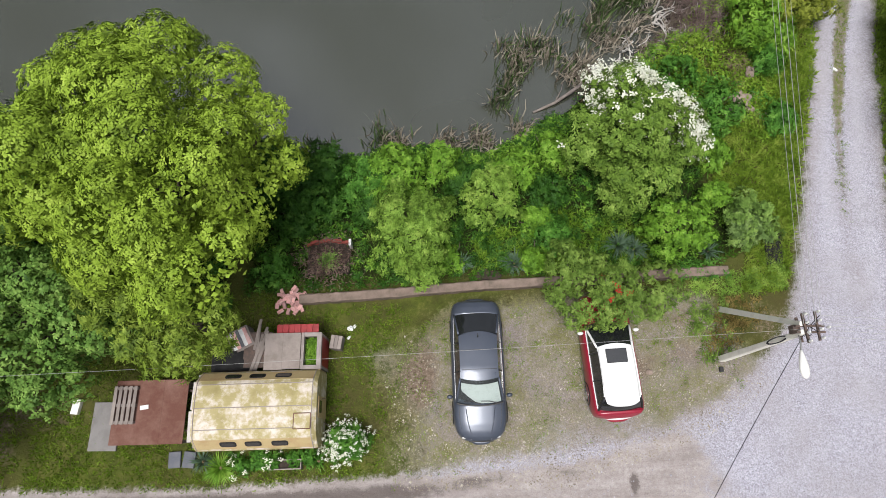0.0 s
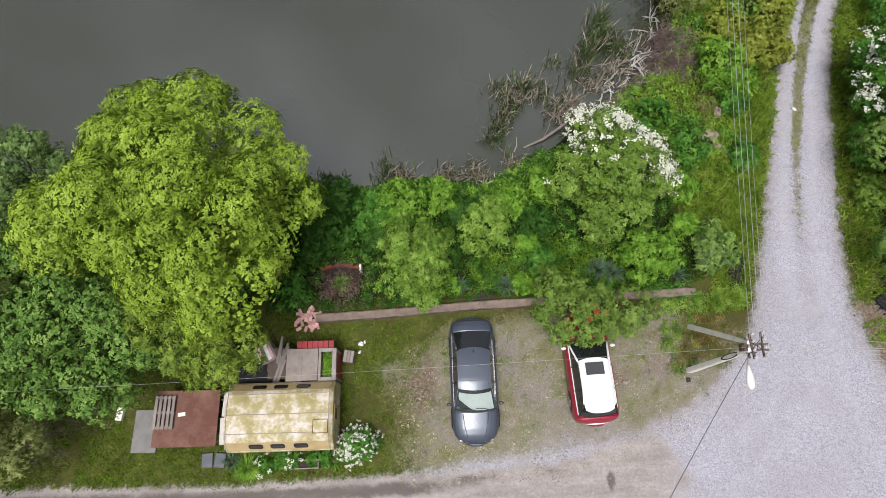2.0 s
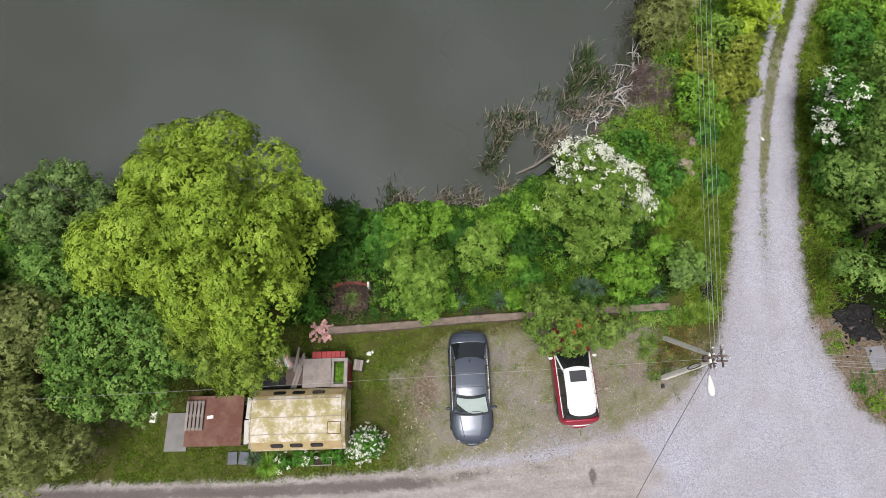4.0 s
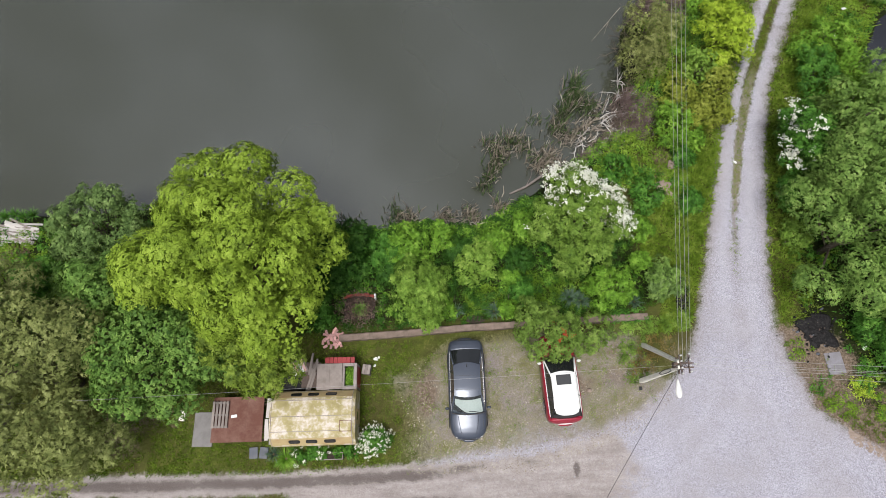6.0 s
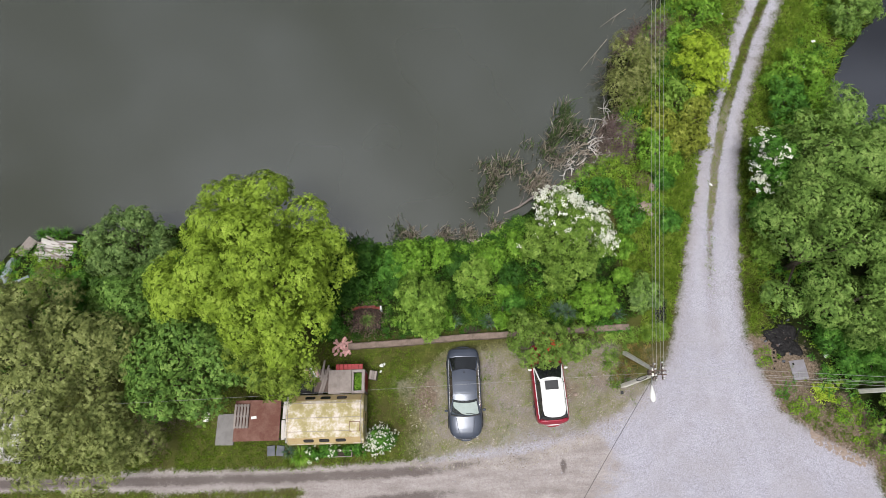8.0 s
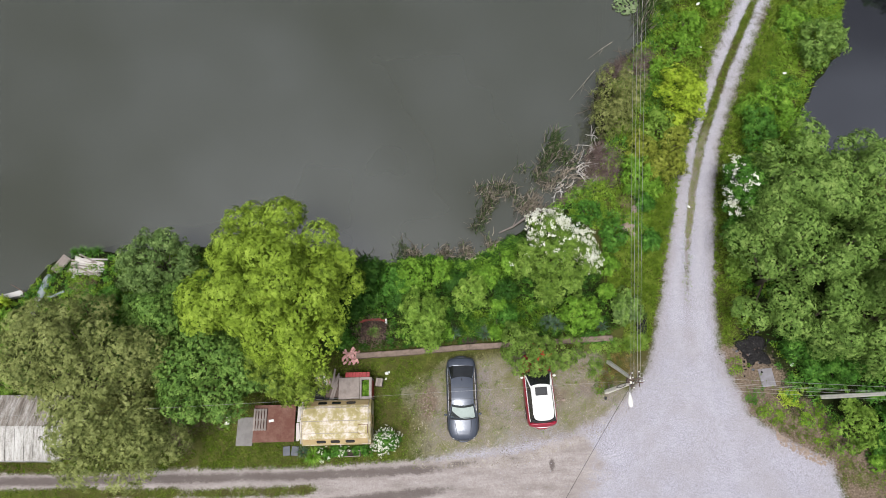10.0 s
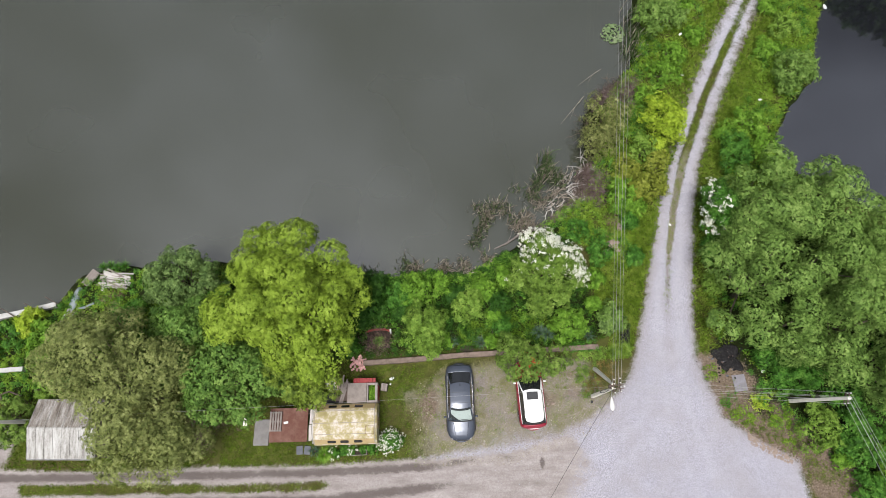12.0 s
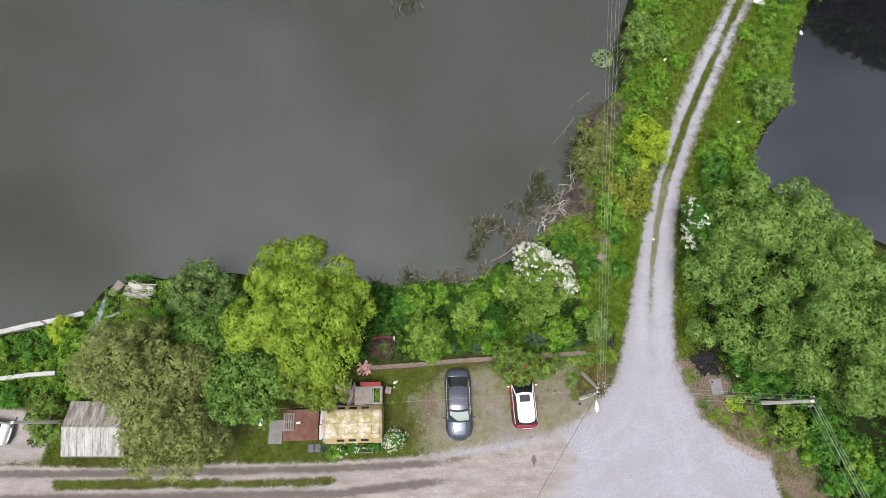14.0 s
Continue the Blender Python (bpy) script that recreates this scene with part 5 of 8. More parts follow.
        # roof pillars at both screens
        for (y0, y1), nm in ((ws, "front_pillar"), (rear, "rear_pillar")):
            pts = []
            for k in np.linspace(0, 1, 5):
                y = y0 + (y1 - y0) * k
                hw, top, sh = cabin(y)
                pts.append((s * (hw - 0.015), y - (0.095 if nm == "front_pillar" else -0.075), max(sh, top - 0.04)))
            bm = bmesh.new()
            tube(bm, pts, 0.04, 8)
            part(nm, bm, (BLACK_TRIM if nm == "rear_pillar" else pillar_paint) if pillar_paint else paint, car, smooth=True)
        # mirror
        w, sill, sh, top = lerp_rows(rows, ws[0] - 0.25)
        bm = bmesh.new()
        lumpy(bm, (s * (w + 0.10), ws[0] - 0.28, sh + 0.05), (0.11, 0.07, 0.075), 3, 0.05, 2)
        part("mirror", bm, pillar_paint or paint, car, smooth=True)
        # lamps
        w, sill, sh, top = lerp_rows(rows, rows[0][0] - 0.14)
        part("headlight", box(bmesh.new(), -0.18, 0.18, -0.09, 0.09, -0.06, 0.06, pose(s * (w - 0.22), rows[0][0] - 0.15, sh - 0.075, 18, 0, -s * 14), 0.03), LAMP_CLEAR, car, "clear headlight glass")
        w, sill, sh, top = lerp_rows(rows, rows[-1][0] + 0.1)
        part("tail_light", box(bmesh.new(), -0.15, 0.15, -0.06, 0.06, -0.07, 0.07, pose(s * (w - 0.19), rows[-1][0] + 0.15, sh - 0.17, -12, 0, s * 16), 0.025), LAMP_RED, car, "red tail light glass")
        for y in wheels[:2]:
            wheel(car, s * (lerp_rows(rows, y)[0] - 0.135), y, wheels[2], rim)
            w = lerp_rows(rows, y)[0]
            bm = bmesh.new()
            arch = [(s * (w + 0.006), y + math.cos(a) * (wheels[2] + 0.05), wheels[2] + math.sin(a) * (wheels[2] + 0.05)) for a in np.linspace(0, math.pi, 13)]
            tube(bm, arch, 0.025, 6)
            part("wheel_arch", bm, BLACK_TRIM, car)
    # bumpers, grille, number plate, wipers, panel gaps
    for y, nm in ((rows[0][0], "front_bumper"), (rows[-1][0], "rear_bumper")):
        w, sill, sh, top = lerp_rows(rows, y)
        e = 0.035 if y > 0 else -0.035
        pts = [((w - 0.02) * u, y + e - e * 5 * abs(u) ** 4, sill + 0.16) for u in np.linspace(-1, 1, 13)]
        bm = bmesh.new()
        tube(bm, pts, 0.085, 8)
        part(nm, bm, paint, car, smooth=True)
        part("number_plate", box(bmesh.new(), -0.26, 0.26, y + e * 0.9 - 0.008, y + e * 0.9 + 0.008, sill + 0.12, sill + 0.22), PAINT_WHITE, car, "white plate")
    w, sill, sh, top = lerp_rows(rows, rows[0][0])
    part("grille", box(bmesh.new(), -0.42, 0.42, rows[0][0] - 0.01, rows[0][0] + 0.03, sill + 0.28, sh - 0.06, None, 0.012), BLACK_TRIM, car, "black grille")
    hw, top, sh = cabin(ws[0])
    for x0, x1 in ((-0.62, -0.02), (-0.02, 0.56)):
        bm = bmesh.new()
        tube(bm, [(x0, ws[0] - 0.02, top + 0.02), ((x0 + x1) / 2, ws[0] - 0.09, top + 0.055), (x1, ws[0] - 0.10, top + 0.06)], 0.013, 6)
        part("wiper", bm, BLACK_TRIM, car)
    bm = bmesh.new()
    tube(bm, [(hw * u, ws[0] + 0.045 - 0.11 * u * u, top + 0.006 - 0.03 * abs(u) ** 2.5) for u in np.linspace(-0.97, 0.97, 11)], 0.03, 6)
    part("cowl", bm, BLACK_TRIM, car)
    for s in (-1, 1):
        bm = bmesh.new()
        pts = []
        for y in np.linspace(ws[0] - 0.02, rows[0][0] - 0.35, 8):
            w, sill, sh, top = lerp_rows(rows, y)
            pts.append((s * w * 0.78, y, sh * 0.25 + top * 0.75 + 0.008))
        tube(bm, pts, 0.007, 5)
        part("bonnet_gap", bm, BLACK_TRIM, car)
    if sunroof:
        y0, y1, hwid = sunroof
        top = half_roof[1]
        part("sunroof", box(bmesh.new(), -hwid, hwid, y1, y0, top - 0.035, top + 0.012, None, 0.02), glass, car, "dark glass sunroof")
    return car


SEDAN = [(2.38, 0.38, 0.28, 0.58, 0.6), (2.34, 0.549, 0.27, 0.62, 0.65), (2.24, 0.696, 0.24, 0.67, 0.72), (2.08, 0.818, 0.22, 0.72, 0.79), (1.85, 0.891, 0.21, 0.77, 0.85), (1.6, 0.923, 0.2, 0.82, 0.9), (1.21, 0.921, 0.2, 0.88, 0.98), (0.47, 0.932, 0.2, 0.92, 1.4), (0.1, 0.932, 0.2, 0.93, 1.455), (-0.6, 0.932, 0.2, 0.94, 1.46), (-1.18, 0.921, 0.2, 0.95, 1.4), (-1.89, 0.901, 0.22, 0.96, 1.06), (-2.1, 0.86, 0.26, 0.95, 1.03), (-2.26, 0.786, 0.3, 0.9, 0.97), (-2.34, 0.654, 0.34, 0.84, 0.88), (-2.38, 0.475, 0.38, 0.76, 0.78)]
sedan = build_car("sedan_car", "dark grey metallic sedan parked on thin turf and gravel", pose(1.20, 2.42, -0.03, 0, 0, 181.5) @ Matrix.Diagonal((1, 1.02, 1, 1)), SEDAN, PAINT_GREY, PAINT_GREY, CAR_GLASS, (1.21, 0.47), (-1.89, -1.18), (0.47, -1.18), (0.65, 1.46),
                  (1.42, -1.38, 0.32), CHROME, CHROME, sunshade=True)
bm = bmesh.new()
tube(bm, [(0, -0.98, 1.44), (0, -1.02, 1.50), (0, -1.10, 1.52)], [0.03, 0.02, 0.008], 6)
part("roof_aerial", bm, BLACK_TRIM, sedan)
for s in (-1, 1):
    bm = bmesh.new()
    tube(bm, [(s * 0.50, 1.30, 0.985), (s * 0.44, 1.75, 0.90), (s * 0.34, 2.15, 0.795)], [0.012, 0.016, 0.008], 6)
    part("bonnet_crease", bm, PAINT_GREY, sedan, smooth=True)
bm = bmesh.new()
tube(bm, [(0.80 * u, 2.395 - 0.34 * abs(u) ** 2.2, 0.60) for u in np.linspace(-1, 1, 15)], 0.03, 6)
part("front_lip", bm, BLACK_TRIM, sedan, "black lower lip of the bumper")
for y in (0.1, -0.55):
    bm = bmesh.new()
    tube(bm, [(x, y, 1.468 - 0.05 * abs(x / 0.65) ** 2.5) for x in np.linspace(-0.6, 0.6, 9)], 0.007, 5)
    part("roof_seam", bm, BLACK_TRIM, sedan)

SUV = [(2.15, 0.45, 0.34, 0.7, 0.72), (2.13, 0.645, 0.34, 0.72, 0.74), (2.06, 0.761, 0.28, 0.8, 0.86), (1.8, 0.849, 0.26, 0.9, 0.97), (1.4, 0.879, 0.25, 0.97, 1.05), (1.02, 0.888, 0.25, 1.0, 1.1), (0.25, 0.888, 0.25, 1.03, 1.56), (-0.2, 0.888, 0.25, 1.05, 1.63), (-1.0, 0.888, 0.25, 1.07, 1.63), (-1.62, 0.879, 0.25, 1.08, 1.58), (-1.86, 0.862, 0.28, 1.07, 1.30), (-1.98, 0.835, 0.3, 1.06, 1.12), (-2.08, 0.77, 0.32, 0.98, 1.0), (-2.14, 0.66, 0.36, 0.88, 0.9), (-2.20, 0.44, 0.4, 0.8, 0.81)]
suv = build_car("suv_car", "red compact SUV with white roof under a rose bush", pose(5.85, 2.90, -0.03, 0, 0, 3.6), SUV, PAINT_RED, PAINT_WHITE, CAR_GLASS, (1.02, 0.25), (-1.98, -1.62), (0.25, -1.64), (0.60, 1.63),
                (1.30, -1.28, 0.34), CHROME, PAINT_WHITE, True, (0.06, -0.42, 0.36), PAINT_WHITE)
bm = strip_mesh([[(w * u, y + 0.13 * abs(u) ** 3, z - 0.04 * abs(u) ** 2.5) for u in np.linspace(-1, 1, 13)] for y, w, z in ((-1.52, 0.58, 1.612), (-1.70, 0.58, 1.600), (-1.84, 0.55, 1.575), (-1.86, 0.54, 1.55), (-1.66, 0.54, 1.54))])
part("spoiler", bm, PAINT_WHITE, suv, "white roof spoiler", smooth=True)
bm = bmesh.new()
tube(bm, [(0.72 * u, -2.20 + 0.16 * abs(u) ** 2.4, 0.66) for u in np.linspace(-1, 1, 13)], 0.055, 8)
part("bumper_guard", bm, PAINT_WHITE, suv, "white lower bumper guard", smooth=True)

HATCH = [(1.95, 0.60, 0.28, 0.66, 0.68), (1.85, 0.74, 0.24, 0.74, 0.80), (1.3, 0.82, 0.22, 0.86, 0.93), (0.95, 0.83, 0.22, 0.90, 0.97), (0.35, 0.83, 0.22, 0.92, 1.36), (-0.3, 0.83, 0.22, 0.93, 1.42), (-1.1, 0.82, 0.22, 0.93, 1.38), (-1.55, 0.80, 0.24, 0.92, 1.00), (-1.9, 0.74, 0.28, 0.85, 0.90), (-1.98, 0.66, 0.36, 0.72, 0.74)]
build_car("hatchback_car", "old white hatchback parked in the gravel yard", pose(-32.75, 0.75, -0.03, 0, 0, 82), HATCH, PAINT_WHITE, PAINT_WHITE, CAR_GLASS, (0.95, 0.35), (-1.55, -1.1), (0.35, -1.1), (0.56, 1.42), (1.25, -1.2, 0.29), CHROME, BLACK_TRIM)


# ---- the camper body and its lean-tos ----
def rounded_plate(hx, hy, r, z0, z1, m):
    """A flat plate with rounded corners."""
    ring = []
    for cx, cy, a0 in ((hx - r, hy - r, 0.0), (r - hx, hy - r, 90.0), (r - hx, r - hy, 180.0), (hx - r, r - hy, 270.0)):
        for k in range(5):
            a = radians(a0 + 22.5 * k)
            ring.append((cx + r * math.cos(a), cy + r * math.sin(a)))
    bm = bmesh.new()
    low = [bm.verts.new(m @ Vector((x, y, z0))) for x, y in ring]
    top = [bm.verts.new(m @ Vector((x, y, z1))) for x, y in ring]
    bm.faces.new(low[::-1])
    bm.faces.new(top)
    for k in range(len(ring)):
        j = (k + 1) % len(ring)
        bm.faces.new((low[k], low[j], top[j], top[k]))
    return bm


def build_camper():
    """A box body with slanted upper sides that hold small windows."""
    root = thing("camper_van_body", pose(-6.15, 1.04, 0, 0, 0, 1.2), "faded yellow camper box body with flaked white roof paint", "camper")
    L, W = 2.0, 1.26
    prof = [(-W, 0.35), (-W, 1.42), (-W + 0.05, 1.52), (-W + 0.33, 1.90), (-W + 0.42, 1.96)]
    ring = prof + [(-0.4, 2.02), (0.0, 2.035), (0.4, 2.02)] + [(-y, z) for y, z in prof[::-1]]
    xs = [-L, -L + 0.04, -1.0, 0.0, 1.0, L - 0.12, L - 0.02, L]
    rings = []
    for x in xs:
        e = max(0.0, x - (L - 0.12)) / 0.12
        rings.append([(x, y * (1 - 0.03 * e), z - (0.10 * e if z > 1.6 else 0)) for y, z in ring])
    bm = strip_mesh(rings, True)
    part("body", bm, VAN_PAINT, root, smooth=False)
    # lower skirts in the darker side paint
    for s in (-1, 1):
        part("side_panel", block(-L + 0.02, L - 0.02, s * W - 0.008, s * W + 0.008, 0.36, 1.40), VAN_SIDE, root)
    for s in (-1, 1):
        slope = math.degrees(math.atan2(0.38, 0.28))
        for x in (-0.85, -0.04, 0.82):
            mm = pose(x, s * (-W + 0.19) * -1 if s > 0 else (-W + 0.19), 1.71, -s * slope, 0, 0)
            part("window_frame", rounded_plate(0.27, 0.125, 0.09, -0.012, 0.016, mm), BLACK_RUBBER, root, "black rubber window seal")
            part("window_pane", rounded_plate(0.225, 0.085, 0.06, 0.0, 0.024, mm), WINDOW_DARK, root, "dark window glass")
        run = math.hypot(0.28, 0.38) / 2
        mm = pose(0, (-W + 0.19) * -s, 1.71, -s * slope, 0, 0)
        part("slanted_panel", box(bmesh.new(), -L + 0.03, L - 0.13, -run, run, -0.002, 0.006, mm), VAN_SIDE, root)
    # roof seams
    for y in (-0.62, 0.06, 0.80):
        bm = bmesh.new()
        zz = 1.99 if abs(y) > 0.4 else 2.035
        tube(bm, [(-L + 0.05, y, zz + 0.0), (L - 0.14, y, zz)], 0.014, 6)
        part("roof_seam", bm, PALE_BOARD, root)
    for x in (-L + 0.06, L - 0.14):
        bm = bmesh.new()
        tube(bm, [(x, y, z + 0.004) for y, z in ring[1:-1]], 0.016, 6)
        part("roof_seam", bm, PALE_BOARD, root)
    # hatch on the roof
    hatch = part("roof_hatch", block(1.30, 1.84, -0.66, -0.18, 1.965, 2.055, 0.012), VAN_PAINT, root)
    for a, b in (((1.30, -0.66), (1.84, -0.66)), ((1.30, -0.18), (1.84, -0.18)), ((1.30, -0.66), (1.30, -0.18)), ((1.84, -0.66), (1.84, -0.18))):
        bm = bmesh.new()
        tube(bm, [(*a, 2.05), (*b, 2.05)], 0.016, 6)
        part("hatch_frame", bm, RUST, hatch)
    # end door with its small window
    part("end_door", block(L + 0.002, L + 0.03, -0.32, 0.38, 0.45, 1.72, 0.01), VAN_SIDE, root)
    part("door_window", block(L + 0.028, L + 0.04, -0.16, 0.24, 1.25, 1.60, 0.008), WINDOW_DARK, root, "dark window glass")
    bm = bmesh.new()
    tube(bm, [(L + 0.03, 0.32, 1.0), (L + 0.09, 0.32, 1.0), (L + 0.09, 0.32, 1.15), (L + 0.03, 0.32, 1.15)], 0.012, 6)
    part("door_handle", bm, DARK_STEEL, root)
    # bearers under the body
    for y in (-0.7, 0.7):
        part("bearer", block(-L + 0.1, L - 0.1, y - 0.09, y + 0.09, -0.05, 0.36), DARK_STEEL, root)
    # a gutter strip at the joint with the porch
    part("gutter", block(-L - 0.16, -L - 0.01, -W + 0.1, W - 0.05, 1.28, 1.36, 0.02), GALVANISED, root)
    return root


build_camper()


def build_porch():
    root = thing("porch", pose(-9.89, 0.98, 0, 0, 0, 1.0), "low porch with rusty red-brown sheet roof beside the camper", "porch")
    for k in range(3):
        part("roof_sheet", box(bmesh.new(), -1.22 + k * 0.81, -0.40 + k * 0.81, -1.05, 1.05, 1.22 + 0.004 * (k % 2), 1.25 + 0.004 * (k % 2), pose(0, 0, 0, -1.2, 0, 0), 0.006), RUST, root)
    for x in (-1.15, 1.1):
        for y in (-0.95, 0.95):
            part("post", block(x - 0.05, x + 0.05, y - 0.05, y + 0.05, -0.05, 1.21), OLD_BOARD, root)
    for y in (-0.98, 0.98):
        part("beam", block(-1.22, 1.18, y - 0.04, y + 0.04, 1.11, 1.205), OLD_BOARD, root)
    for x0, x1, y0, y1, a in ((1.26, 1.44, -0.98, 0.02, 2), (1.48, 1.64, -0.9, 0.2, -1), (1.30, 1.46, 0.06, 0.98, -2), (1.50, 1.63, 0.25, 0.95, 3)):
        part("edge_board", box(bmesh.new(), x0 - 1.45, x1 - 1.45, y0, y1, 1.08, 1.115, pose(1.45, 0, 0, 0, 0, a), 0.004), BLEACHED, root, "loose grey boards beside the roof")
    for y in (-0.6, 0.7):
        part("bracket", block(1.18, 1.66, y - 0.03, y + 0.03, 1.03, 1.078), DARK_STEEL, root)
    part("back_panel", block(-1.18, 1.15, 0.88, 0.92, -0.02, 1.12), OLD_BOARD, root)
    part("side_panel", block(-1.16, -1.12, -0.9, 0.9, -0.02, 1.12), OLD_BOARD, root)
    return root


build_porch()


def build_pallet(m, label):
    root = thing("pallet", m, label, "pallet")
    for k in range(5):
        x = -0.33 + k * 0.165
        part("slat", block(x - 0.055, x + 0.055, -0.62, 0.62, 0.10, 0.125, 0.004), OLD_BOARD, root)
    for y in (-0.55, 0.0, 0.55):
        part("bearer", block(-0.39, 0.39, y - 0.045, y + 0.045, 0.0, 0.099, 0.004), OLD_BOARD, root)
    return root


build_pallet(pose(-10.72, 1.22, 1.262, 0, 0, 0.5), "weathered grey wooden pallet on the porch roof")
tagged(part("paper_scrap", block(-0.14, 0.14, -0.07, 0.07, 0, 0.012), WHITE_LITTER, m=pose(-10.08, 1.15, 1.258, 0, 0, 8)), "white scrap lying on the rusty porch roof", "scrap")
tagged(part("concrete_slab", block(-0.5, 0.5, -0.80, 0.86, -0.1, 0.07, 0.02), OLD_CONCRETE, m=pose(-11.95, 0.55, 0, 0, 0, 0)), "grey concrete slab beside the porch", "slab")
tagged(part("concrete_block", block(-0.13, 0.13, -0.26, 0.26, -0.05, 0.2, 0.02), CONCRETE, m=pose(-13.05, 1.25, 0, 0, 0, -6)), "pale concrete block standing in the grass", "block")


def build_annex():
    """The small board-roofed annex with a planted tray and a red roof strip."""
    root = thing("annex", pose(-5.2, 3.0, 0, 0, 0, 1.0), "small board-roofed annex with open planter frame and red roof strip", "annex")
    for k in range(2):
        part("roof_board", block(-0.98 + k * 0.62, -0.363 + k * 0.62, -0.64 + 0.02 * k, 0.62, 1.30, 1.335 + 0.003 * (k % 2), 0.003), OLD_BOARD, root)
    for x in (-0.9, 0.94):
        for y in (-0.56, 0.54):
            part("post", block(x - 0.05, x + 0.05, y - 0.05, y + 0.05, -0.05, 1.30), OLD_BOARD, root)
    part("wall_panel", block(-0.92, 0.96, 0.56, 0.59, 0.0, 1.28), OLD_BOARD, root)
    part("wall_panel", block(0.955, 0.985, -0.55, 0.55, 0.0, 1.20), RED_SHEET, root, "dull red sheet wall")
    part("wall_panel", block(-0.95, -0.92, -0.55, 0.55, 0.0, 1.28), OLD_BOARD, root)
    frame_parts = [(0.28, 0.38, -0.64, 0.62), (0.82, 0.98, -0.64, 0.62), (0.38, 0.82, -0.64, -0.5), (0.38, 0.82, 0.48, 0.62)]
    for x0, x1, y0, y1 in frame_parts:
        part("planter_rim", block(x0, x1, y0, y1, 1.16, 1.36, 0.008), PALE_BOARD, root, "pale planter rim")
    soil = part("planter_floor", block(0.38, 0.82, -0.5, 0.48, 0.95, 1.0), SOIL, root)
    rng = np.random.default_rng(5)
    c = np.stack([rng.uniform(0.42, 0.78, 900), rng.uniform(-0.46, 0.44, 900), rng.uniform(1.0, 1.12, 900)], 1)
    v, f = leaf_mesh(c, np.tile([0, 0, 1.0], (900, 1)), 0.12, 0.04, rng, 0.6)
    from_arrays("planter_greens", v, f, LEAF_FRESH, root, "fresh green seedlings")
    for k in range(7):
        part("red_roof_rib", block(-0.62 + k * 0.21, -0.42 + k * 0.21, 0.64, 0.94, 1.20, 1.235 + 0.02 * (k % 2), 0.006), RED_SHEET, root, "red ribbed sheet")
    return root


build_annex()


# ---- the low garden wall ----
def build_wall():
    line = [(-5.35, 5.05), (-3.6, 5.16), (-1.8, 5.28), (0.0, 5.44), (1.7, 5.56), (4.0, 5.68), (6.3, 5.82), (8.6, 5.95), (10.75, 6.08)]
    root = thing("garden_wall", pose(0, 0, 0), "low weathered concrete garden wall along the parking area", "wall", kind="structure")
    for k, ((x0, y0), (x1, y1)) in enumerate(zip(line, line[1:])):
        d = math.hypot(x1 - x0, y1 - y0)
        n = 10
        rng = np.random.default_rng(70 + k)
        rings = []
        for i in range(n + 1):
            u = -d / 2 + d * i / n
            j = rng.normal(0, 0.009, 4)
            rings.append([(u, -0.17 + j[0], -0.2), (u, -0.165 + j[0], 0.34 + j[1]), (u, -0.12, 0.375 + j[1]), (u, 0.13, 0.37 + j[2]), (u, 0.175 + j[3], 0.33 + j[2]), (u, 0.18 + j[3], -0.2)])
        part("wall_block", strip_mesh(rings, True), WALL_CONCRETE, root, m=pose((x0 + x1) / 2, (y0 + y1) / 2, 0, 0, 0, math.degrees(math.atan2(y1 - y0, x1 - x0))))


build_wall()

# a heap of pink broken bricks at the wall's end
heap = thing("brick_heap", pose(-5.72, 5.02, 0), "heap of pale pink broken bricks at the wall's end", "bricks")
rng = random.Random(8)
for k in range(44):
    a, r = rng.uniform(0, 6.28), rng.uniform(0, 0.55)
    part("brick", block(-0.12, 0.12, -0.065, 0.065, -0.035, 0.035, 0.008), PINK_BRICK, heap, m=pose(r * math.cos(a), r * math.sin(a), 0.03 + 0.36 * max(0.05, 0.58 - r) * rng.uniform(0.7, 1.1) + 0.03, rng.uniform(-20, 20), rng.uniform(-20, 20), rng.uniform(0, 180)))


# ---- poles, lamp and wires ----
def leg(bm, a, b, w0, w1):
    """A tapered rectangular concrete leg."""
    a, b = Vector(a), Vector(b)
    d = (b - a).normalized()
    s = d.cross(Vector((0, 0, 1))).normalized() if abs(d.z) < 0.98 else Vector((1, 0, 0))
    u = s.cross(d)
    rings = [[p + s * x * w + u * y * w * 0.85 for x, y in ((-1, -1), (1, -1), (1, 1), (-1, 1))] for p, w in ((a, w0), (b, w1))]
    vs = [[bm.verts.new(p) for p in r] for r in rings]
    for k in range(4):
        bm.faces.new((vs[0][k], vs[0][(k + 1) % 4], vs[1][(k + 1) % 4], vs[1][k]))
    bm.faces.new(vs[0][::-1])
    bm.faces.new(vs[1])
    bmesh.ops.bevel(bm, geom=bm.edges[:], offset=0.02, segments=1, affect="EDGES")
    return bm


TOP = Vector((10.15, 2.95, 5.25))


def insulator(parent, p):
    bm = bmesh.new()
    tube(bm, [p, p + Vector((0, 0, 0.10))], 0.012, 6)
    part("pin", bm, DARK_STEEL, parent)
    bm = bmesh.new()
    q = p + Vector((0, 0, 0.06))
    tube(bm, [q, q + Vector((0, 0, 0.03)), q + Vector((0, 0, 0.06)), q + Vector((0, 0, 0.10)), q + Vector((0, 0, 0.13))], [0.036, 0.046, 0.03, 0.036, 0.014], 10)
    part("insulator", bm, PORCELAIN, parent, "white porcelain insulator", smooth=True)


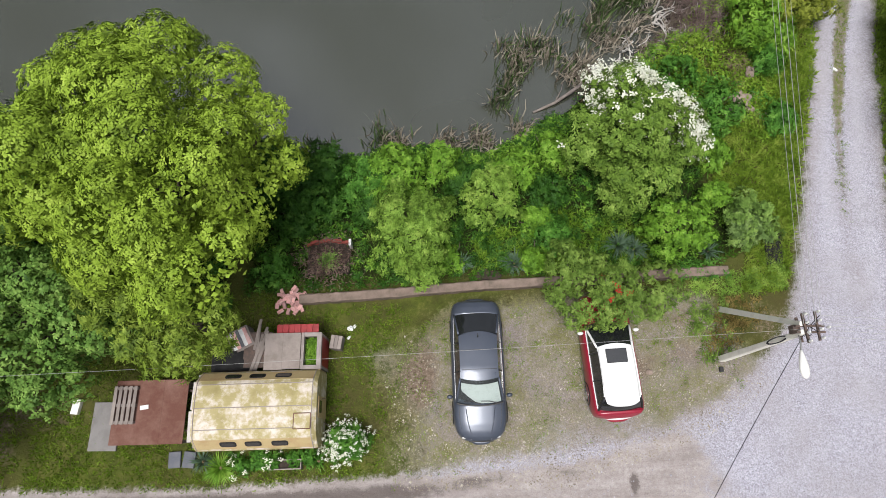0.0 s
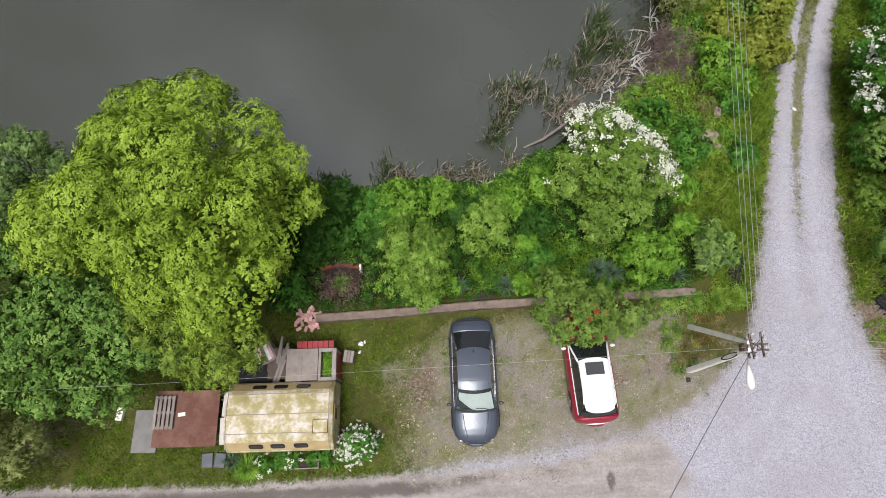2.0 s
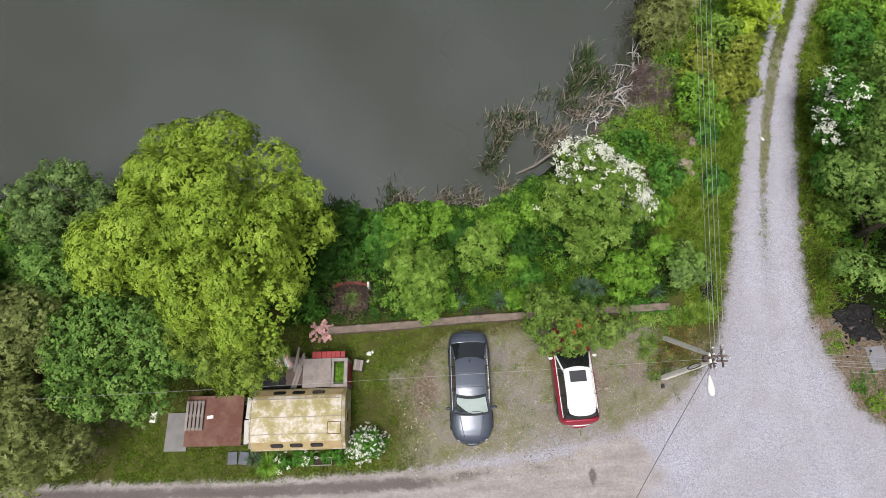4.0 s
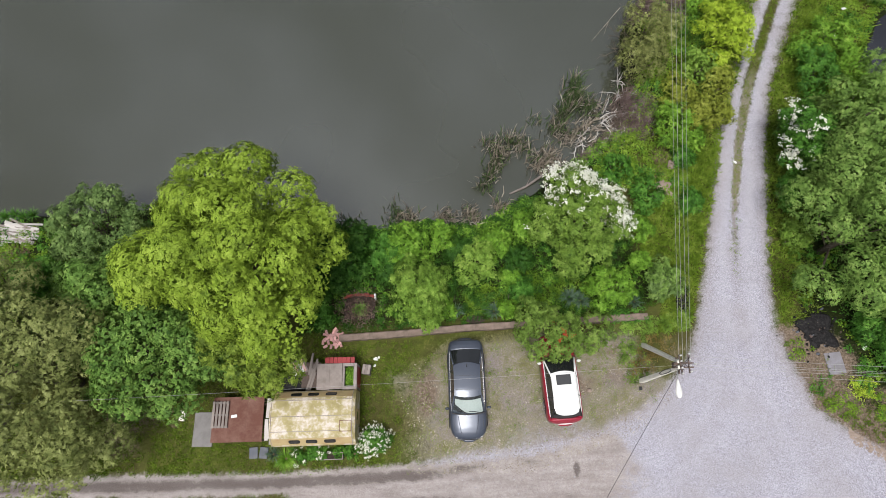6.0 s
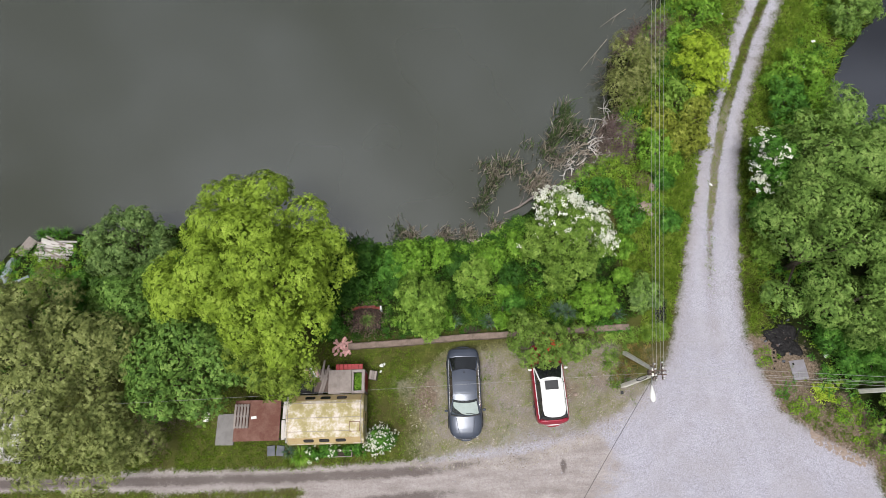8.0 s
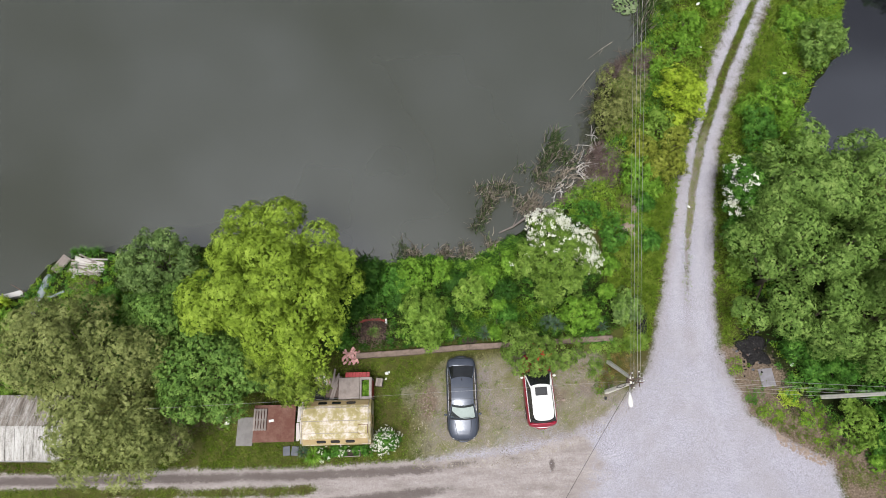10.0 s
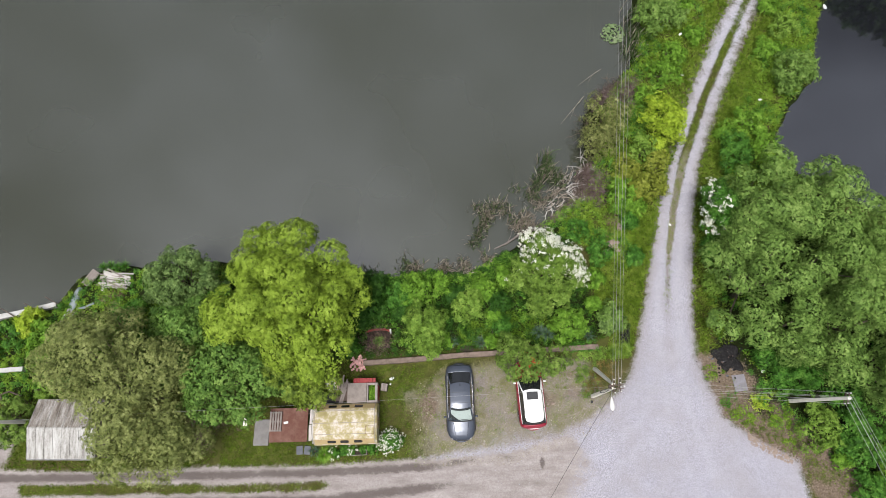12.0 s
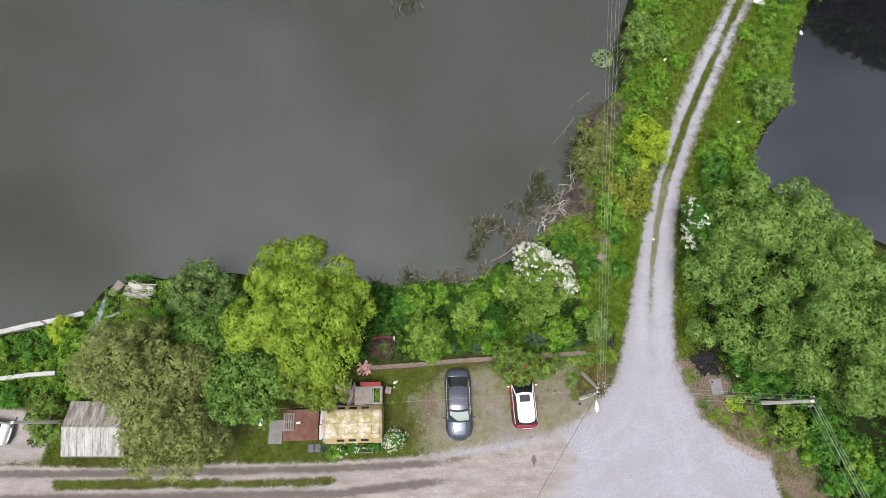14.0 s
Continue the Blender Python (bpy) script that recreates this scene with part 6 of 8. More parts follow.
def build_a_pole():
    root = thing("utility_pole", pose(10.15, 3.0, 0), "A-frame concrete utility pole with crossarms and insulators", "utility pole")
    o = Vector((10.15, 3.0, 0))
    for base, dy in (((10.45, 4.70, -0.3), 0.12), ((10.15, 2.78, -0.3), -0.10)):
        bm = bmesh.new()
        leg(bm, Vector(base) - o, TOP + Vector((0, dy, -0.05)) - o, 0.13, 0.085)
        part("leg", bm, CONCRETE, root)
    t = TOP - o
    for z, y0, y1, x in ((0.0, -0.42, 0.42, 0.02), (-0.28, -0.36, 0.36, 0.0)):
        part("crossarm", box(bmesh.new(), x - 0.035, x + 0.035, y0, y1, -0.03, 0.03, pose(*(t + Vector((0, 0, z))), 0, 0, 4), 0.006), DARK_STEEL, root)
    for z, x0, x1, y in ((-0.1, -0.2, 0.62, 0.08), (-0.1, -0.2, 0.62, -0.1)):
        part("crossarm", box(bmesh.new(), x0, x1, y - 0.03, y + 0.03, -0.03, 0.03, pose(*(t + Vector((0, 0, z)))), 0.006), DARK_STEEL, root)
    part("crossarm", box(bmesh.new(), 0.36, 0.42, -0.35, 0.48, -0.03, 0.03, pose(*(t + Vector((0, 0, -0.04)))), 0.006), DARK_STEEL, root)
    for dx, dy in ((0.02, -0.38), (0.02, -0.14), (0.02, 0.14), (0.02, 0.38), (0.39, -0.30), (0.39, -0.05), (0.39, 0.2), (0.39, 0.45), (0.6, 0.0)):
        insulator(root, t + Vector((dx, dy, 0.02)))
    for k in range(5):
        bm = bmesh.new()
        rr = random.Random(k)
        p = t + Vector((rr.uniform(-0.1, 0.5), rr.uniform(-0.3, 0.4), 0.05))
        q = t + Vector((rr.uniform(-0.1, 0.5), rr.uniform(-0.3, 0.4), 0.03))
        tube(bm, [p, (p + q) / 2 + Vector((0, 0, -0.15)), q], 0.012, 5)
        part("jumper_wire", bm, BLACK_RUBBER, root)
    part("clamp_box", box(bmesh.new(), -0.09, 0.09, -0.12, 0.12, -0.12, 0.12, pose(*(t + Vector((-0.1, 0.02, -0.35)))), 0.01), DARK_STEEL, root)
    # coil of spare cable on one leg
    bm = bmesh.new()
    c = t + Vector((-0.30, -0.18, -1.0))
    for turn in range(3):
        tube(bm, [c + Vector((0.24 * math.cos(a), 0.08 * math.sin(a) + 0.07 * math.cos(a), 0.10 * math.cos(a) + 0.03 * turn)) for a in np.linspace(0, 6.28, 20)], 0.016, 6)
    part("cable_coil", bm, BLACK_RUBBER, root, "black coiled cable")
    # street lamp on a short arm
    arm = bmesh.new()
    tube(arm, [t + Vector((-0.05, -0.1, -0.25)), t + Vector((-0.10, -0.35, -0.15)), t + Vector((-0.15, -0.62, -0.12))], 0.024, 8)
    a = part("lamp_arm", arm, GALVANISED, root)
    bm = bmesh.new()
    lumpy(bm, t + Vector((-0.15, -0.98, -0.13)), (0.15, 0.41, 0.085), 2, 0.02, 3)
    for v in bm.verts:
        k = (v.co.y - (t.y - 1.42)) / 0.84
        v.co.x = t.x - 0.15 + (v.co.x - t.x + 0.15) * (1.32 - 0.92 * min(1.0, max(0.0, k)))
    part("lamp_head", bm, PORCELAIN, a, "white street lamp head", smooth=True)
    part("ground_marker", box(bmesh.new(), -0.07, 0.07, -0.09, 0.09, -0.1, 0.10, pose(-0.10, -0.60, 0), 0.01), BLACK_TRIM, root)
    return root


build_a_pole()
P2 = Vector((23.62, 2.16, 5.7))


def build_mast(x, y, top, label, arms):
    root = thing("utility_pole", pose(x, y, 0), label, "utility pole")
    t = Vector((top.x - x, top.y - y, top.z))
    bm = bmesh.new()
    leg(bm, (0, 0, -0.3), t, 0.15, 0.10)
    part("mast", bm, CONCRETE, root)
    for dz in arms:
        part("crossarm", box(bmesh.new(), -0.04, 0.04, -0.36, 0.36, -0.03, 0.03, pose(t.x, t.y, t.z + dz, 0, 0, -25), 0.006), DARK_STEEL, root)
        for s in (-0.32, 0.32):
            insulator(root, t + Vector((0.14 * (s / 0.32), s * 0.9, dz)))
    insulator(root, t + Vector((0, 0, 0.02)))
    return root


build_mast(23.4, 2.40, P2, "grey concrete utility pole standing in scrub", (-0.12, -0.42))
build_mast(-27.0, 1.35, Vector((-26.9, 1.13, 6.0)), "grey concrete utility pole beside the yard", (-0.2,))


def wire(a, b, sag, radius, mat, label):
    a, b = Vector(a), Vector(b)
    bm = bmesh.new()
    n = 28
    tube(bm, [a.lerp(b, k / n) + Vector((0, 0, -4 * sag * (k / n) * (1 - k / n))) for k in range(n + 1)], radius, 5)
    return tagged(part("overhead_wire", bm, mat), label, "wire", "overhead wires")


WIRE = rough_paint("bright_aluminium_wire", (0.36, 0.36, 0.35), (0.25, 0.25, 0.24), 3, 0.5, 0.55, 0.3)
for dx, dy in ((0.02, -0.38), (0.02, -0.14), (0.02, 0.14), (0.02, 0.38)):
    k = (dy + 0.38) / 0.76
    wire(TOP + Vector((dx - 0.1 + 0.5 * k, 0.1, 0.12)), (15.3 + 1.05 * k, 46.5, 5.6), 0.55, 0.0065 if k < 0.3 or k > 0.9 else 0.009, WIRE, "thin grey power line running along the pond bank")
for k, (y, z) in enumerate(((0.30, 0.0), (0.10, -0.3), (-0.12, 0.0), (-0.30, -0.3), (0.0, 0.14))):
    wire(TOP + Vector((0.42, y + 0.05, 0.1)), P2 + Vector((0.14 * (y / 0.32), y, z + 0.02)), 0.25, 0.0065, WIRE, "thin grey power line between the poles")
    wire(P2 + Vector((0.14 * (y / 0.32), y, z + 0.02)), (31.0 + 1.3 * y, -17.0 + y, 5.6 + z), 0.4, 0.0065, WIRE, "thin grey power line leaving the pole")
wire(TOP + Vector((0.0, 0.0, -0.2)), (-26.9, 1.13, 5.9), 0.85, 0.0048, WIRE, "thin grey service line crossing above the parked cars")
wire((-26.9, 1.13, 5.9), (-62.0, -1.0, 5.6), 0.6, 0.006, WIRE, "thin grey service line leaving the pole")
wire(TOP + Vector((0.05, -0.1, -0.1)), (-1.5, -15.0, 4.6), 0.9, 0.010, BLACK_RUBBER, "black cable running off the pole")


# ---- undergrowth, grass and loose stones ----
def scatter(poly, n, rng, keep=None):
    """Random places within a polygon."""
    px, py = [p[0] for p in poly], [p[1] for p in poly]
    out = np.zeros((0, 2))
    while len(out) < n:
        q = np.stack([rng.uniform(min(px), max(px), 2 * n), rng.uniform(min(py), max(py), 2 * n)], 1)
        ok = inside(poly, q[:, 0], q[:, 1]) > 0
        if keep is not None:
            ok &= keep(q[:, 0], q[:, 1], rng)
        out = np.concatenate([out, q[ok]])
    return out[:n]


def undergrowth(name, poly, plants, leaves, height, spread, leaf, mat, seed, label, keep=None):
    """Weeds and low leafy plants over a patch of ground."""
    rng = np.random.default_rng(seed)
    q = scatter(poly, plants, rng, keep)
    size = rng.uniform(0.4, 1.3, (plants, 1)) * (0.75 + 0.5 * smooth_noise(q[:, 0], q[:, 1], 1.3, seed)[:, None])
    base = np.concatenate([q, ground_height(q[:, 0], q[:, 1])[:, None]], 1)
    c = np.repeat(base, leaves, 0)
    s = np.repeat(size, leaves, 0)
    off = rng.normal(0, 1, c.shape) * np.array([spread, spread, 0]) * s
    rise = height * s[:, 0] * rng.uniform(0.25, 1.0, len(c)) * np.exp(-0.35 * (off[:, 0] ** 2 + off[:, 1] ** 2) / spread ** 2)
    c = c + off
    c[:, 2] += rise
    v, f = leaf_mesh(c, unit(off + np.array([0, 0, 0.28])), leaf[0], leaf[1], rng, 0.4, unit(off + np.array([0, 0, 0.02])), True)
    return tagged(from_arrays(name, v, f, mat), label, "plants", kind="stuff")


def blades(name, poly, count, height, mat, seed, label, keep=None, lean=0.6, width=0.018, clump=8):
    """Grass: narrow upright blades in small tufts."""
    rng = np.random.default_rng(seed)
    q = np.repeat(scatter(poly, count // clump, rng, keep), clump, 0)
    q = q + rng.normal(0, 0.07, q.shape)
    n = len(q)
    base = np.concatenate([q, ground_height(q[:, 0], q[:, 1])[:, None] - 0.01], 1)
    d = unit(np.concatenate([rng.normal(0, lean, (n, 2)), np.ones((n, 1))], 1))
    s = unit(np.cross(d, rng.normal(0, 1, (n, 3))))
    h = height * rng.uniform(0.5, 1.4, (n, 1))
    w = width * rng.uniform(0.7, 1.4, (n, 1))
    bend = np.concatenate([d[:, :2], np.zeros((n, 1))], 1) * h * 0.35
    v = np.stack([base - s * w, base + s * w, base + d * h + bend + s * w * 0.2, base + d * h + bend - s * w * 0.2], 1).reshape(-1, 3)
    return tagged(from_arrays(name, v, np.arange(4 * n).reshape(n, 4), mat), label, "grass", kind="stuff")


def pebbles(name, poly, count, size, mat, seed, label, keep=None):
    rng = np.random.default_rng(seed)
    q = scatter(poly, count, rng, keep)
    z = ground_height(q[:, 0], q[:, 1])
    r = size * rng.lognormal(0, 0.4, (count, 1))
    a = rng.uniform(0, 6.28, (count, 1))
    ring = [np.concatenate([q[:, :1] + r * np.cos(a + k * 1.571) * rng.uniform(0.7, 1.2, (count, 1)), q[:, 1:] + r * np.sin(a + k * 1.571) * rng.uniform(0.7, 1.2, (count, 1)), (z - 0.01)[:, None]], 1) for k in range(4)]
    top = np.concatenate([q + rng.normal(0, 0.2, (count, 2)) * r, z[:, None] + r * rng.uniform(0.45, 0.9, (count, 1))], 1)
    v = np.stack(ring + [top], 1).reshape(-1, 3)
    i = 5 * np.arange(count)[:, None]
    f = np.concatenate([i + np.array([[k, (k + 1) % 4, 4]]) for k in range(4)])
    return tagged(from_arrays(name, v, f, mat), label, "stones", kind="stuff")


def off_road(x, y, rng):
    return (inside(GRAVEL, x, y) < 0.1) & (inside(DIRT_ROAD, x, y) < 0.05) & (inside(PARKING, x, y) < -0.2) & (inside(YARD, x, y) < 0) & (inside(SHORE_WEST, x, y) < -0.1) & (inside(SHORE_EAST, x, y) < -0.1)


def off_track(x, y, rng):
    return off_road(x, y, rng) & (inside(GRAVEL, x, y) < -1.5 - 0.7 * smooth_noise(x, y, 1.5, 29) + rng.normal(0, 0.25, len(x)))


def off_verge(x, y, rng):
    """Clear of the pale trodden verge beside the wheel tracks."""
    return off_road(x, y, rng) & (inside(GRAVEL, x, y) < -0.7 - 0.5 * smooth_noise(x, y, 0.9, 93) + rng.normal(0, 0.2, len(x)))


def weed_patch(x, y, rng):
    return off_track(x, y, rng) & (smooth_noise(x, y, 1.5, 37) + rng.normal(0, 0.12, len(x)) > -0.02)


def lawn_only(x, y, rng):
    return off_road(x, y, rng) & (rng.random(len(x)) < 0.45 + 0.55 * (smooth_noise(x, y, 1.6, 17) > -0.1))


def thin_turf(x, y, rng):
    return (inside(GRAVEL, x, y) < 0.3) & (rng.random(len(x)) < np.clip(0.12 + 0.14 * (y - 0.3 * x + 1), 0.04, 1)) & (smooth_noise(x, y, 3.0, 23) > -0.05)


# Gap shade between the bushes is put into these weeds' darker leaf colour.
undergrowth("undergrowth", BED_AREA, 800, 36, 0.45, 0.17, (0.111, 0.070), LEAF_DARK, 600, "dense green weeds between the garden bushes", lambda x, y, r: (x < 9.6) | (r.random(len(x)) < 0.4))
undergrowth("undergrowth", BED_AREA, 230, 36, 0.42, 0.15, (0.093, 0.06), LEAF_FRESH, 601, "fresh green low plants in the garden bed", lambda x, y, r: (x < 9.6) | (r.random(len(x)) < 0.35))
undergrowth("undergrowth", BED_AREA, 130, 36, 0.45, 0.17, (0.111, 0.070), LEAF_MID, 602, "dark green weeds between the garden bushes", lambda x, y, r: (y > 7.5) & (x < 9.5))
WEED = leaf_material("bank_weeds", (0.050, 0.105, 0.010), (0.155, 0.265, 0.026), (0.300, 0.430, 0.070), through_light=0.2)
LONG_GRASS = leaf_material("long_grass", (0.066, 0.120, 0.012), (0.158, 0.245, 0.028), (0.300, 0.365, 0.075), patch=0.7, through_light=0.2)
undergrowth("undergrowth", BANK_W, 460, 40, 0.65, 0.24, (0.135, 0.085), LEAF_MID, 603, "green scrub along the bank of the track", weed_patch)
undergrowth("undergrowth", BANK_W, 1250, 36, 0.6, 0.22, (0.12, 0.08), WEED, 604, "fresh green scrub along the bank of the track", off_track)
undergrowth("undergrowth", BANK_E, 520, 40, 0.65, 0.24, (0.135, 0.085), LEAF_MID, 605, "green scrub between the track and the dark pond", weed_patch)
undergrowth("undergrowth", BANK_E, 1250, 36, 0.6, 0.22, (0.12, 0.08), WEED, 606, "fresh green scrub between the track and the dark pond", off_track)
blades("grass", BANK_W, 15000, 0.34, LONG_GRASS, 628, "long bright grass on the bank of the track", off_verge, width=0.03, lean=0.8)
blades("grass", BANK_E, 14000, 0.34, LONG_GRASS, 629, "long bright grass between the track and the dark pond", off_verge, width=0.03, lean=0.8)
SHORE_STRIP = [(-7.5, 10.9), (-4.6, 10.4), (-2.0, 10.6), (0.6, 10.5), (2.4, 10.5), (4.2, 11.2), (5.8, 12.6), (4.9, 13.2), (3.2, 12.3), (1.4, 11.7), (-1.6, 11.9), (-3.6, 11.6), (-5.6, 11.8), (-7.4, 12.4)]
undergrowth("undergrowth", SHORE_STRIP, 420, 36, 0.55, 0.2, (0.12, 0.08), LEAF_FRESH, 617, "fresh green plants leaning over the pond's edge")
undergrowth("undergrowth", SHORE_STRIP, 320, 34, 0.6, 0.2, (0.13, 0.08), LEAF_DARK, 618, "dark green plants along the pond's edge")


BARE_EDGE = [(18.5, 4.6), (18.9, 3.0), (19.6, 1.3), (21.3, 0.3), (23.4, -0.7), (25.5, -3.2), (27.6, -7.0)]


def foot_weeds(x, y, rng):
    """Weeds in patches below the willows, few on the trodden earth along the gravel."""
    bare = along(BARE_EDGE, x, y) < 1.5 + 0.8 * smooth_noise(x, y, 1.1, 87)
    patch = smooth_noise(x, y, 1.4, 89) + rng.normal(0, 0.15, len(x)) > np.where(bare, 0.38, -0.25)
    return off_road(x, y, rng) & patch & (np.hypot(x - 19.65, y - 5.3) > 1.35) & (np.hypot(x - 20.2, y - 3.6) > 0.9)


undergrowth("undergrowth", WILLOW_FOOT, 620, 36, 0.5, 0.2, (0.136, 0.072), LEAF_MID, 607, "green weeds under the willows", foot_weeds)
undergrowth("undergrowth", WILLOW_FOOT, 300, 36, 0.4, 0.2, (0.115, 0.075), WEED, 619, "fresh green weeds along the willows' edge", lambda x, y, r: foot_weeds(x, y, r) & (inside(WILLOW_FOOT, x, y) < 2.6))
for k, (x, y, r, n, mat) in enumerate([(20.2, 1.5, 0.7, 26, WEED), (21.3, 2.4, 0.6, 24, LEAF_YELLOW), (22.4, 1.0, 0.65, 24, WEED), (21.8, 3.4, 0.5, 14, LEAF_MID), (18.5, 4.3, 0.6, 12, WEED), (22.9, -0.1, 0.5, 10, WEED), (19.3, 2.6, 0.6, 10, LEAF_MID)]):
    hexagon = [(x + 1.3 * r * math.cos(a), y + r * math.sin(a)) for a in (0.2, 1.2, 2.3, 3.3, 4.4, 5.4)]
    undergrowth("undergrowth", hexagon, n, 26, 0.3, 0.15, (0.10, 0.06), mat, 870 + k, "low weeds on the bare earth by the pole")
FOOT_EDGE = [(17.9, 5.0), (18.6, 2.0), (20.2, 0.5), (23.4, -1.3), (23.8, -3.4), (25.2, -8), (28.5, -8), (26.6, -3.0), (25.0, -1.4), (22.6, 1.6), (20.2, 3.4), (19.0, 5.0)]
blades("grass", FOOT_EDGE, 5200, 0.11, GRASS, 631, "sparse grass on the bare earth beside the gravel", lambda x, y, r: smooth_noise(x, y, 1.2, 97) + r.normal(0, 0.12, len(x)) > 0.05)
undergrowth("undergrowth", FOOT_EDGE, 130, 16, 0.10, 0.2, (0.10, 0.035), LEAF_DRY, 632, "dry leaves on the bare earth beside the gravel")
undergrowth("undergrowth", GARDEN_W, 800, 36, 0.55, 0.2, (0.145, 0.076), LEAF_MID, 608, "green plants in the pond-side garden", off_road)
undergrowth("undergrowth", GARDEN_W, 1350, 36, 0.5, 0.2, (0.136, 0.072), WEED, 609, "fresh green plants in the pond-side garden", off_road)
undergrowth("undergrowth", [(8.8, 5.75), (10.7, 5.95), (10.7, 6.5), (8.8, 6.3)], 34, 40, 0.85, 0.17, (0.10, 0.06), LEAF_MID, 633, "weeds growing over the wall's end")
undergrowth("undergrowth", [(9.2, 5.2), (12.9, 5.4), (13.2, 6.5), (9.6, 5.8)], 80, 52, 0.34, 0.16, (0.085, 0.030), LEAF_FRUIT, 610, "low green feathery plants along the wall's end")
undergrowth("undergrowth", [(9.5, 2.4), (10.6, 3.2), (12.2, 4.6), (11.8, 5.2), (10.4, 5.0), (9.6, 3.6)], 70, 32, 0.25, 0.14, (0.076, 0.043), LEAF_RUST, 611, "brownish low weeds around the pole's legs")

GRASS_DEEP = leaf_material("deep_grass", (0.018, 0.055, 0.007), (0.055, 0.140, 0.013), (0.13, 0.245, 0.03), through_light=0.15)
undergrowth("undergrowth", [(9.2, 2.6), (10.4, 2.6), (11.6, 4.4), (11.2, 5.3), (9.2, 5.3)], 60, 30, 0.3, 0.12, (0.085, 0.047), LEAF_ROSE, 612, "fresh weeds around the pole's legs", lambda x, y, r: (smooth_noise(x, y, 3.0, 71) + r.normal(0, 0.2, len(x)) > 0.0) & (np.hypot(x - 9.9, y - 3.9) < 0.9 + 0.6 * r.random(len(x))))
LAWN_SW = [(-14.5, -1.6), (-8, -1.6), (-3, -1.2), (-1.0, -0.6), (-1.4, 4.9), (-5.2, 4.8), (-7, 5.5), (-14.5, 2.0)]
blades("grass", LAWN_SW, 30000, 0.10, GRASS, 620, "short green lawn around the camper", lawn_only)
blades("grass", BED_AREA, 16000, 0.2, GRASS_DEEP, 619, "deep green grass among the garden bushes", lambda x, y, r: inside(SHORE_WEST, x, y) < -0.6)
blades("grass", [(1.2, 6.2), (8.0, 6.6), (8.0, 8.0), (4.5, 8.6), (1.2, 7.6)], 5000, 0.2, WEED, 618, "bright grass between the yuccas behind the low wall", None, width=0.025)
blades("grass", PARKING, 9000, 0.06, GRASS, 621, "thin turf between the parked cars", thin_turf)
blades("grass", STRIP, 3500, 0.07, GRASS, 622, "grass strip between the wheel ruts")
blades("grass", [(11.2, 5.2), (13.0, 5.4), (13.7, 8.0), (14.6, 11.5), (16.0, 16.0), (13.6, 16), (10.8, 12.5), (10.8, 10.0), (12.0, 7.5)], 24000, 0.18, LONG_GRASS, 623, "green grass verge beside the gravel track", off_road, width=0.026)
blades("grass", BANK_W, 14000, 0.22, GRASS, 624, "tall grass on the bank of the track", off_road)
blades("grass", [(17.8, 5.6), (18.7, 15), (19.8, 19.6), (21.7, 24.2), (24.8, 30.4), (29, 38.5), (31, 38.5), (27, 30), (23.5, 23.5), (21, 18), (20.0, 8), (20, 5.5)], 14000, 0.2, LONG_GRASS, 625, "grass verge between track and willows", off_road)
blades("grass", [(-30, -1.5), (-22, -1.8), (-15, -1.6), (-14.4, 1.5), (-20, 0.5), (-28, 0.5)], 9000, 0.14, GRASS, 626, "grass before the shed and under the willow", off_road)


def on_median(x, y, rng):
    return (along(MEDIAN, x, y) < 0.24) & (rng.random(len(x)) < np.clip(0.15 + (y - 8) / 18, 0, 1))


blades("grass", [(15, 8), (17, 8), (20, 19), (29, 38), (38, 56), (36, 56), (26, 38), (17, 20)], 16000, 0.07, GRASS, 627, "grass strip between the wheel tracks", on_median, width=0.014)
GRAVEL_GREY = leaf_material("loose_gravel", (0.12, 0.115, 0.13), (0.28, 0.27, 0.30), (0.47, 0.46, 0.50), through_light=0.0, gloss=0.85)
DUSTY_GRAVEL = leaf_material("dusty_gravel", (0.065, 0.055, 0.036), (0.225, 0.198, 0.150), (0.52, 0.49, 0.43), through_light=0.0, gloss=0.85)
pebbles("gravel", [(-2, -2.5), (9, 0.2), (11, 2), (13.4, 5.5), (14.6, 10.5), (18, 10.5), (17.6, 5), (19, 1), (24, -3.5)], 7000, 0.017, GRAVEL_GREY, 640, "loose pale gravel on the open yard")
pebbles("gravel", PARKING, 17000, 0.020, DUSTY_GRAVEL, 641, "loose stones on the parking ground", lambda x, y, r: r.random(len(x)) < np.clip(0.9 - 0.15 * y, 0.15, 1))
pebbles("gravel", [(20.0, 0.6), (21.2, -0.4), (23.0, -1.2), (22.8, -1.7), (20.4, -0.4)], 160, 0.075, STONE, 642, "pale rubble along the gravel's edge")


# ---- the camper's garden ----
WB = dome(-3.42, -0.02, 0.05, 0.78, 1.05, 9, 0.36, 650, 0.75, 0.66)
wb = grow("flowering_bush", -3.42, -0.02, WB, LEAF_MID, 651, "low bush covered in small white flowers beside the camper", "bush", trunk=0.03, stems=3, tuft=0.17, cover=1.3, dense=900, leaf=(0.08, 0.045))
blossoms(wb, [(a + 3.42, b + 0.02, c, d, e, f) for a, b, c, d, e, f in WB], 652, 85, 0.048, PETAL, lambda p, r: r.random(len(p)) < 0.85)


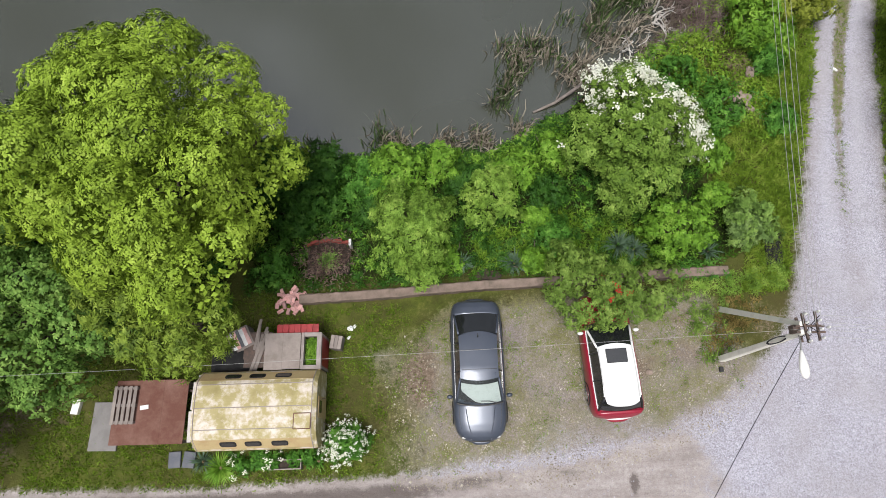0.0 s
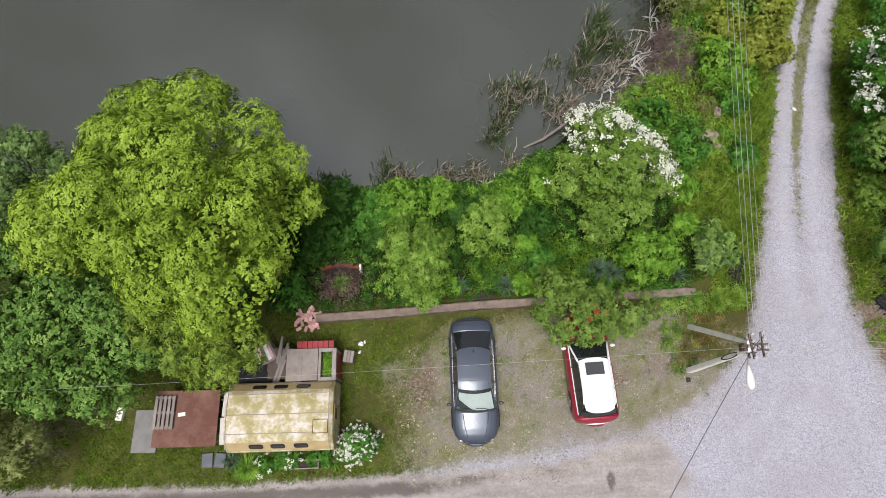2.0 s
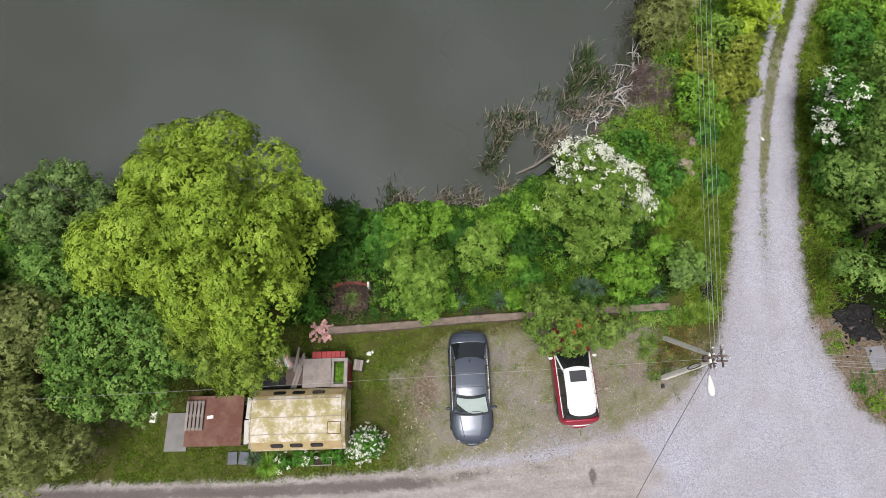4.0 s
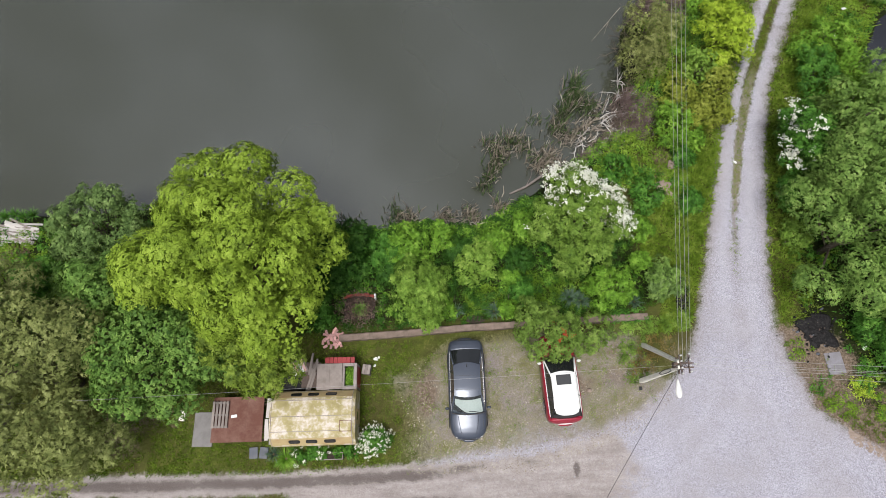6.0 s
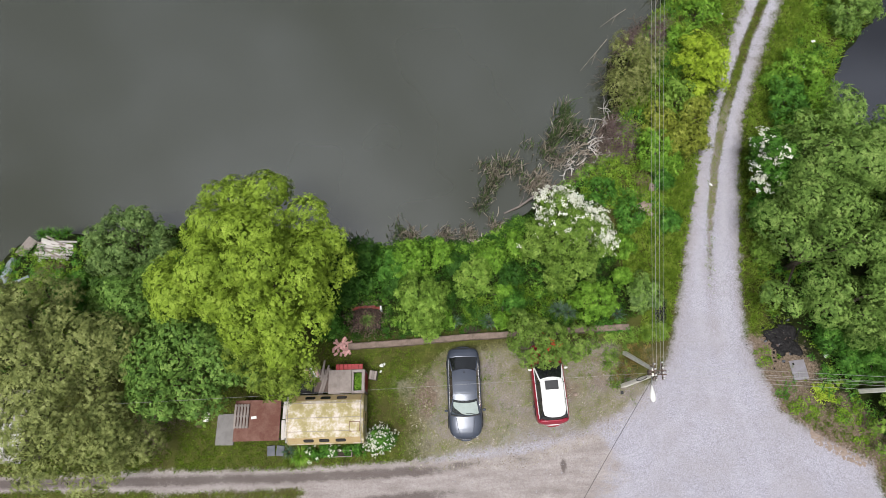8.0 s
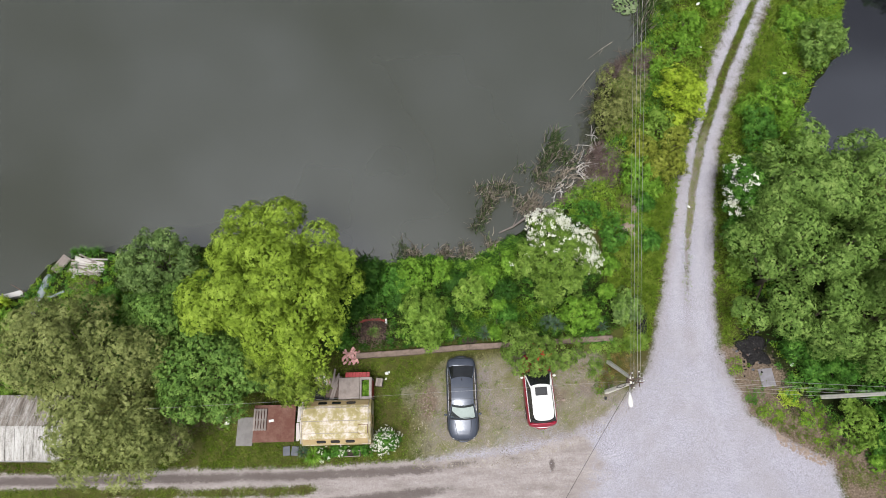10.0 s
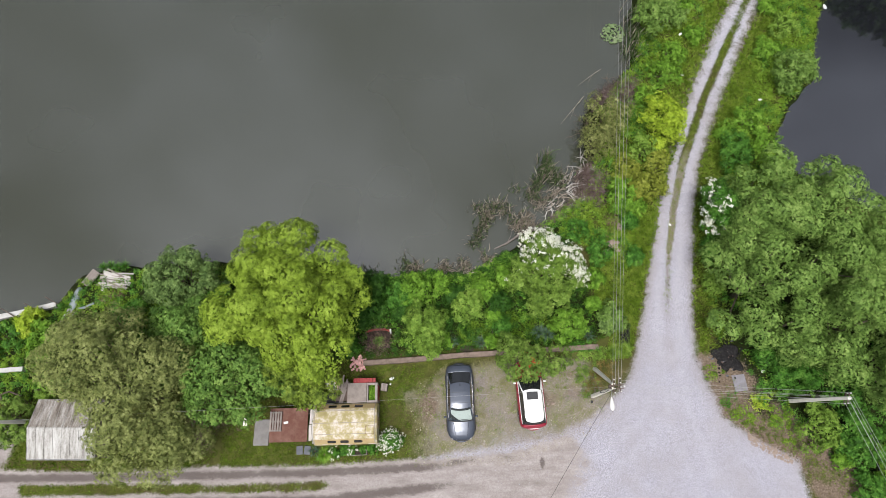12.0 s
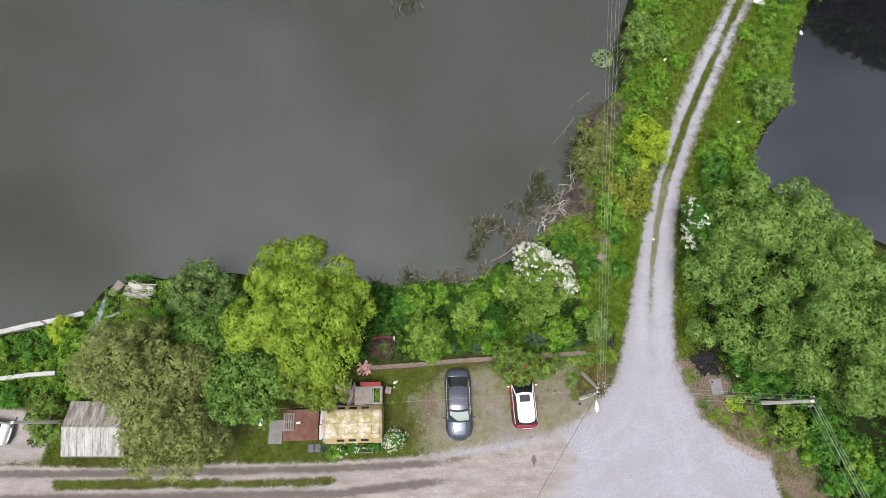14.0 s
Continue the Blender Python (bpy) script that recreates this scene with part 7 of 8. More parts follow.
def rosette(name, x, y, blades_n, length, width, mat, seed, label, z=0.0, tilt=0.55, group=""):
    """A clump of long arching sword leaves, each a tapered, bent strip."""
    root = thing(name, pose(x, y, z), label, "plant", group)
    rng = np.random.default_rng(seed)
    vs, fs = [], []
    for k in range(blades_n):
        a, t = rng.uniform(0, 6.28), tilt * rng.uniform(0.25, 1.5)
        ln = length * rng.uniform(0.6, 1.15)
        side = np.array([-math.sin(a), math.cos(a), 0])
        o = len(vs)
        for i, u in enumerate((0, 0.35, 0.7, 1.0)):
            ang = t * (0.6 + 1.1 * u)
            r, h = ln * u * math.sin(min(ang, 1.75)), ln * u * math.cos(min(ang, 1.75))
            w = width * (0.8, 1.0, 0.7, 0.08)[i] / 2
            p = np.array([math.cos(a) * (r + 0.03), math.sin(a) * (r + 0.03), max(h, 0.02)])
            vs += [p - side * w, p + side * w]
        for i in range(3):
            fs.append([o + 2 * i, o + 2 * i + 1, o + 2 * i + 3, o + 2 * i + 2])
    from_arrays("leaves", np.array(vs), np.array(fs), mat, root)
    bm = bmesh.new()
    lumpy(bm, (0, 0, 0.03), (0.09, 0.09, 0.07), seed, 0.2, 1)
    part("crown_base", bm, LEAF_DRY, root, smooth=True)
    return root


rosette("day_lily", -7.72, -0.82, 190, 0.66, 0.03, LEAF_FRESH, 660, "bright green day lily clump before the camper", tilt=0.85)
rosette("iris_clump", -8.35, -0.62, 70, 0.55, 0.03, LEAF_BLUE, 661, "blue-green iris clump before the porch")
rosette("iris_clump", -7.15, -0.55, 60, 0.5, 0.035, LEAF_MID, 662, "green iris clump before the camper")
rosette("iris_clump", -4.35, -0.62, 50, 0.5, 0.035, LEAF_MID, 663, "green iris clump before the camper")
for k, (x, y) in enumerate([(-6.9, -0.75), (-6.4, -0.55), (-5.95, -0.62), (-5.2, -0.6), (-4.7, -0.5)]):
    b = dome(x, y, 0, 0.28, 0.4, 4, 0.16, 670 + k, 0.8)
    r = grow("garden_plant", x, y, b, LEAF_MID, 680 + k, "small leafy plant with white flowers before the camper", "plant", trunk=0.01, group="plants before the camper", tuft=0.12, cover=1.3, dense=900, leaf=(0.09, 0.045))
    if k in (0, 2):
        blossoms(r, [(0, 0, 0.25, 0.2, 0.2, 0.2)], 690 + k, 40, 0.07, PETAL, lambda p, r: r.random(len(p)) < 0.7)
tr = thing("planter_trough", pose(-5.45, -0.72, 0, 0, 0, 1.5), "dark timber planter trough standing before the camper", "planter")
for x0, x1, y0, y1 in ((-0.55, 0.55, -0.17, -0.13), (-0.55, 0.55, 0.13, 0.17), (-0.55, -0.51, -0.13, 0.13), (0.51, 0.55, -0.13, 0.13)):
    part("trough_board", block(x0, x1, y0, y1, -0.02, 0.32, 0.006), OLD_BOARD, tr)
part("trough_soil", block(-0.5, 0.5, -0.125, 0.125, 0.0, 0.22), SOIL, tr)
for x, a in ((-9.35, 4), (-8.85, -5)):
    tagged(part("paving_slab", block(-0.21, 0.21, -0.27, 0.27, -0.05, 0.09, 0.02), SLATE, m=pose(x, -0.55, 0, 0, 0, a)), "blue-grey paving slab in the lawn by the porch", "slab", "paving slabs")
crate = thing("crate", pose(-3.88, 3.42, 0, 0, 0, -8), "weathered wooden crate beside the annex", "crate")
for k in range(3):
    part("crate_board", block(-0.2 + 0.14 * k, -0.07 + 0.14 * k, -0.24, 0.24, 0.52, 0.55, 0.005), OLD_BOARD, crate)
for x0, x1, y0, y1 in ((-0.2, 0.21, -0.24, -0.21), (-0.2, 0.21, 0.21, 0.24), (-0.2, -0.17, -0.21, 0.21), (0.18, 0.21, -0.21, 0.21)):
    part("crate_side", block(x0, x1, y0, y1, -0.02, 0.52, 0.005), OLD_BOARD, crate)
for k, (x, y, s) in enumerate([(-3.45, 4.0, 0.13), (-3.50, 3.66, 0.08), (-3.30, 4.08, 0.08)]):
    bm = bmesh.new()
    lumpy(bm, (0, 0, s * 0.2), (s, s * 0.75, s * 0.4), k, 0.4, 2)
    tagged(part("stone", bm, WHITE_LITTER, m=pose(x, y, 0, 0, 0, 40 * k)), "pale broken stone lying on the grass", "stone", "stones on the grass")
bm = bmesh.new()
lumpy(bm, (0, 0, 0.05), (0.13, 0.11, 0.09), 4, 0.4, 2)
tagged(part("stone", bm, STONE, m=pose(7.44, 2.32, 0)), "pale stone lying beside the red car", "stone")

# planks, dark tarpaulin and a striped cloth between camper and annex
rr = random.Random(31)
for k in range(9):
    y = 2.62 + 0.13 * k
    tagged(part("plank", block(-0.55, 0.55, -0.05, 0.05, 0, 0.03, 0.004), OLD_BOARD, m=pose(-6.55 + rr.uniform(-0.12, 0.12), y, 0.78 + 0.02 * (k % 3), 0, rr.uniform(-3, 3), 80 + rr.uniform(-8, 8))), "weathered plank in a stack behind the camper", "plank", "planks behind the camper")
rack = thing("plank_rack", pose(-6.6, 3.1, 0), "dark timber rack holding the planks", "rack")
for x in (-0.4, 0.4):
    for y in (-0.5, 0.55):
        part("post", block(x - 0.04, x + 0.04, y - 0.04, y + 0.04, -0.05, 0.77), DARK_STEEL, rack)
part("shelf", block(-0.48, 0.48, -0.6, 0.65, 0.74, 0.772), DARK_STEEL, rack)
rings = [[(x, y, 0.95 + 0.16 * noise.noise(Vector((x * 2, y * 2, 1))) - 0.35 * x * x) for x in np.linspace(-0.7, 0.7, 15)] for y in np.linspace(-0.35, 0.35, 9)]
tarp = strip_mesh(rings)
tagged(part("tarpaulin", tarp, BLACK_RUBBER, m=pose(-7.5, 2.72, -0.1, 0, 0, 4), smooth=True), "black tarpaulin spread over goods behind the camper", "tarpaulin")
tagged(part("storage_box", block(-0.62, 0.62, -0.3, 0.3, -0.02, 0.62, 0.02), DARK_STEEL, m=pose(-7.5, 2.72, 0, 0, 0, 4)), "dark box below the tarpaulin", "box")
cloth = thing("striped_cloth", pose(-7.25, 3.5, 0.78, 0, 0, 28), "faded red and white striped cloth thrown over junk", "cloth")
for k in range(5):
    rings = [[(-0.32 + 0.13 * (k + u), y, 0.10 * noise.noise(Vector((k + u, y * 3, 5))) + 0.05) for u in (0, 0.5, 1.0)] for y in np.linspace(-0.32, 0.32, 7)]
    part("stripe", strip_mesh(rings), (WHITE_LITTER, PINK_BRICK, SLATE)[k % 3], cloth, smooth=True)
tagged(part("junk_chest", block(-0.4, 0.4, -0.4, 0.4, -0.02, 0.78, 0.02), OLD_BOARD, m=pose(-7.25, 3.5, 0, 0, 0, 28)), "grey timber chest below the cloth", "chest")


# ---- the garden bed's small things ----
pl = thing("raised_planter", pose(-4.38, 6.78, 0, 0, 0, 2), "raised bed edged with rusty red bricks, holding dry brown stems", "planter")
for x0, x1, y0, y1 in ((-0.80, -0.70, -0.6, 0.5), (0.70, 0.80, -0.6, 0.5), (-0.80, 0.80, -0.70, -0.6)):
    part("planter_wall", block(x0, x1, y0, y1, -0.05, 0.20, 0.012), SOIL, pl)
rr = random.Random(19)
for k in range(11):
    u = -1 + 0.2 * k
    for z in (0.07, 0.21, 0.35):
        if z < 0.3 or k % 3:
            part("brick", block(-0.085, 0.085, -0.06, 0.06, -0.06, 0.06, 0.01), RED_BRICK, pl, m=pose(0.74 * u, 0.56 - 0.10 * u * u + rr.uniform(-0.02, 0.02), z, rr.uniform(-6, 6), rr.uniform(-6, 6), -14 * u + rr.uniform(-10, 10)))
part("planter_soil", block(-0.70, 0.70, -0.6, 0.5, -0.02, 0.26), SOIL, pl)
part("corner_post", block(0.80, 0.90, 0.30, 0.55, -0.05, 0.50, 0.02), WHITE_LITTER, pl, "white corner post")
rng = np.random.default_rng(77)
c = np.stack([rng.normal(-0.05, 0.48, 1500), rng.normal(-0.25, 0.50, 1500), rng.uniform(0.2, 0.6, 1500)], 1)
v, f = leaf_mesh(c, np.tile([0, 0, 1.0], (1500, 1)), 0.16, 0.03, rng, 0.7)
from_arrays("dry_growth", v, f, LEAF_RUSSET, pl, "dry brown stems", "stuff")
c = np.stack([rng.normal(0.05, 0.18, 500), rng.normal(-0.25, 0.16, 500), rng.uniform(0.35, 0.6, 500)], 1)
v, f = leaf_mesh(c, np.tile([0, 0, 1.0], (500, 1)), 0.14, 0.03, rng, 0.6)
from_arrays("green_growth", v, f, LEAF_WILLOW, pl, "grey-green tuft", "stuff")
for k, (x, y, ln, n) in enumerate([(2.72, 6.45, 0.62, 120), (0.75, 6.5, 0.5, 60), (6.75, 7.15, 0.7, 110), (7.35, 7.0, 0.65, 90), (10.2, 6.9, 0.62, 60)]):
    rosette("yucca", x, y, n, ln, 0.045, LEAF_BLUE, 700 + k, "blue-green sword-leaved yucca behind the low wall", group="yuccas")
tagged(part("soil_patch", lumpy(bmesh.new(), (0, 0, 0), (0.5, 0.24, 0.06), 3, 0.3, 3), SOIL, m=pose(1.72, 6.0, 0.02)), "patch of bare dark soil behind the wall", "soil")
tagged(part("slate_sheet", block(-0.32, 0.34, -0.75, 0.7, -0.03, 0.08, 0.03), CHAR, m=pose(12.78, 7.05, 0, 0, 0, -8)), "dark grey sheet of weed cloth on the ground", "sheet")
VAR = dome(11.75, 7.75, 0.0, 0.85, 1.1, 8, 0.36, 710, 0.75)
grow("variegated_bush", 11.75, 7.75, VAR, LEAF_ALDER, 711, "pale variegated bush beside the dark sheet", "bush", trunk=0.03, stems=2, tuft=0.2, cover=1.2, dense=500, leaf=(0.10, 0.06))
for k, (x, y, s, mat) in enumerate([(12.5, 13.5, 0.45, STONE), (13.2, 14.9, 0.28, STONE), (12.0, 12.9, 0.3, STONE), (12.8, 13.1, 0.22, STONE)]):
    bm = bmesh.new()
    lumpy(bm, (0, 0, s * 0.25), (s, s * 0.8, s * 0.55), k + 20, 0.45, 3)
    tagged(part("boulder", bm, STONE, m=pose(x, y, 0.08, 0, 0, 50 * k), smooth=True), "tan boulder half hidden in the bank's weeds", "boulder", "boulders on the bank")

undergrowth("undergrowth", [(11.7, 12.6), (13.2, 12.7), (13.3, 16.0), (12.2, 16.1)], 60, 30, 0.4, 0.2, (0.2, 0.025), LEAF_DRY, 616, "dry brown plants around the boulders")


# ---- reeds, dead branches and lily pads ----
def reed_clump(x, y, n, length, spread, seed, dry, label, lean=(0, 0)):
    root = thing("reed_clump", pose(x, y, -0.85), label, "reeds", "reed clumps")
    rng = np.random.default_rng(seed)
    for nm, share, mat in (("green_growth", 1 - dry, REED_GREEN), ("dry_growth", dry, REED_DRY)):
        k = max(6, int(n * share))
        b = np.concatenate([rng.normal(0, spread, (k, 2)), np.zeros((k, 1))], 1)
        d = unit(np.concatenate([rng.normal(0, 0.22, (k, 2)) + np.array(lean), np.ones((k, 1))], 1))
        h = length * rng.uniform(0.5, 1.2, (k, 1))
        s = unit(np.cross(d, rng.normal(0, 1, (k, 3)))) * 0.03
        m2 = b + d * h * 0.6
        e = b + d * h + np.concatenate([d[:, :2] * h * 0.3 + rng.normal(0, 0.08, (k, 2)), -0.05 * h], 1)
        e[:, 2] = np.maximum(e[:, 2], 0.06)
        v = np.stack([b - s, b + s, m2 + s, m2 - s, e + s * 0.2, e - s * 0.2], 1).reshape(-1, 3)
        i = 6 * np.arange(k)[:, None]
        f = np.concatenate([i + np.array([[0, 1, 2, 3]]), i + np.array([[3, 2, 4, 5]])])
        from_arrays(nm, v, f, mat, root, "dry straw-coloured blades" if nm == "dry_growth" else "", "stuff")
    return root


REEDS = [(-2.6, 12.25, 130, 0.9, 0.28, 0.25), (-1.8, 12.0, 110, 0.7, 0.25, 0.75), (-5.2, 11.75, 80, 0.6, 0.3, 0.3), (0.2, 12.15, 120, 0.7, 0.22, 0.8), (0.5, 11.85, 90, 0.7, 0.25, 0.7), (1.55, 12.3, 130, 0.7, 0.28, 0.85), (1.9, 12.0, 80, 0.6, 0.2, 0.7), (3.4, 12.7, 90, 0.7, 0.22, 0.6)]
REEDS += [(2.45, 14.0, 80, 0.8, 0.18, 0.2), (2.75, 14.6, 100, 0.8, 0.2, 0.25), (3.0, 15.3, 110, 0.8, 0.22, 0.35), (3.4, 15.9, 120, 0.8, 0.25, 0.4), (3.45, 16.6, 130, 0.8, 0.28, 0.5), (2.75, 16.8, 40, 0.8, 0.2, 0.8), (4.35, 16.9, 120, 0.9, 0.3, 0.4), (4.95, 16.4, 90, 0.8, 0.25, 0.45), (5.75, 15.4, 150, 0.8, 0.3, 0.9), (6.4, 15.2, 160, 0.8, 0.32, 0.9), (6.3, 16.0, 110, 0.8, 0.3, 0.85)]
REEDS += [(5.8, 18.4, 30, 0.7, 0.22, 0.1), (7.0, 17.9, 130, 0.9, 0.25, 0.4), (7.5, 18.8, 150, 1.0, 0.25, 0.2), (8.0, 19.8, 170, 1.1, 0.28, 0.12), (8.2, 20.7, 120, 1.1, 0.22, 0.1), (8.7, 19.4, 120, 1.0, 0.28, 0.2), (9.1, 18.9, 90, 0.9, 0.25, 0.3), (7.6, 17.2, 100, 0.8, 0.25, 0.7), (8.4, 17.6, 60, 0.8, 0.25, 0.6), (-3.2, 38.6, 120, 0.8, 0.5, 0.3), (16.1, 30.4, 150, 1.4, 0.35, 0.1), (16.3, 31.6, 170, 1.4, 0.35, 0.1), (16.2, 32.9, 150, 1.3, 0.3, 0.12), (16.6, 34.4, 160, 1.4, 0.35, 0.1), (16.0, 28.0, 140, 0.9, 0.4, 0.2), (15.4, 26.4, 120, 0.9, 0.4, 0.3)]
for k, (x, y, n, ln, sp, dry) in enumerate(REEDS):
    reed_clump(x, y, int(n * 0.75), ln * 1.1, sp * 1.2, 720 + k, min(0.9, dry + 0.15), "clump of green and straw-coloured reeds standing in the pond" if dry < 0.5 else "clump of broken dry reeds at the pond's edge", (0.05, -0.05))


def branch_heap(x, y, n, length, seed, label, z=-0.75, mat=None, r=0.021):
    """Bare dead branches with forks."""
    root = thing("dead_branches", pose(x, y, z), label, "branches", "dead branches")
    rng = np.random.default_rng(seed)
    for k in range(int(n * 1.5)):
        bm = bmesh.new()
        a = rng.uniform(0, 6.28)
        p = Vector((*rng.normal(0, length * 0.3, 2), 0.02))
        d = Vector((math.cos(a), math.sin(a), rng.uniform(0.05, 0.7)))
        pts = [p]
        for i in range(4):
            d = (d + Vector(rng.normal(0, 0.28, 3))).normalized()
            d.z = max(d.z, -0.1)
            pts.append(pts[-1] + d * length * 0.25 * rng.uniform(0.7, 1.2))
        tube(bm, pts, [r, r * 0.85, r * 0.7, r * 0.5, r * 0.2], 5)
        for i in (1, 2, 3):
            e = (d + Vector(rng.normal(0, 0.8, 3))).normalized()
            tube(bm, [pts[i], pts[i] + e * length * 0.16, pts[i] + e * length * 0.3 + Vector(rng.normal(0, 0.06, 3))], [r * 0.6, r * 0.4, r * 0.15], 4)
        part("branch", bm, mat or (DEADWOOD if k % 3 else BARK), root)
    return root


for k, (x, y, n, ln, r) in enumerate([(5.9, 15.6, 7, 0.8, 0.022), (6.6, 15.4, 8, 0.9, 0.022), (8.5, 16.7, 6, 1.0, 0.032), (9.8, 18.4, 6, 1.3, 0.045), (10.2, 17.3, 6, 1.2, 0.045), (10.6, 16.4, 6, 1.0, 0.035), (11.6, 19.6, 9, 1.4, 0.042), (3.4, 12.7, 5, 0.6, 0.02), (0.3, 12.1, 6, 0.6, 0.02), (1.7, 12.2, 7, 0.6, 0.02), (-1.7, 12.1, 5, 0.5, 0.02), (7.6, 16.9, 9, 0.9, 0.022), (8.4, 17.5, 9, 0.9, 0.022), (9.2, 17.9, 10, 1.0, 0.024), (9.9, 19.2, 9, 1.0, 0.024), (9.0, 16.7, 9, 0.9, 0.022), (10.6, 18.0, 10, 1.1, 0.026), (11.3, 20.5, 8, 1.2, 0.034), (4.2, 16.7, 6, 0.8, 0.02), (3.4, 16.2, 5, 0.7, 0.02)]):
    branch_heap(x, y, n, ln, 760 + k, "tangle of bleached dead branches at the pond's edge", r=r, mat=BLEACHED if r > 0.03 else None)
for k, (x, y, n, ln) in enumerate([(10.8, 18.2, 16, 1.1), (11.6, 18.2, 16, 1.1), (11.2, 17.4, 14, 1.0), (12.2, 21.4, 14, 1.5), (11.8, 23.2, 12, 1.6), (13.8, 26.4, 16, 1.5), (15.0, 27.2, 14, 1.2)]):
    branch_heap(x, y, n, ln, 780 + k, "brown leafless scrub leaning over the water", -0.35, BARK, 0.02)
log = bmesh.new()
tube(log, [(3.95, 13.55, -0.78), (4.9, 13.95, -0.68), (6.1, 14.75, -0.5), (7.0, 15.1, -0.3)], [0.05, 0.07, 0.085, 0.09], 7)
tube(log, [(4.9, 13.95, -0.68), (5.2, 14.5, -0.55), (5.3, 14.9, -0.5)], [0.035, 0.02, 0.006], 5)
tagged(part("fallen_log", log, OLD_BOARD, smooth=True), "grey fallen log reaching from the bank into the pond", "log")
for a, b in (((11.6, 26.4, -0.5), (9.6, 24.0, -0.72)), ((13.2, 29.0, -0.6), (11.3, 27.6, -0.74)), ((10.2, 17.3, -0.4), (9.7, 18.9, -0.6))):
    bm = bmesh.new()
    a, b = Vector(a), Vector(b)
    tube(bm, [a, a.lerp(b, 0.5) + Vector((0.1, 0.1, 0.05)), b], [0.02, 0.014, 0.004], 5)
    tube(bm, [a.lerp(b, 0.4), a.lerp(b, 0.7) + Vector((0.2, -0.3, 0.05))], [0.015, 0.004], 4)
    tagged(part("fallen_branch", bm, DEADWOOD), "bare fallen branch lying in the water", "branch", "fallen branches")

TWIGS = leaf_material("dead_twigs", (0.040, 0.027, 0.024), (0.125, 0.090, 0.082), (0.29, 0.235, 0.215), through_light=0.0, gloss=0.9)
for k, (poly, n) in enumerate((([(12.2, 25.0), (15.4, 25.2), (15.9, 27.8), (13.2, 27.6)], 170), ([(10.2, 18.2), (11.6, 16.4), (12.4, 17.4), (12.4, 19.6), (11.4, 20.2), (10.4, 19.4)], 110))):
    undergrowth("undergrowth", poly, n, 34, 0.75, 0.34, (0.62, 0.022), TWIGS, 850 + k, "purple-brown dead twigs and flattened brush by the water")

RIM = [(7.2, 14.9), (8.6, 15.4), (10.6, 16.9), (11.0, 17.6), (10.2, 17.7), (8.6, 16.2), (7.4, 15.5)]
undergrowth("undergrowth", RIM, 70, 30, 0.6, 0.22, (0.34, 0.022), TWIGS, 852, "purple-brown dead twigs on the pond's rim")
undergrowth("undergrowth", RIM, 60, 34, 0.6, 0.2, (0.12, 0.075), LEAF_FRESH, 853, "fresh green plants on the pond's rim")
lily = thing("water_lily_patch", pose(14.6, 32.65, -0.795), "round patch of pale green lily pads on the pond", "water lilies")
rng = np.random.default_rng(90)
vs, fs = [], []
for k in range(150):
    a, r = rng.uniform(0, 6.28), 1.0 * math.sqrt(rng.uniform(0, 1))
    cx, cy, s = r * math.cos(a), r * math.sin(a), rng.uniform(0.06, 0.13)
    rot, z = rng.uniform(0, 6.28), 0.006 + 0.0009 * k
    o = len(vs)
    vs += [(cx, cy, z)] + [(cx + s * math.cos(rot + q), cy + s * math.sin(rot + q), z + rng.uniform(0, 0.02)) for q in np.linspace(0.25, 6.03, 7)]
    fs += [[o, o + i, o + i + 1] for i in range(1, 7)]
from_arrays("leaf_mat", np.array(vs), np.array(fs), LILY, lily)

MUD_EDGE = [(5.4, 14.0), (8.6, 14.6), (11.0, 16.4), (12.2, 19.0), (12.6, 21.0), (11.0, 21.4), (9.6, 18.6), (7.2, 16.4), (5.6, 15.0)]
undergrowth("undergrowth", MUD_EDGE, 40, 26, 0.35, 0.24, (0.30, 0.022), LEAF_DRY, 614, "flattened dry brown reeds and twigs on the mud")
undergrowth("undergrowth", MUD_EDGE, 60, 26, 0.4, 0.16, (0.12, 0.05), LEAF_MID, 615, "green shoots among the dead reeds", lambda x, y, r: smooth_noise(x, y, 2.0, 73) > 0.1)
VERGE_WEST = [(12.0, 7.4), (13.6, 7.4), (14.8, 11.4), (16.3, 16.0), (18.2, 20.6), (20.5, 26.9), (23.2, 32.7), (26.4, 38.2), (24.6, 38.6), (21.4, 33.0), (18.8, 27.0), (16.8, 21.4), (14.8, 16.6), (13.2, 12.0)]
VERGE_EAST = [(17.8, 6.0), (17.8, 8.8), (18.7, 15.2), (19.7, 19.5), (21.7, 24.2), (24.8, 30.3), (28.9, 38.2), (30.8, 38.2), (26.8, 30.6), (23.4, 24.4), (21.2, 19.2), (19.8, 13.0), (19.2, 7.0)]
blades("grass", VERGE_EAST, 14000, 0.20, LONG_GRASS, 627, "yellow-green verge grass along the gravel track", off_road, width=0.03)
blades("grass", VERGE_WEST, 15000, 0.20, LONG_GRASS, 626, "yellow-green verge grass along the gravel track", off_road, width=0.03)


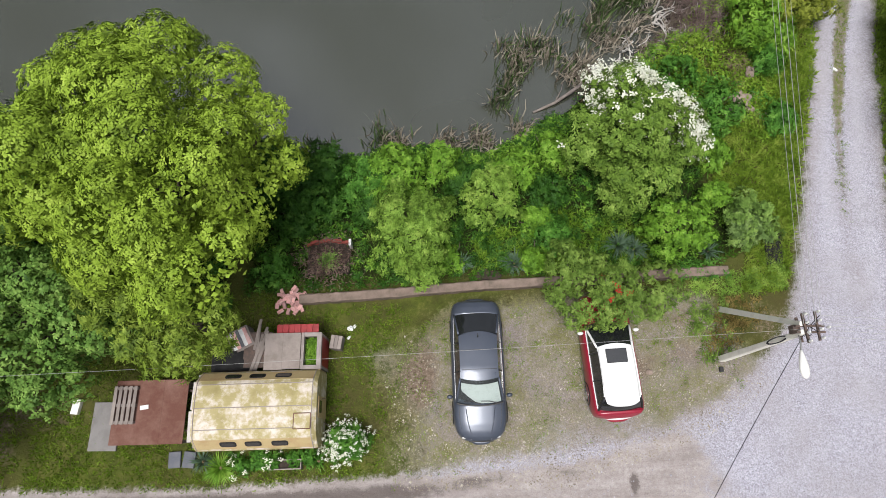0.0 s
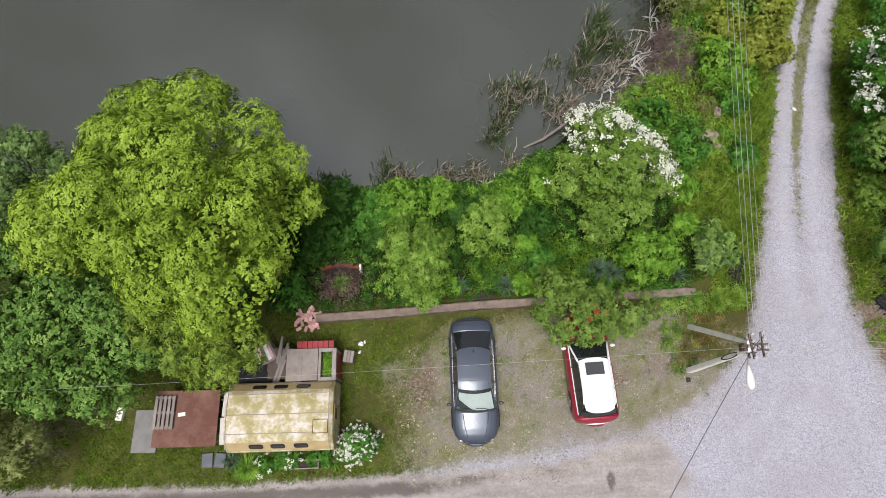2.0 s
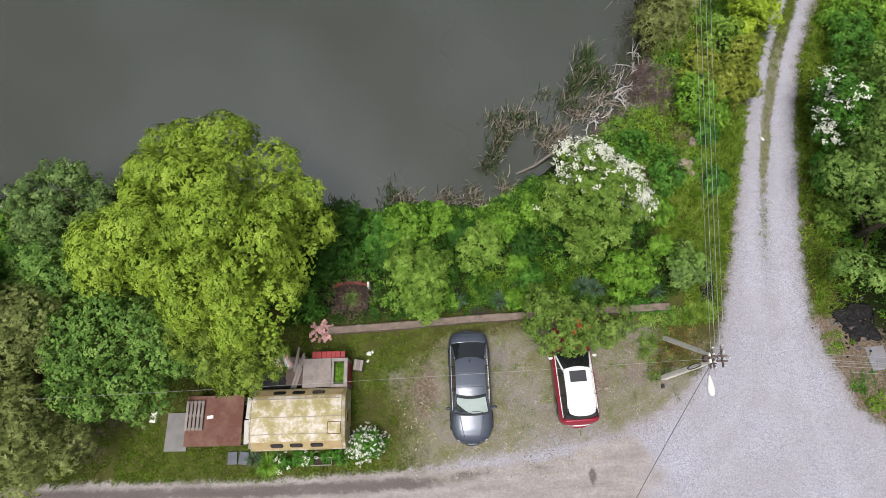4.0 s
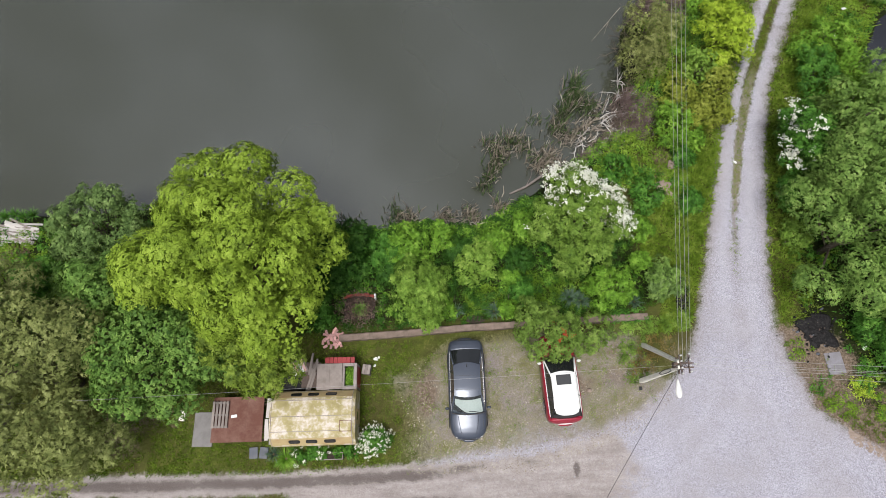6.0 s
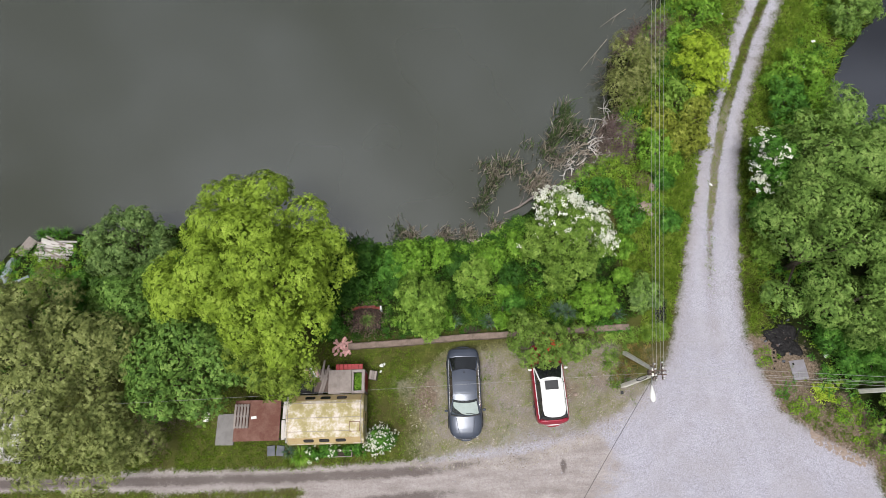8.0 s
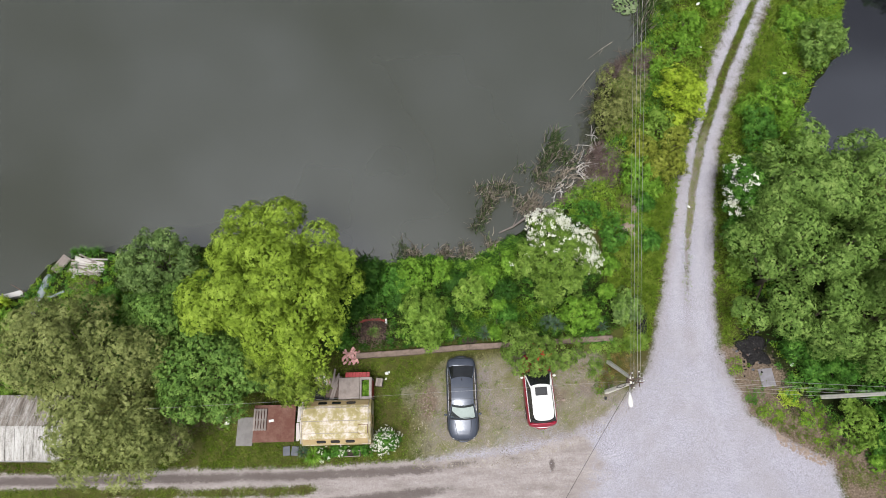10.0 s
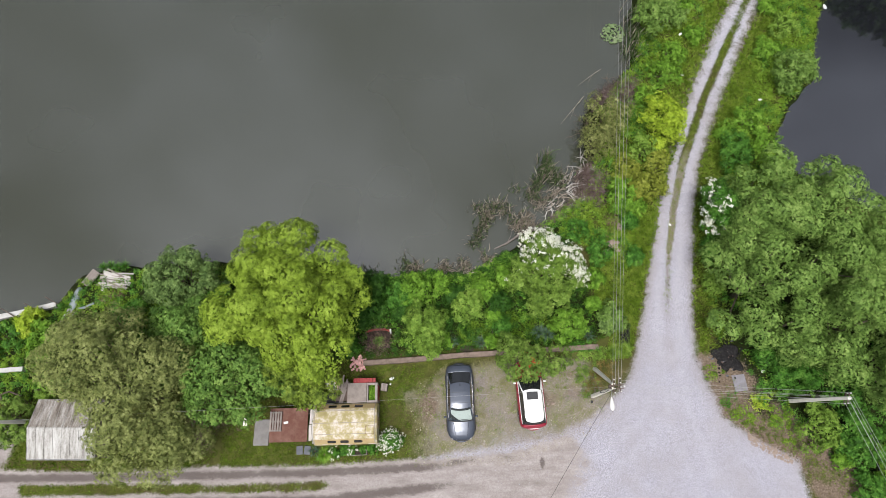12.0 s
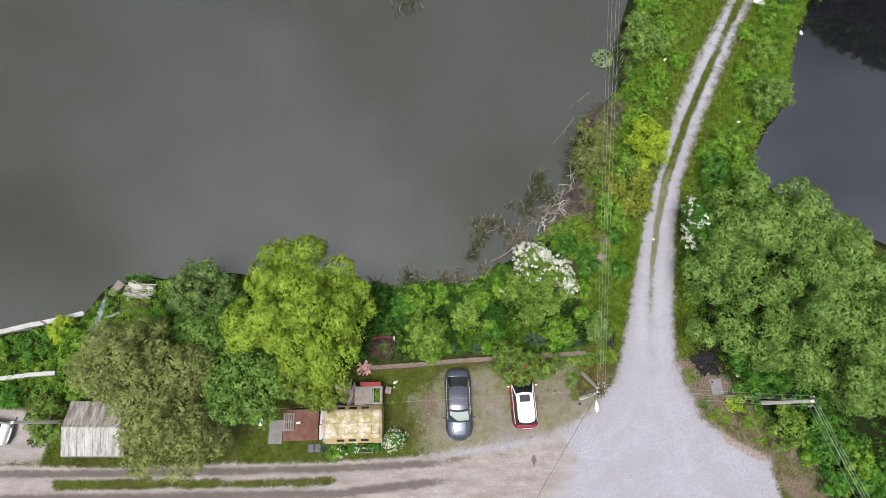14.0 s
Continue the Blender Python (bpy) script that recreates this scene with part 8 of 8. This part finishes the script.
# ---- the west bank: shed, walls, jetty ----
def build_shed():
    """A low shed with a white pitched roof of long sheets."""
    root = thing("shed", pose(-23.9, 0.85, 0, 0, 0, -0.5), "low shed with old white sheet roof beside the willow", "shed")
    W, D, ridge, eave = 2.15, 1.72, 2.25, 1.75
    for k in range(8):
        x0 = -W + k * 2 * W / 8
        for s in (-1, 1):
            sh = bmesh.new()
            x1 = x0 + 2 * W / 8 + 0.02
            dz = 0.006 * (k % 2)
            vs = [(x0, 0, ridge + dz), (x1, 0, ridge + dz), (x1, s * (D + 0.1), eave + dz - 0.03), (x0, s * (D + 0.1), eave + dz - 0.03)]
            top = [sh.verts.new(p) for p in vs]
            low = [sh.verts.new((p[0], p[1], p[2] - 0.02)) for p in vs]
            sh.faces.new(top)
            sh.faces.new(low[::-1])
            for i in range(4):
                sh.faces.new((top[i], top[(i + 1) % 4], low[(i + 1) % 4], low[i]))
            bmesh.ops.recalc_face_normals(sh, faces=sh.faces[:])
            part("roof_sheet", sh, ROOF_WHITE if s < 0 else ROOF_GREY, root)
            bm = bmesh.new()
            tube(bm, [(x0, 0, ridge + 0.02), (x0, s * (D + 0.1), eave - 0.01)], 0.014, 5)
            part("sheet_rib", bm, ROOF_WHITE, root)
    part("ridge_cap", block(-W - 0.02, W + 0.02, -0.07, 0.07, ridge, ridge + 0.03, 0.008), ROOF_WHITE, root)
    for y in (-D, D):
        part("wall_panel", block(-W + 0.08, W - 0.08, y - 0.05, y + 0.03, -0.05, eave - 0.05), OLD_BOARD, root)
    for x in (-W + 0.06, W - 0.06):
        bm = bmesh.new()
        ring = [(x, -D, -0.05), (x, D, -0.05), (x, D, eave - 0.06), (x, 0, ridge - 0.04), (x, -D, eave - 0.06)]
        a = [bm.verts.new((p[0] - 0.03, p[1], p[2])) for p in ring]
        b = [bm.verts.new((p[0] + 0.03, p[1], p[2])) for p in ring]
        bm.faces.new(a)
        bm.faces.new(b[::-1])
        for i in range(5):
            bm.faces.new((a[i], a[(i + 1) % 5], b[(i + 1) % 5], b[i]))
        bmesh.ops.recalc_face_normals(bm, faces=bm.faces[:])
        part("gable", bm, OLD_BOARD, root)
    bm = bmesh.new()
    tube(bm, [(-W, -D - 0.13, eave - 0.06), (W, -D - 0.13, eave - 0.06)], 0.045, 8)
    part("gutter", bm, GALVANISED, root)
    return root


build_shed()


def low_wall(name, line, width, z0, z1, mat, label, seed):
    root = thing(name, pose(0, 0, 0), label, "wall", kind="structure")
    for k, ((x0, y0), (x1, y1)) in enumerate(zip(line, line[1:])):
        d = math.hypot(x1 - x0, y1 - y0)
        rg = np.random.default_rng(seed + k)
        rings = []
        for i in range(7):
            u, j = -d / 2 + d * i / 6, rg.normal(0, 0.01, 3)
            rings.append([(u, -width / 2, z0), (u, -width / 2 + j[0], z1 + j[1]), (u, width / 2 + j[0], z1 + j[2]), (u, width / 2, z0)])
        part("wall_block", strip_mesh(rings, True), mat, root, m=pose((x0 + x1) / 2, (y0 + y1) / 2, 0, 0, 0, math.degrees(math.atan2(y1 - y0, x1 - x0))))
    return root


low_wall("retaining_wall", [(-40, 6.2), (-37, 7.05), (-34, 7.85), (-31.3, 8.5), (-29.3, 8.9), (-27.4, 9.38)], 0.36, -1.6, -0.05, WHITEWASH, "whitewashed retaining wall along the pond", 800)
low_wall("garden_wall", [(-38, 3.9), (-34.5, 4.25), (-32.3, 4.45), (-30.2, 4.7), (-28.5, 4.82)], 0.3, -0.2, 0.35, WHITEWASH, "low whitewashed garden wall", 810)
for k, (x, y) in enumerate([(-30.6, 8.75), (-29.0, 9.1), (-27.6, 9.55)]):
    bm = bmesh.new()
    tube(bm, [(0.5, -0.25, 0.08), (-0.6, 0.35, 0.14)], 0.03, 6)
    tagged(part("mooring_stake", bm, DARK_STEEL, m=pose(x, y, -0.05)), "dark stake lying over the retaining wall", "stake", "mooring stakes")
jet = thing("plank_heap", pose(-23.4, 11.05, 0.02, 0, 0, -14), "heap of grey weathered planks on the pond bank", "planks")
rr = random.Random(55)
for k in range(34):
    part("plank", block(-0.9, 0.9, -0.055, 0.055, 0, 0.035, 0.004), BLEACHED if k % 4 else OLD_BOARD, jet, m=pose(rr.uniform(-0.35, 0.35), -0.5 + k * 0.032 + rr.uniform(-0.05, 0.05), 0.02 + 0.012 * (k % 9) + 0.03, rr.uniform(-4, 4), rr.uniform(-3, 3), rr.uniform(-14, 14)))
part("bearer", block(-0.9, -0.7, -0.7, 0.7, -0.35, 0.05), DARK_STEEL, jet)
part("bearer", block(0.7, 0.9, -0.7, 0.7, -0.35, 0.05), DARK_STEEL, jet)
gang = thing("gangplank", pose(-25.3, 11.3, -0.1, 0, 0, -32), "grey plank platform at the water's edge", "platform")
for k in range(6):
    part("board", block(-0.33 + 0.115 * k, -0.225 + 0.115 * k, -0.62, 0.62, 0, 0.035, 0.004), OLD_BOARD, gang)
for y in (-0.5, 0.5):
    part("bearer", block(-0.34, 0.36, y - 0.04, y + 0.04, -0.6, -0.002), DARK_STEEL, gang)
boat = thing("upturned_trough", pose(-26.05, 9.75, -0.05, 0, 0, -14), "blue-grey metal trough lying on the bank", "trough")
rings = [[(w * math.cos(a), y, h * math.sin(a)) for a in np.linspace(math.pi, 0, 9)] for y, w, h in ((-0.85, 0.20, 0.14), (-0.6, 0.27, 0.2), (0.5, 0.27, 0.2), (0.85, 0.16, 0.12))]
part("hull", strip_mesh(rings, True), BLUE_SHEET, boat, smooth=True)
sheets = thing("corrugated_sheet", pose(-26.3, 8.35, 0.0, 0, 0, -24), "grey corrugated sheets lying on the bank", "sheet")
for k in range(5):
    bm = bmesh.new()
    tube(bm, [(-0.28 + 0.14 * k, -0.6, 0.08), (-0.28 + 0.14 * k, 0.6, 0.08)], 0.07, 8)
    part("rib", bm, GALVANISED, sheets)
bm = bmesh.new()
tube(bm, [(0, 0, 0.1), (0.6, 0.1, 0.16), (1.1, 0.4, 0.12)], 0.09, 8)
tagged(part("drain_pipe", bm, BLUE_SHEET, m=pose(-25.7, 9.0, 0.0)), "pale bent drain pipe on the bank", "pipe")
bm = bmesh.new()
lumpy(bm, (0, 0, 0.08), (0.2, 0.17, 0.15), 7, 0.3, 2)
tagged(part("white_bucket", bm, WHITE_LITTER, m=pose(-24.2, 10.35, -0.1)), "white lump of litter by the planks", "litter")
undergrowth("undergrowth", [(-24.6, 9.3), (-22.8, 9.5), (-22.7, 10.3), (-24.4, 10.2)], 60, 30, 0.3, 0.2, (0.16, 0.03), LEAF_DRY, 613, "dry brown plant waste on the bank")
for k, x in enumerate((-24.3, -23.8, -23.3, -22.8)):
    rosette("sedge_clump", x, 12.0 + 0.12 * (k % 2), 90, 0.55, 0.03, LEAF_MID, 820 + k, "green sedge clump on the pond bank", group="sedges")
arch = thing("bent_pipe_frame", pose(-28.5, 2.75, 0), "rusty bent pipe frame over brush", "frame")
bm = bmesh.new()
tube(bm, [(-0.9, -0.6, 0), (-0.7, 0.3, 0.9), (0.0, 0.5, 1.15), (0.7, 0.2, 0.9), (0.95, -0.5, 0)], 0.05, 8)
part("pipe", bm, DARK_STEEL, arch)


# ---- the burnt heap and litter on the east side ----
SLAB = rough_paint("dusty_slab", (0.235, 0.228, 0.255), (0.155, 0.145, 0.145), 2.2, 0.8, 0.9, grain=20, relief=0.5)
heap = thing("burnt_heap", pose(19.65, 5.28, 0), "black burnt rubbish heap at the track's edge", "heap")
bm = bmesh.new()
lumpy(bm, (0, 0, -0.02), (0.86, 0.84, 0.26), 12, 0.7, 4)
part("ash", bm, CHAR, heap, smooth=True)
rr = random.Random(61)
for k in range(290):
    a, r = rr.uniform(0, 6.28), abs(rr.gauss(0, 0.68))
    bm = bmesh.new()
    s = rr.uniform(0.035, 0.14)
    lumpy(bm, (0, 0, 0), (s, s * rr.uniform(0.3, 0.8), s * 0.5), k, 0.7, 1)
    part("cinder", bm, CHAR if k % 7 else (SLATE, DARK_STEEL)[k % 2], heap, m=pose(1.1 * r * math.cos(a), 1.05 * r * math.sin(a), max(0.02, 0.2 * (1.0 - r)), rr.uniform(0, 60), rr.uniform(0, 60), rr.uniform(0, 360)))
tagged(part("concrete_slab", block(-0.44, 0.44, -0.56, 0.54, -0.06, 0.04, 0.02), SLAB, m=pose(20.2, 3.6, 0, 0, 0, 6)), "bluish concrete slab by the burnt heap", "slab")
LITTER = [(25.2, 25.4, 0.13), (24.2, 23.44, 0.12), (29.3, 38.0, 0.5), (19.75, 31.65, 0.14), (33.1, 35.3, 0.2), (19.4, 27.75, 0.10), (21.9, 4.4, 0.15), (16.95, 15.1, 0.1)]
for k, (x, y, s) in enumerate(LITTER):
    z = float(ground_height(np.array([x]), np.array([y]))[0])
    bm = bmesh.new()
    lumpy(bm, (0, 0, s * 0.2), (s * 1.2, s * 0.7, s * 0.35), k + 40, 0.5, 2)
    tagged(part("litter_bag", bm, WHITE_LITTER, m=pose(x, y, max(z, -0.8) + (0.35 if k in (0, 1, 3, 5) else 0.0), 0, 0, 70 * k)), "white plastic litter lying on the bank", "litter", "white litter")
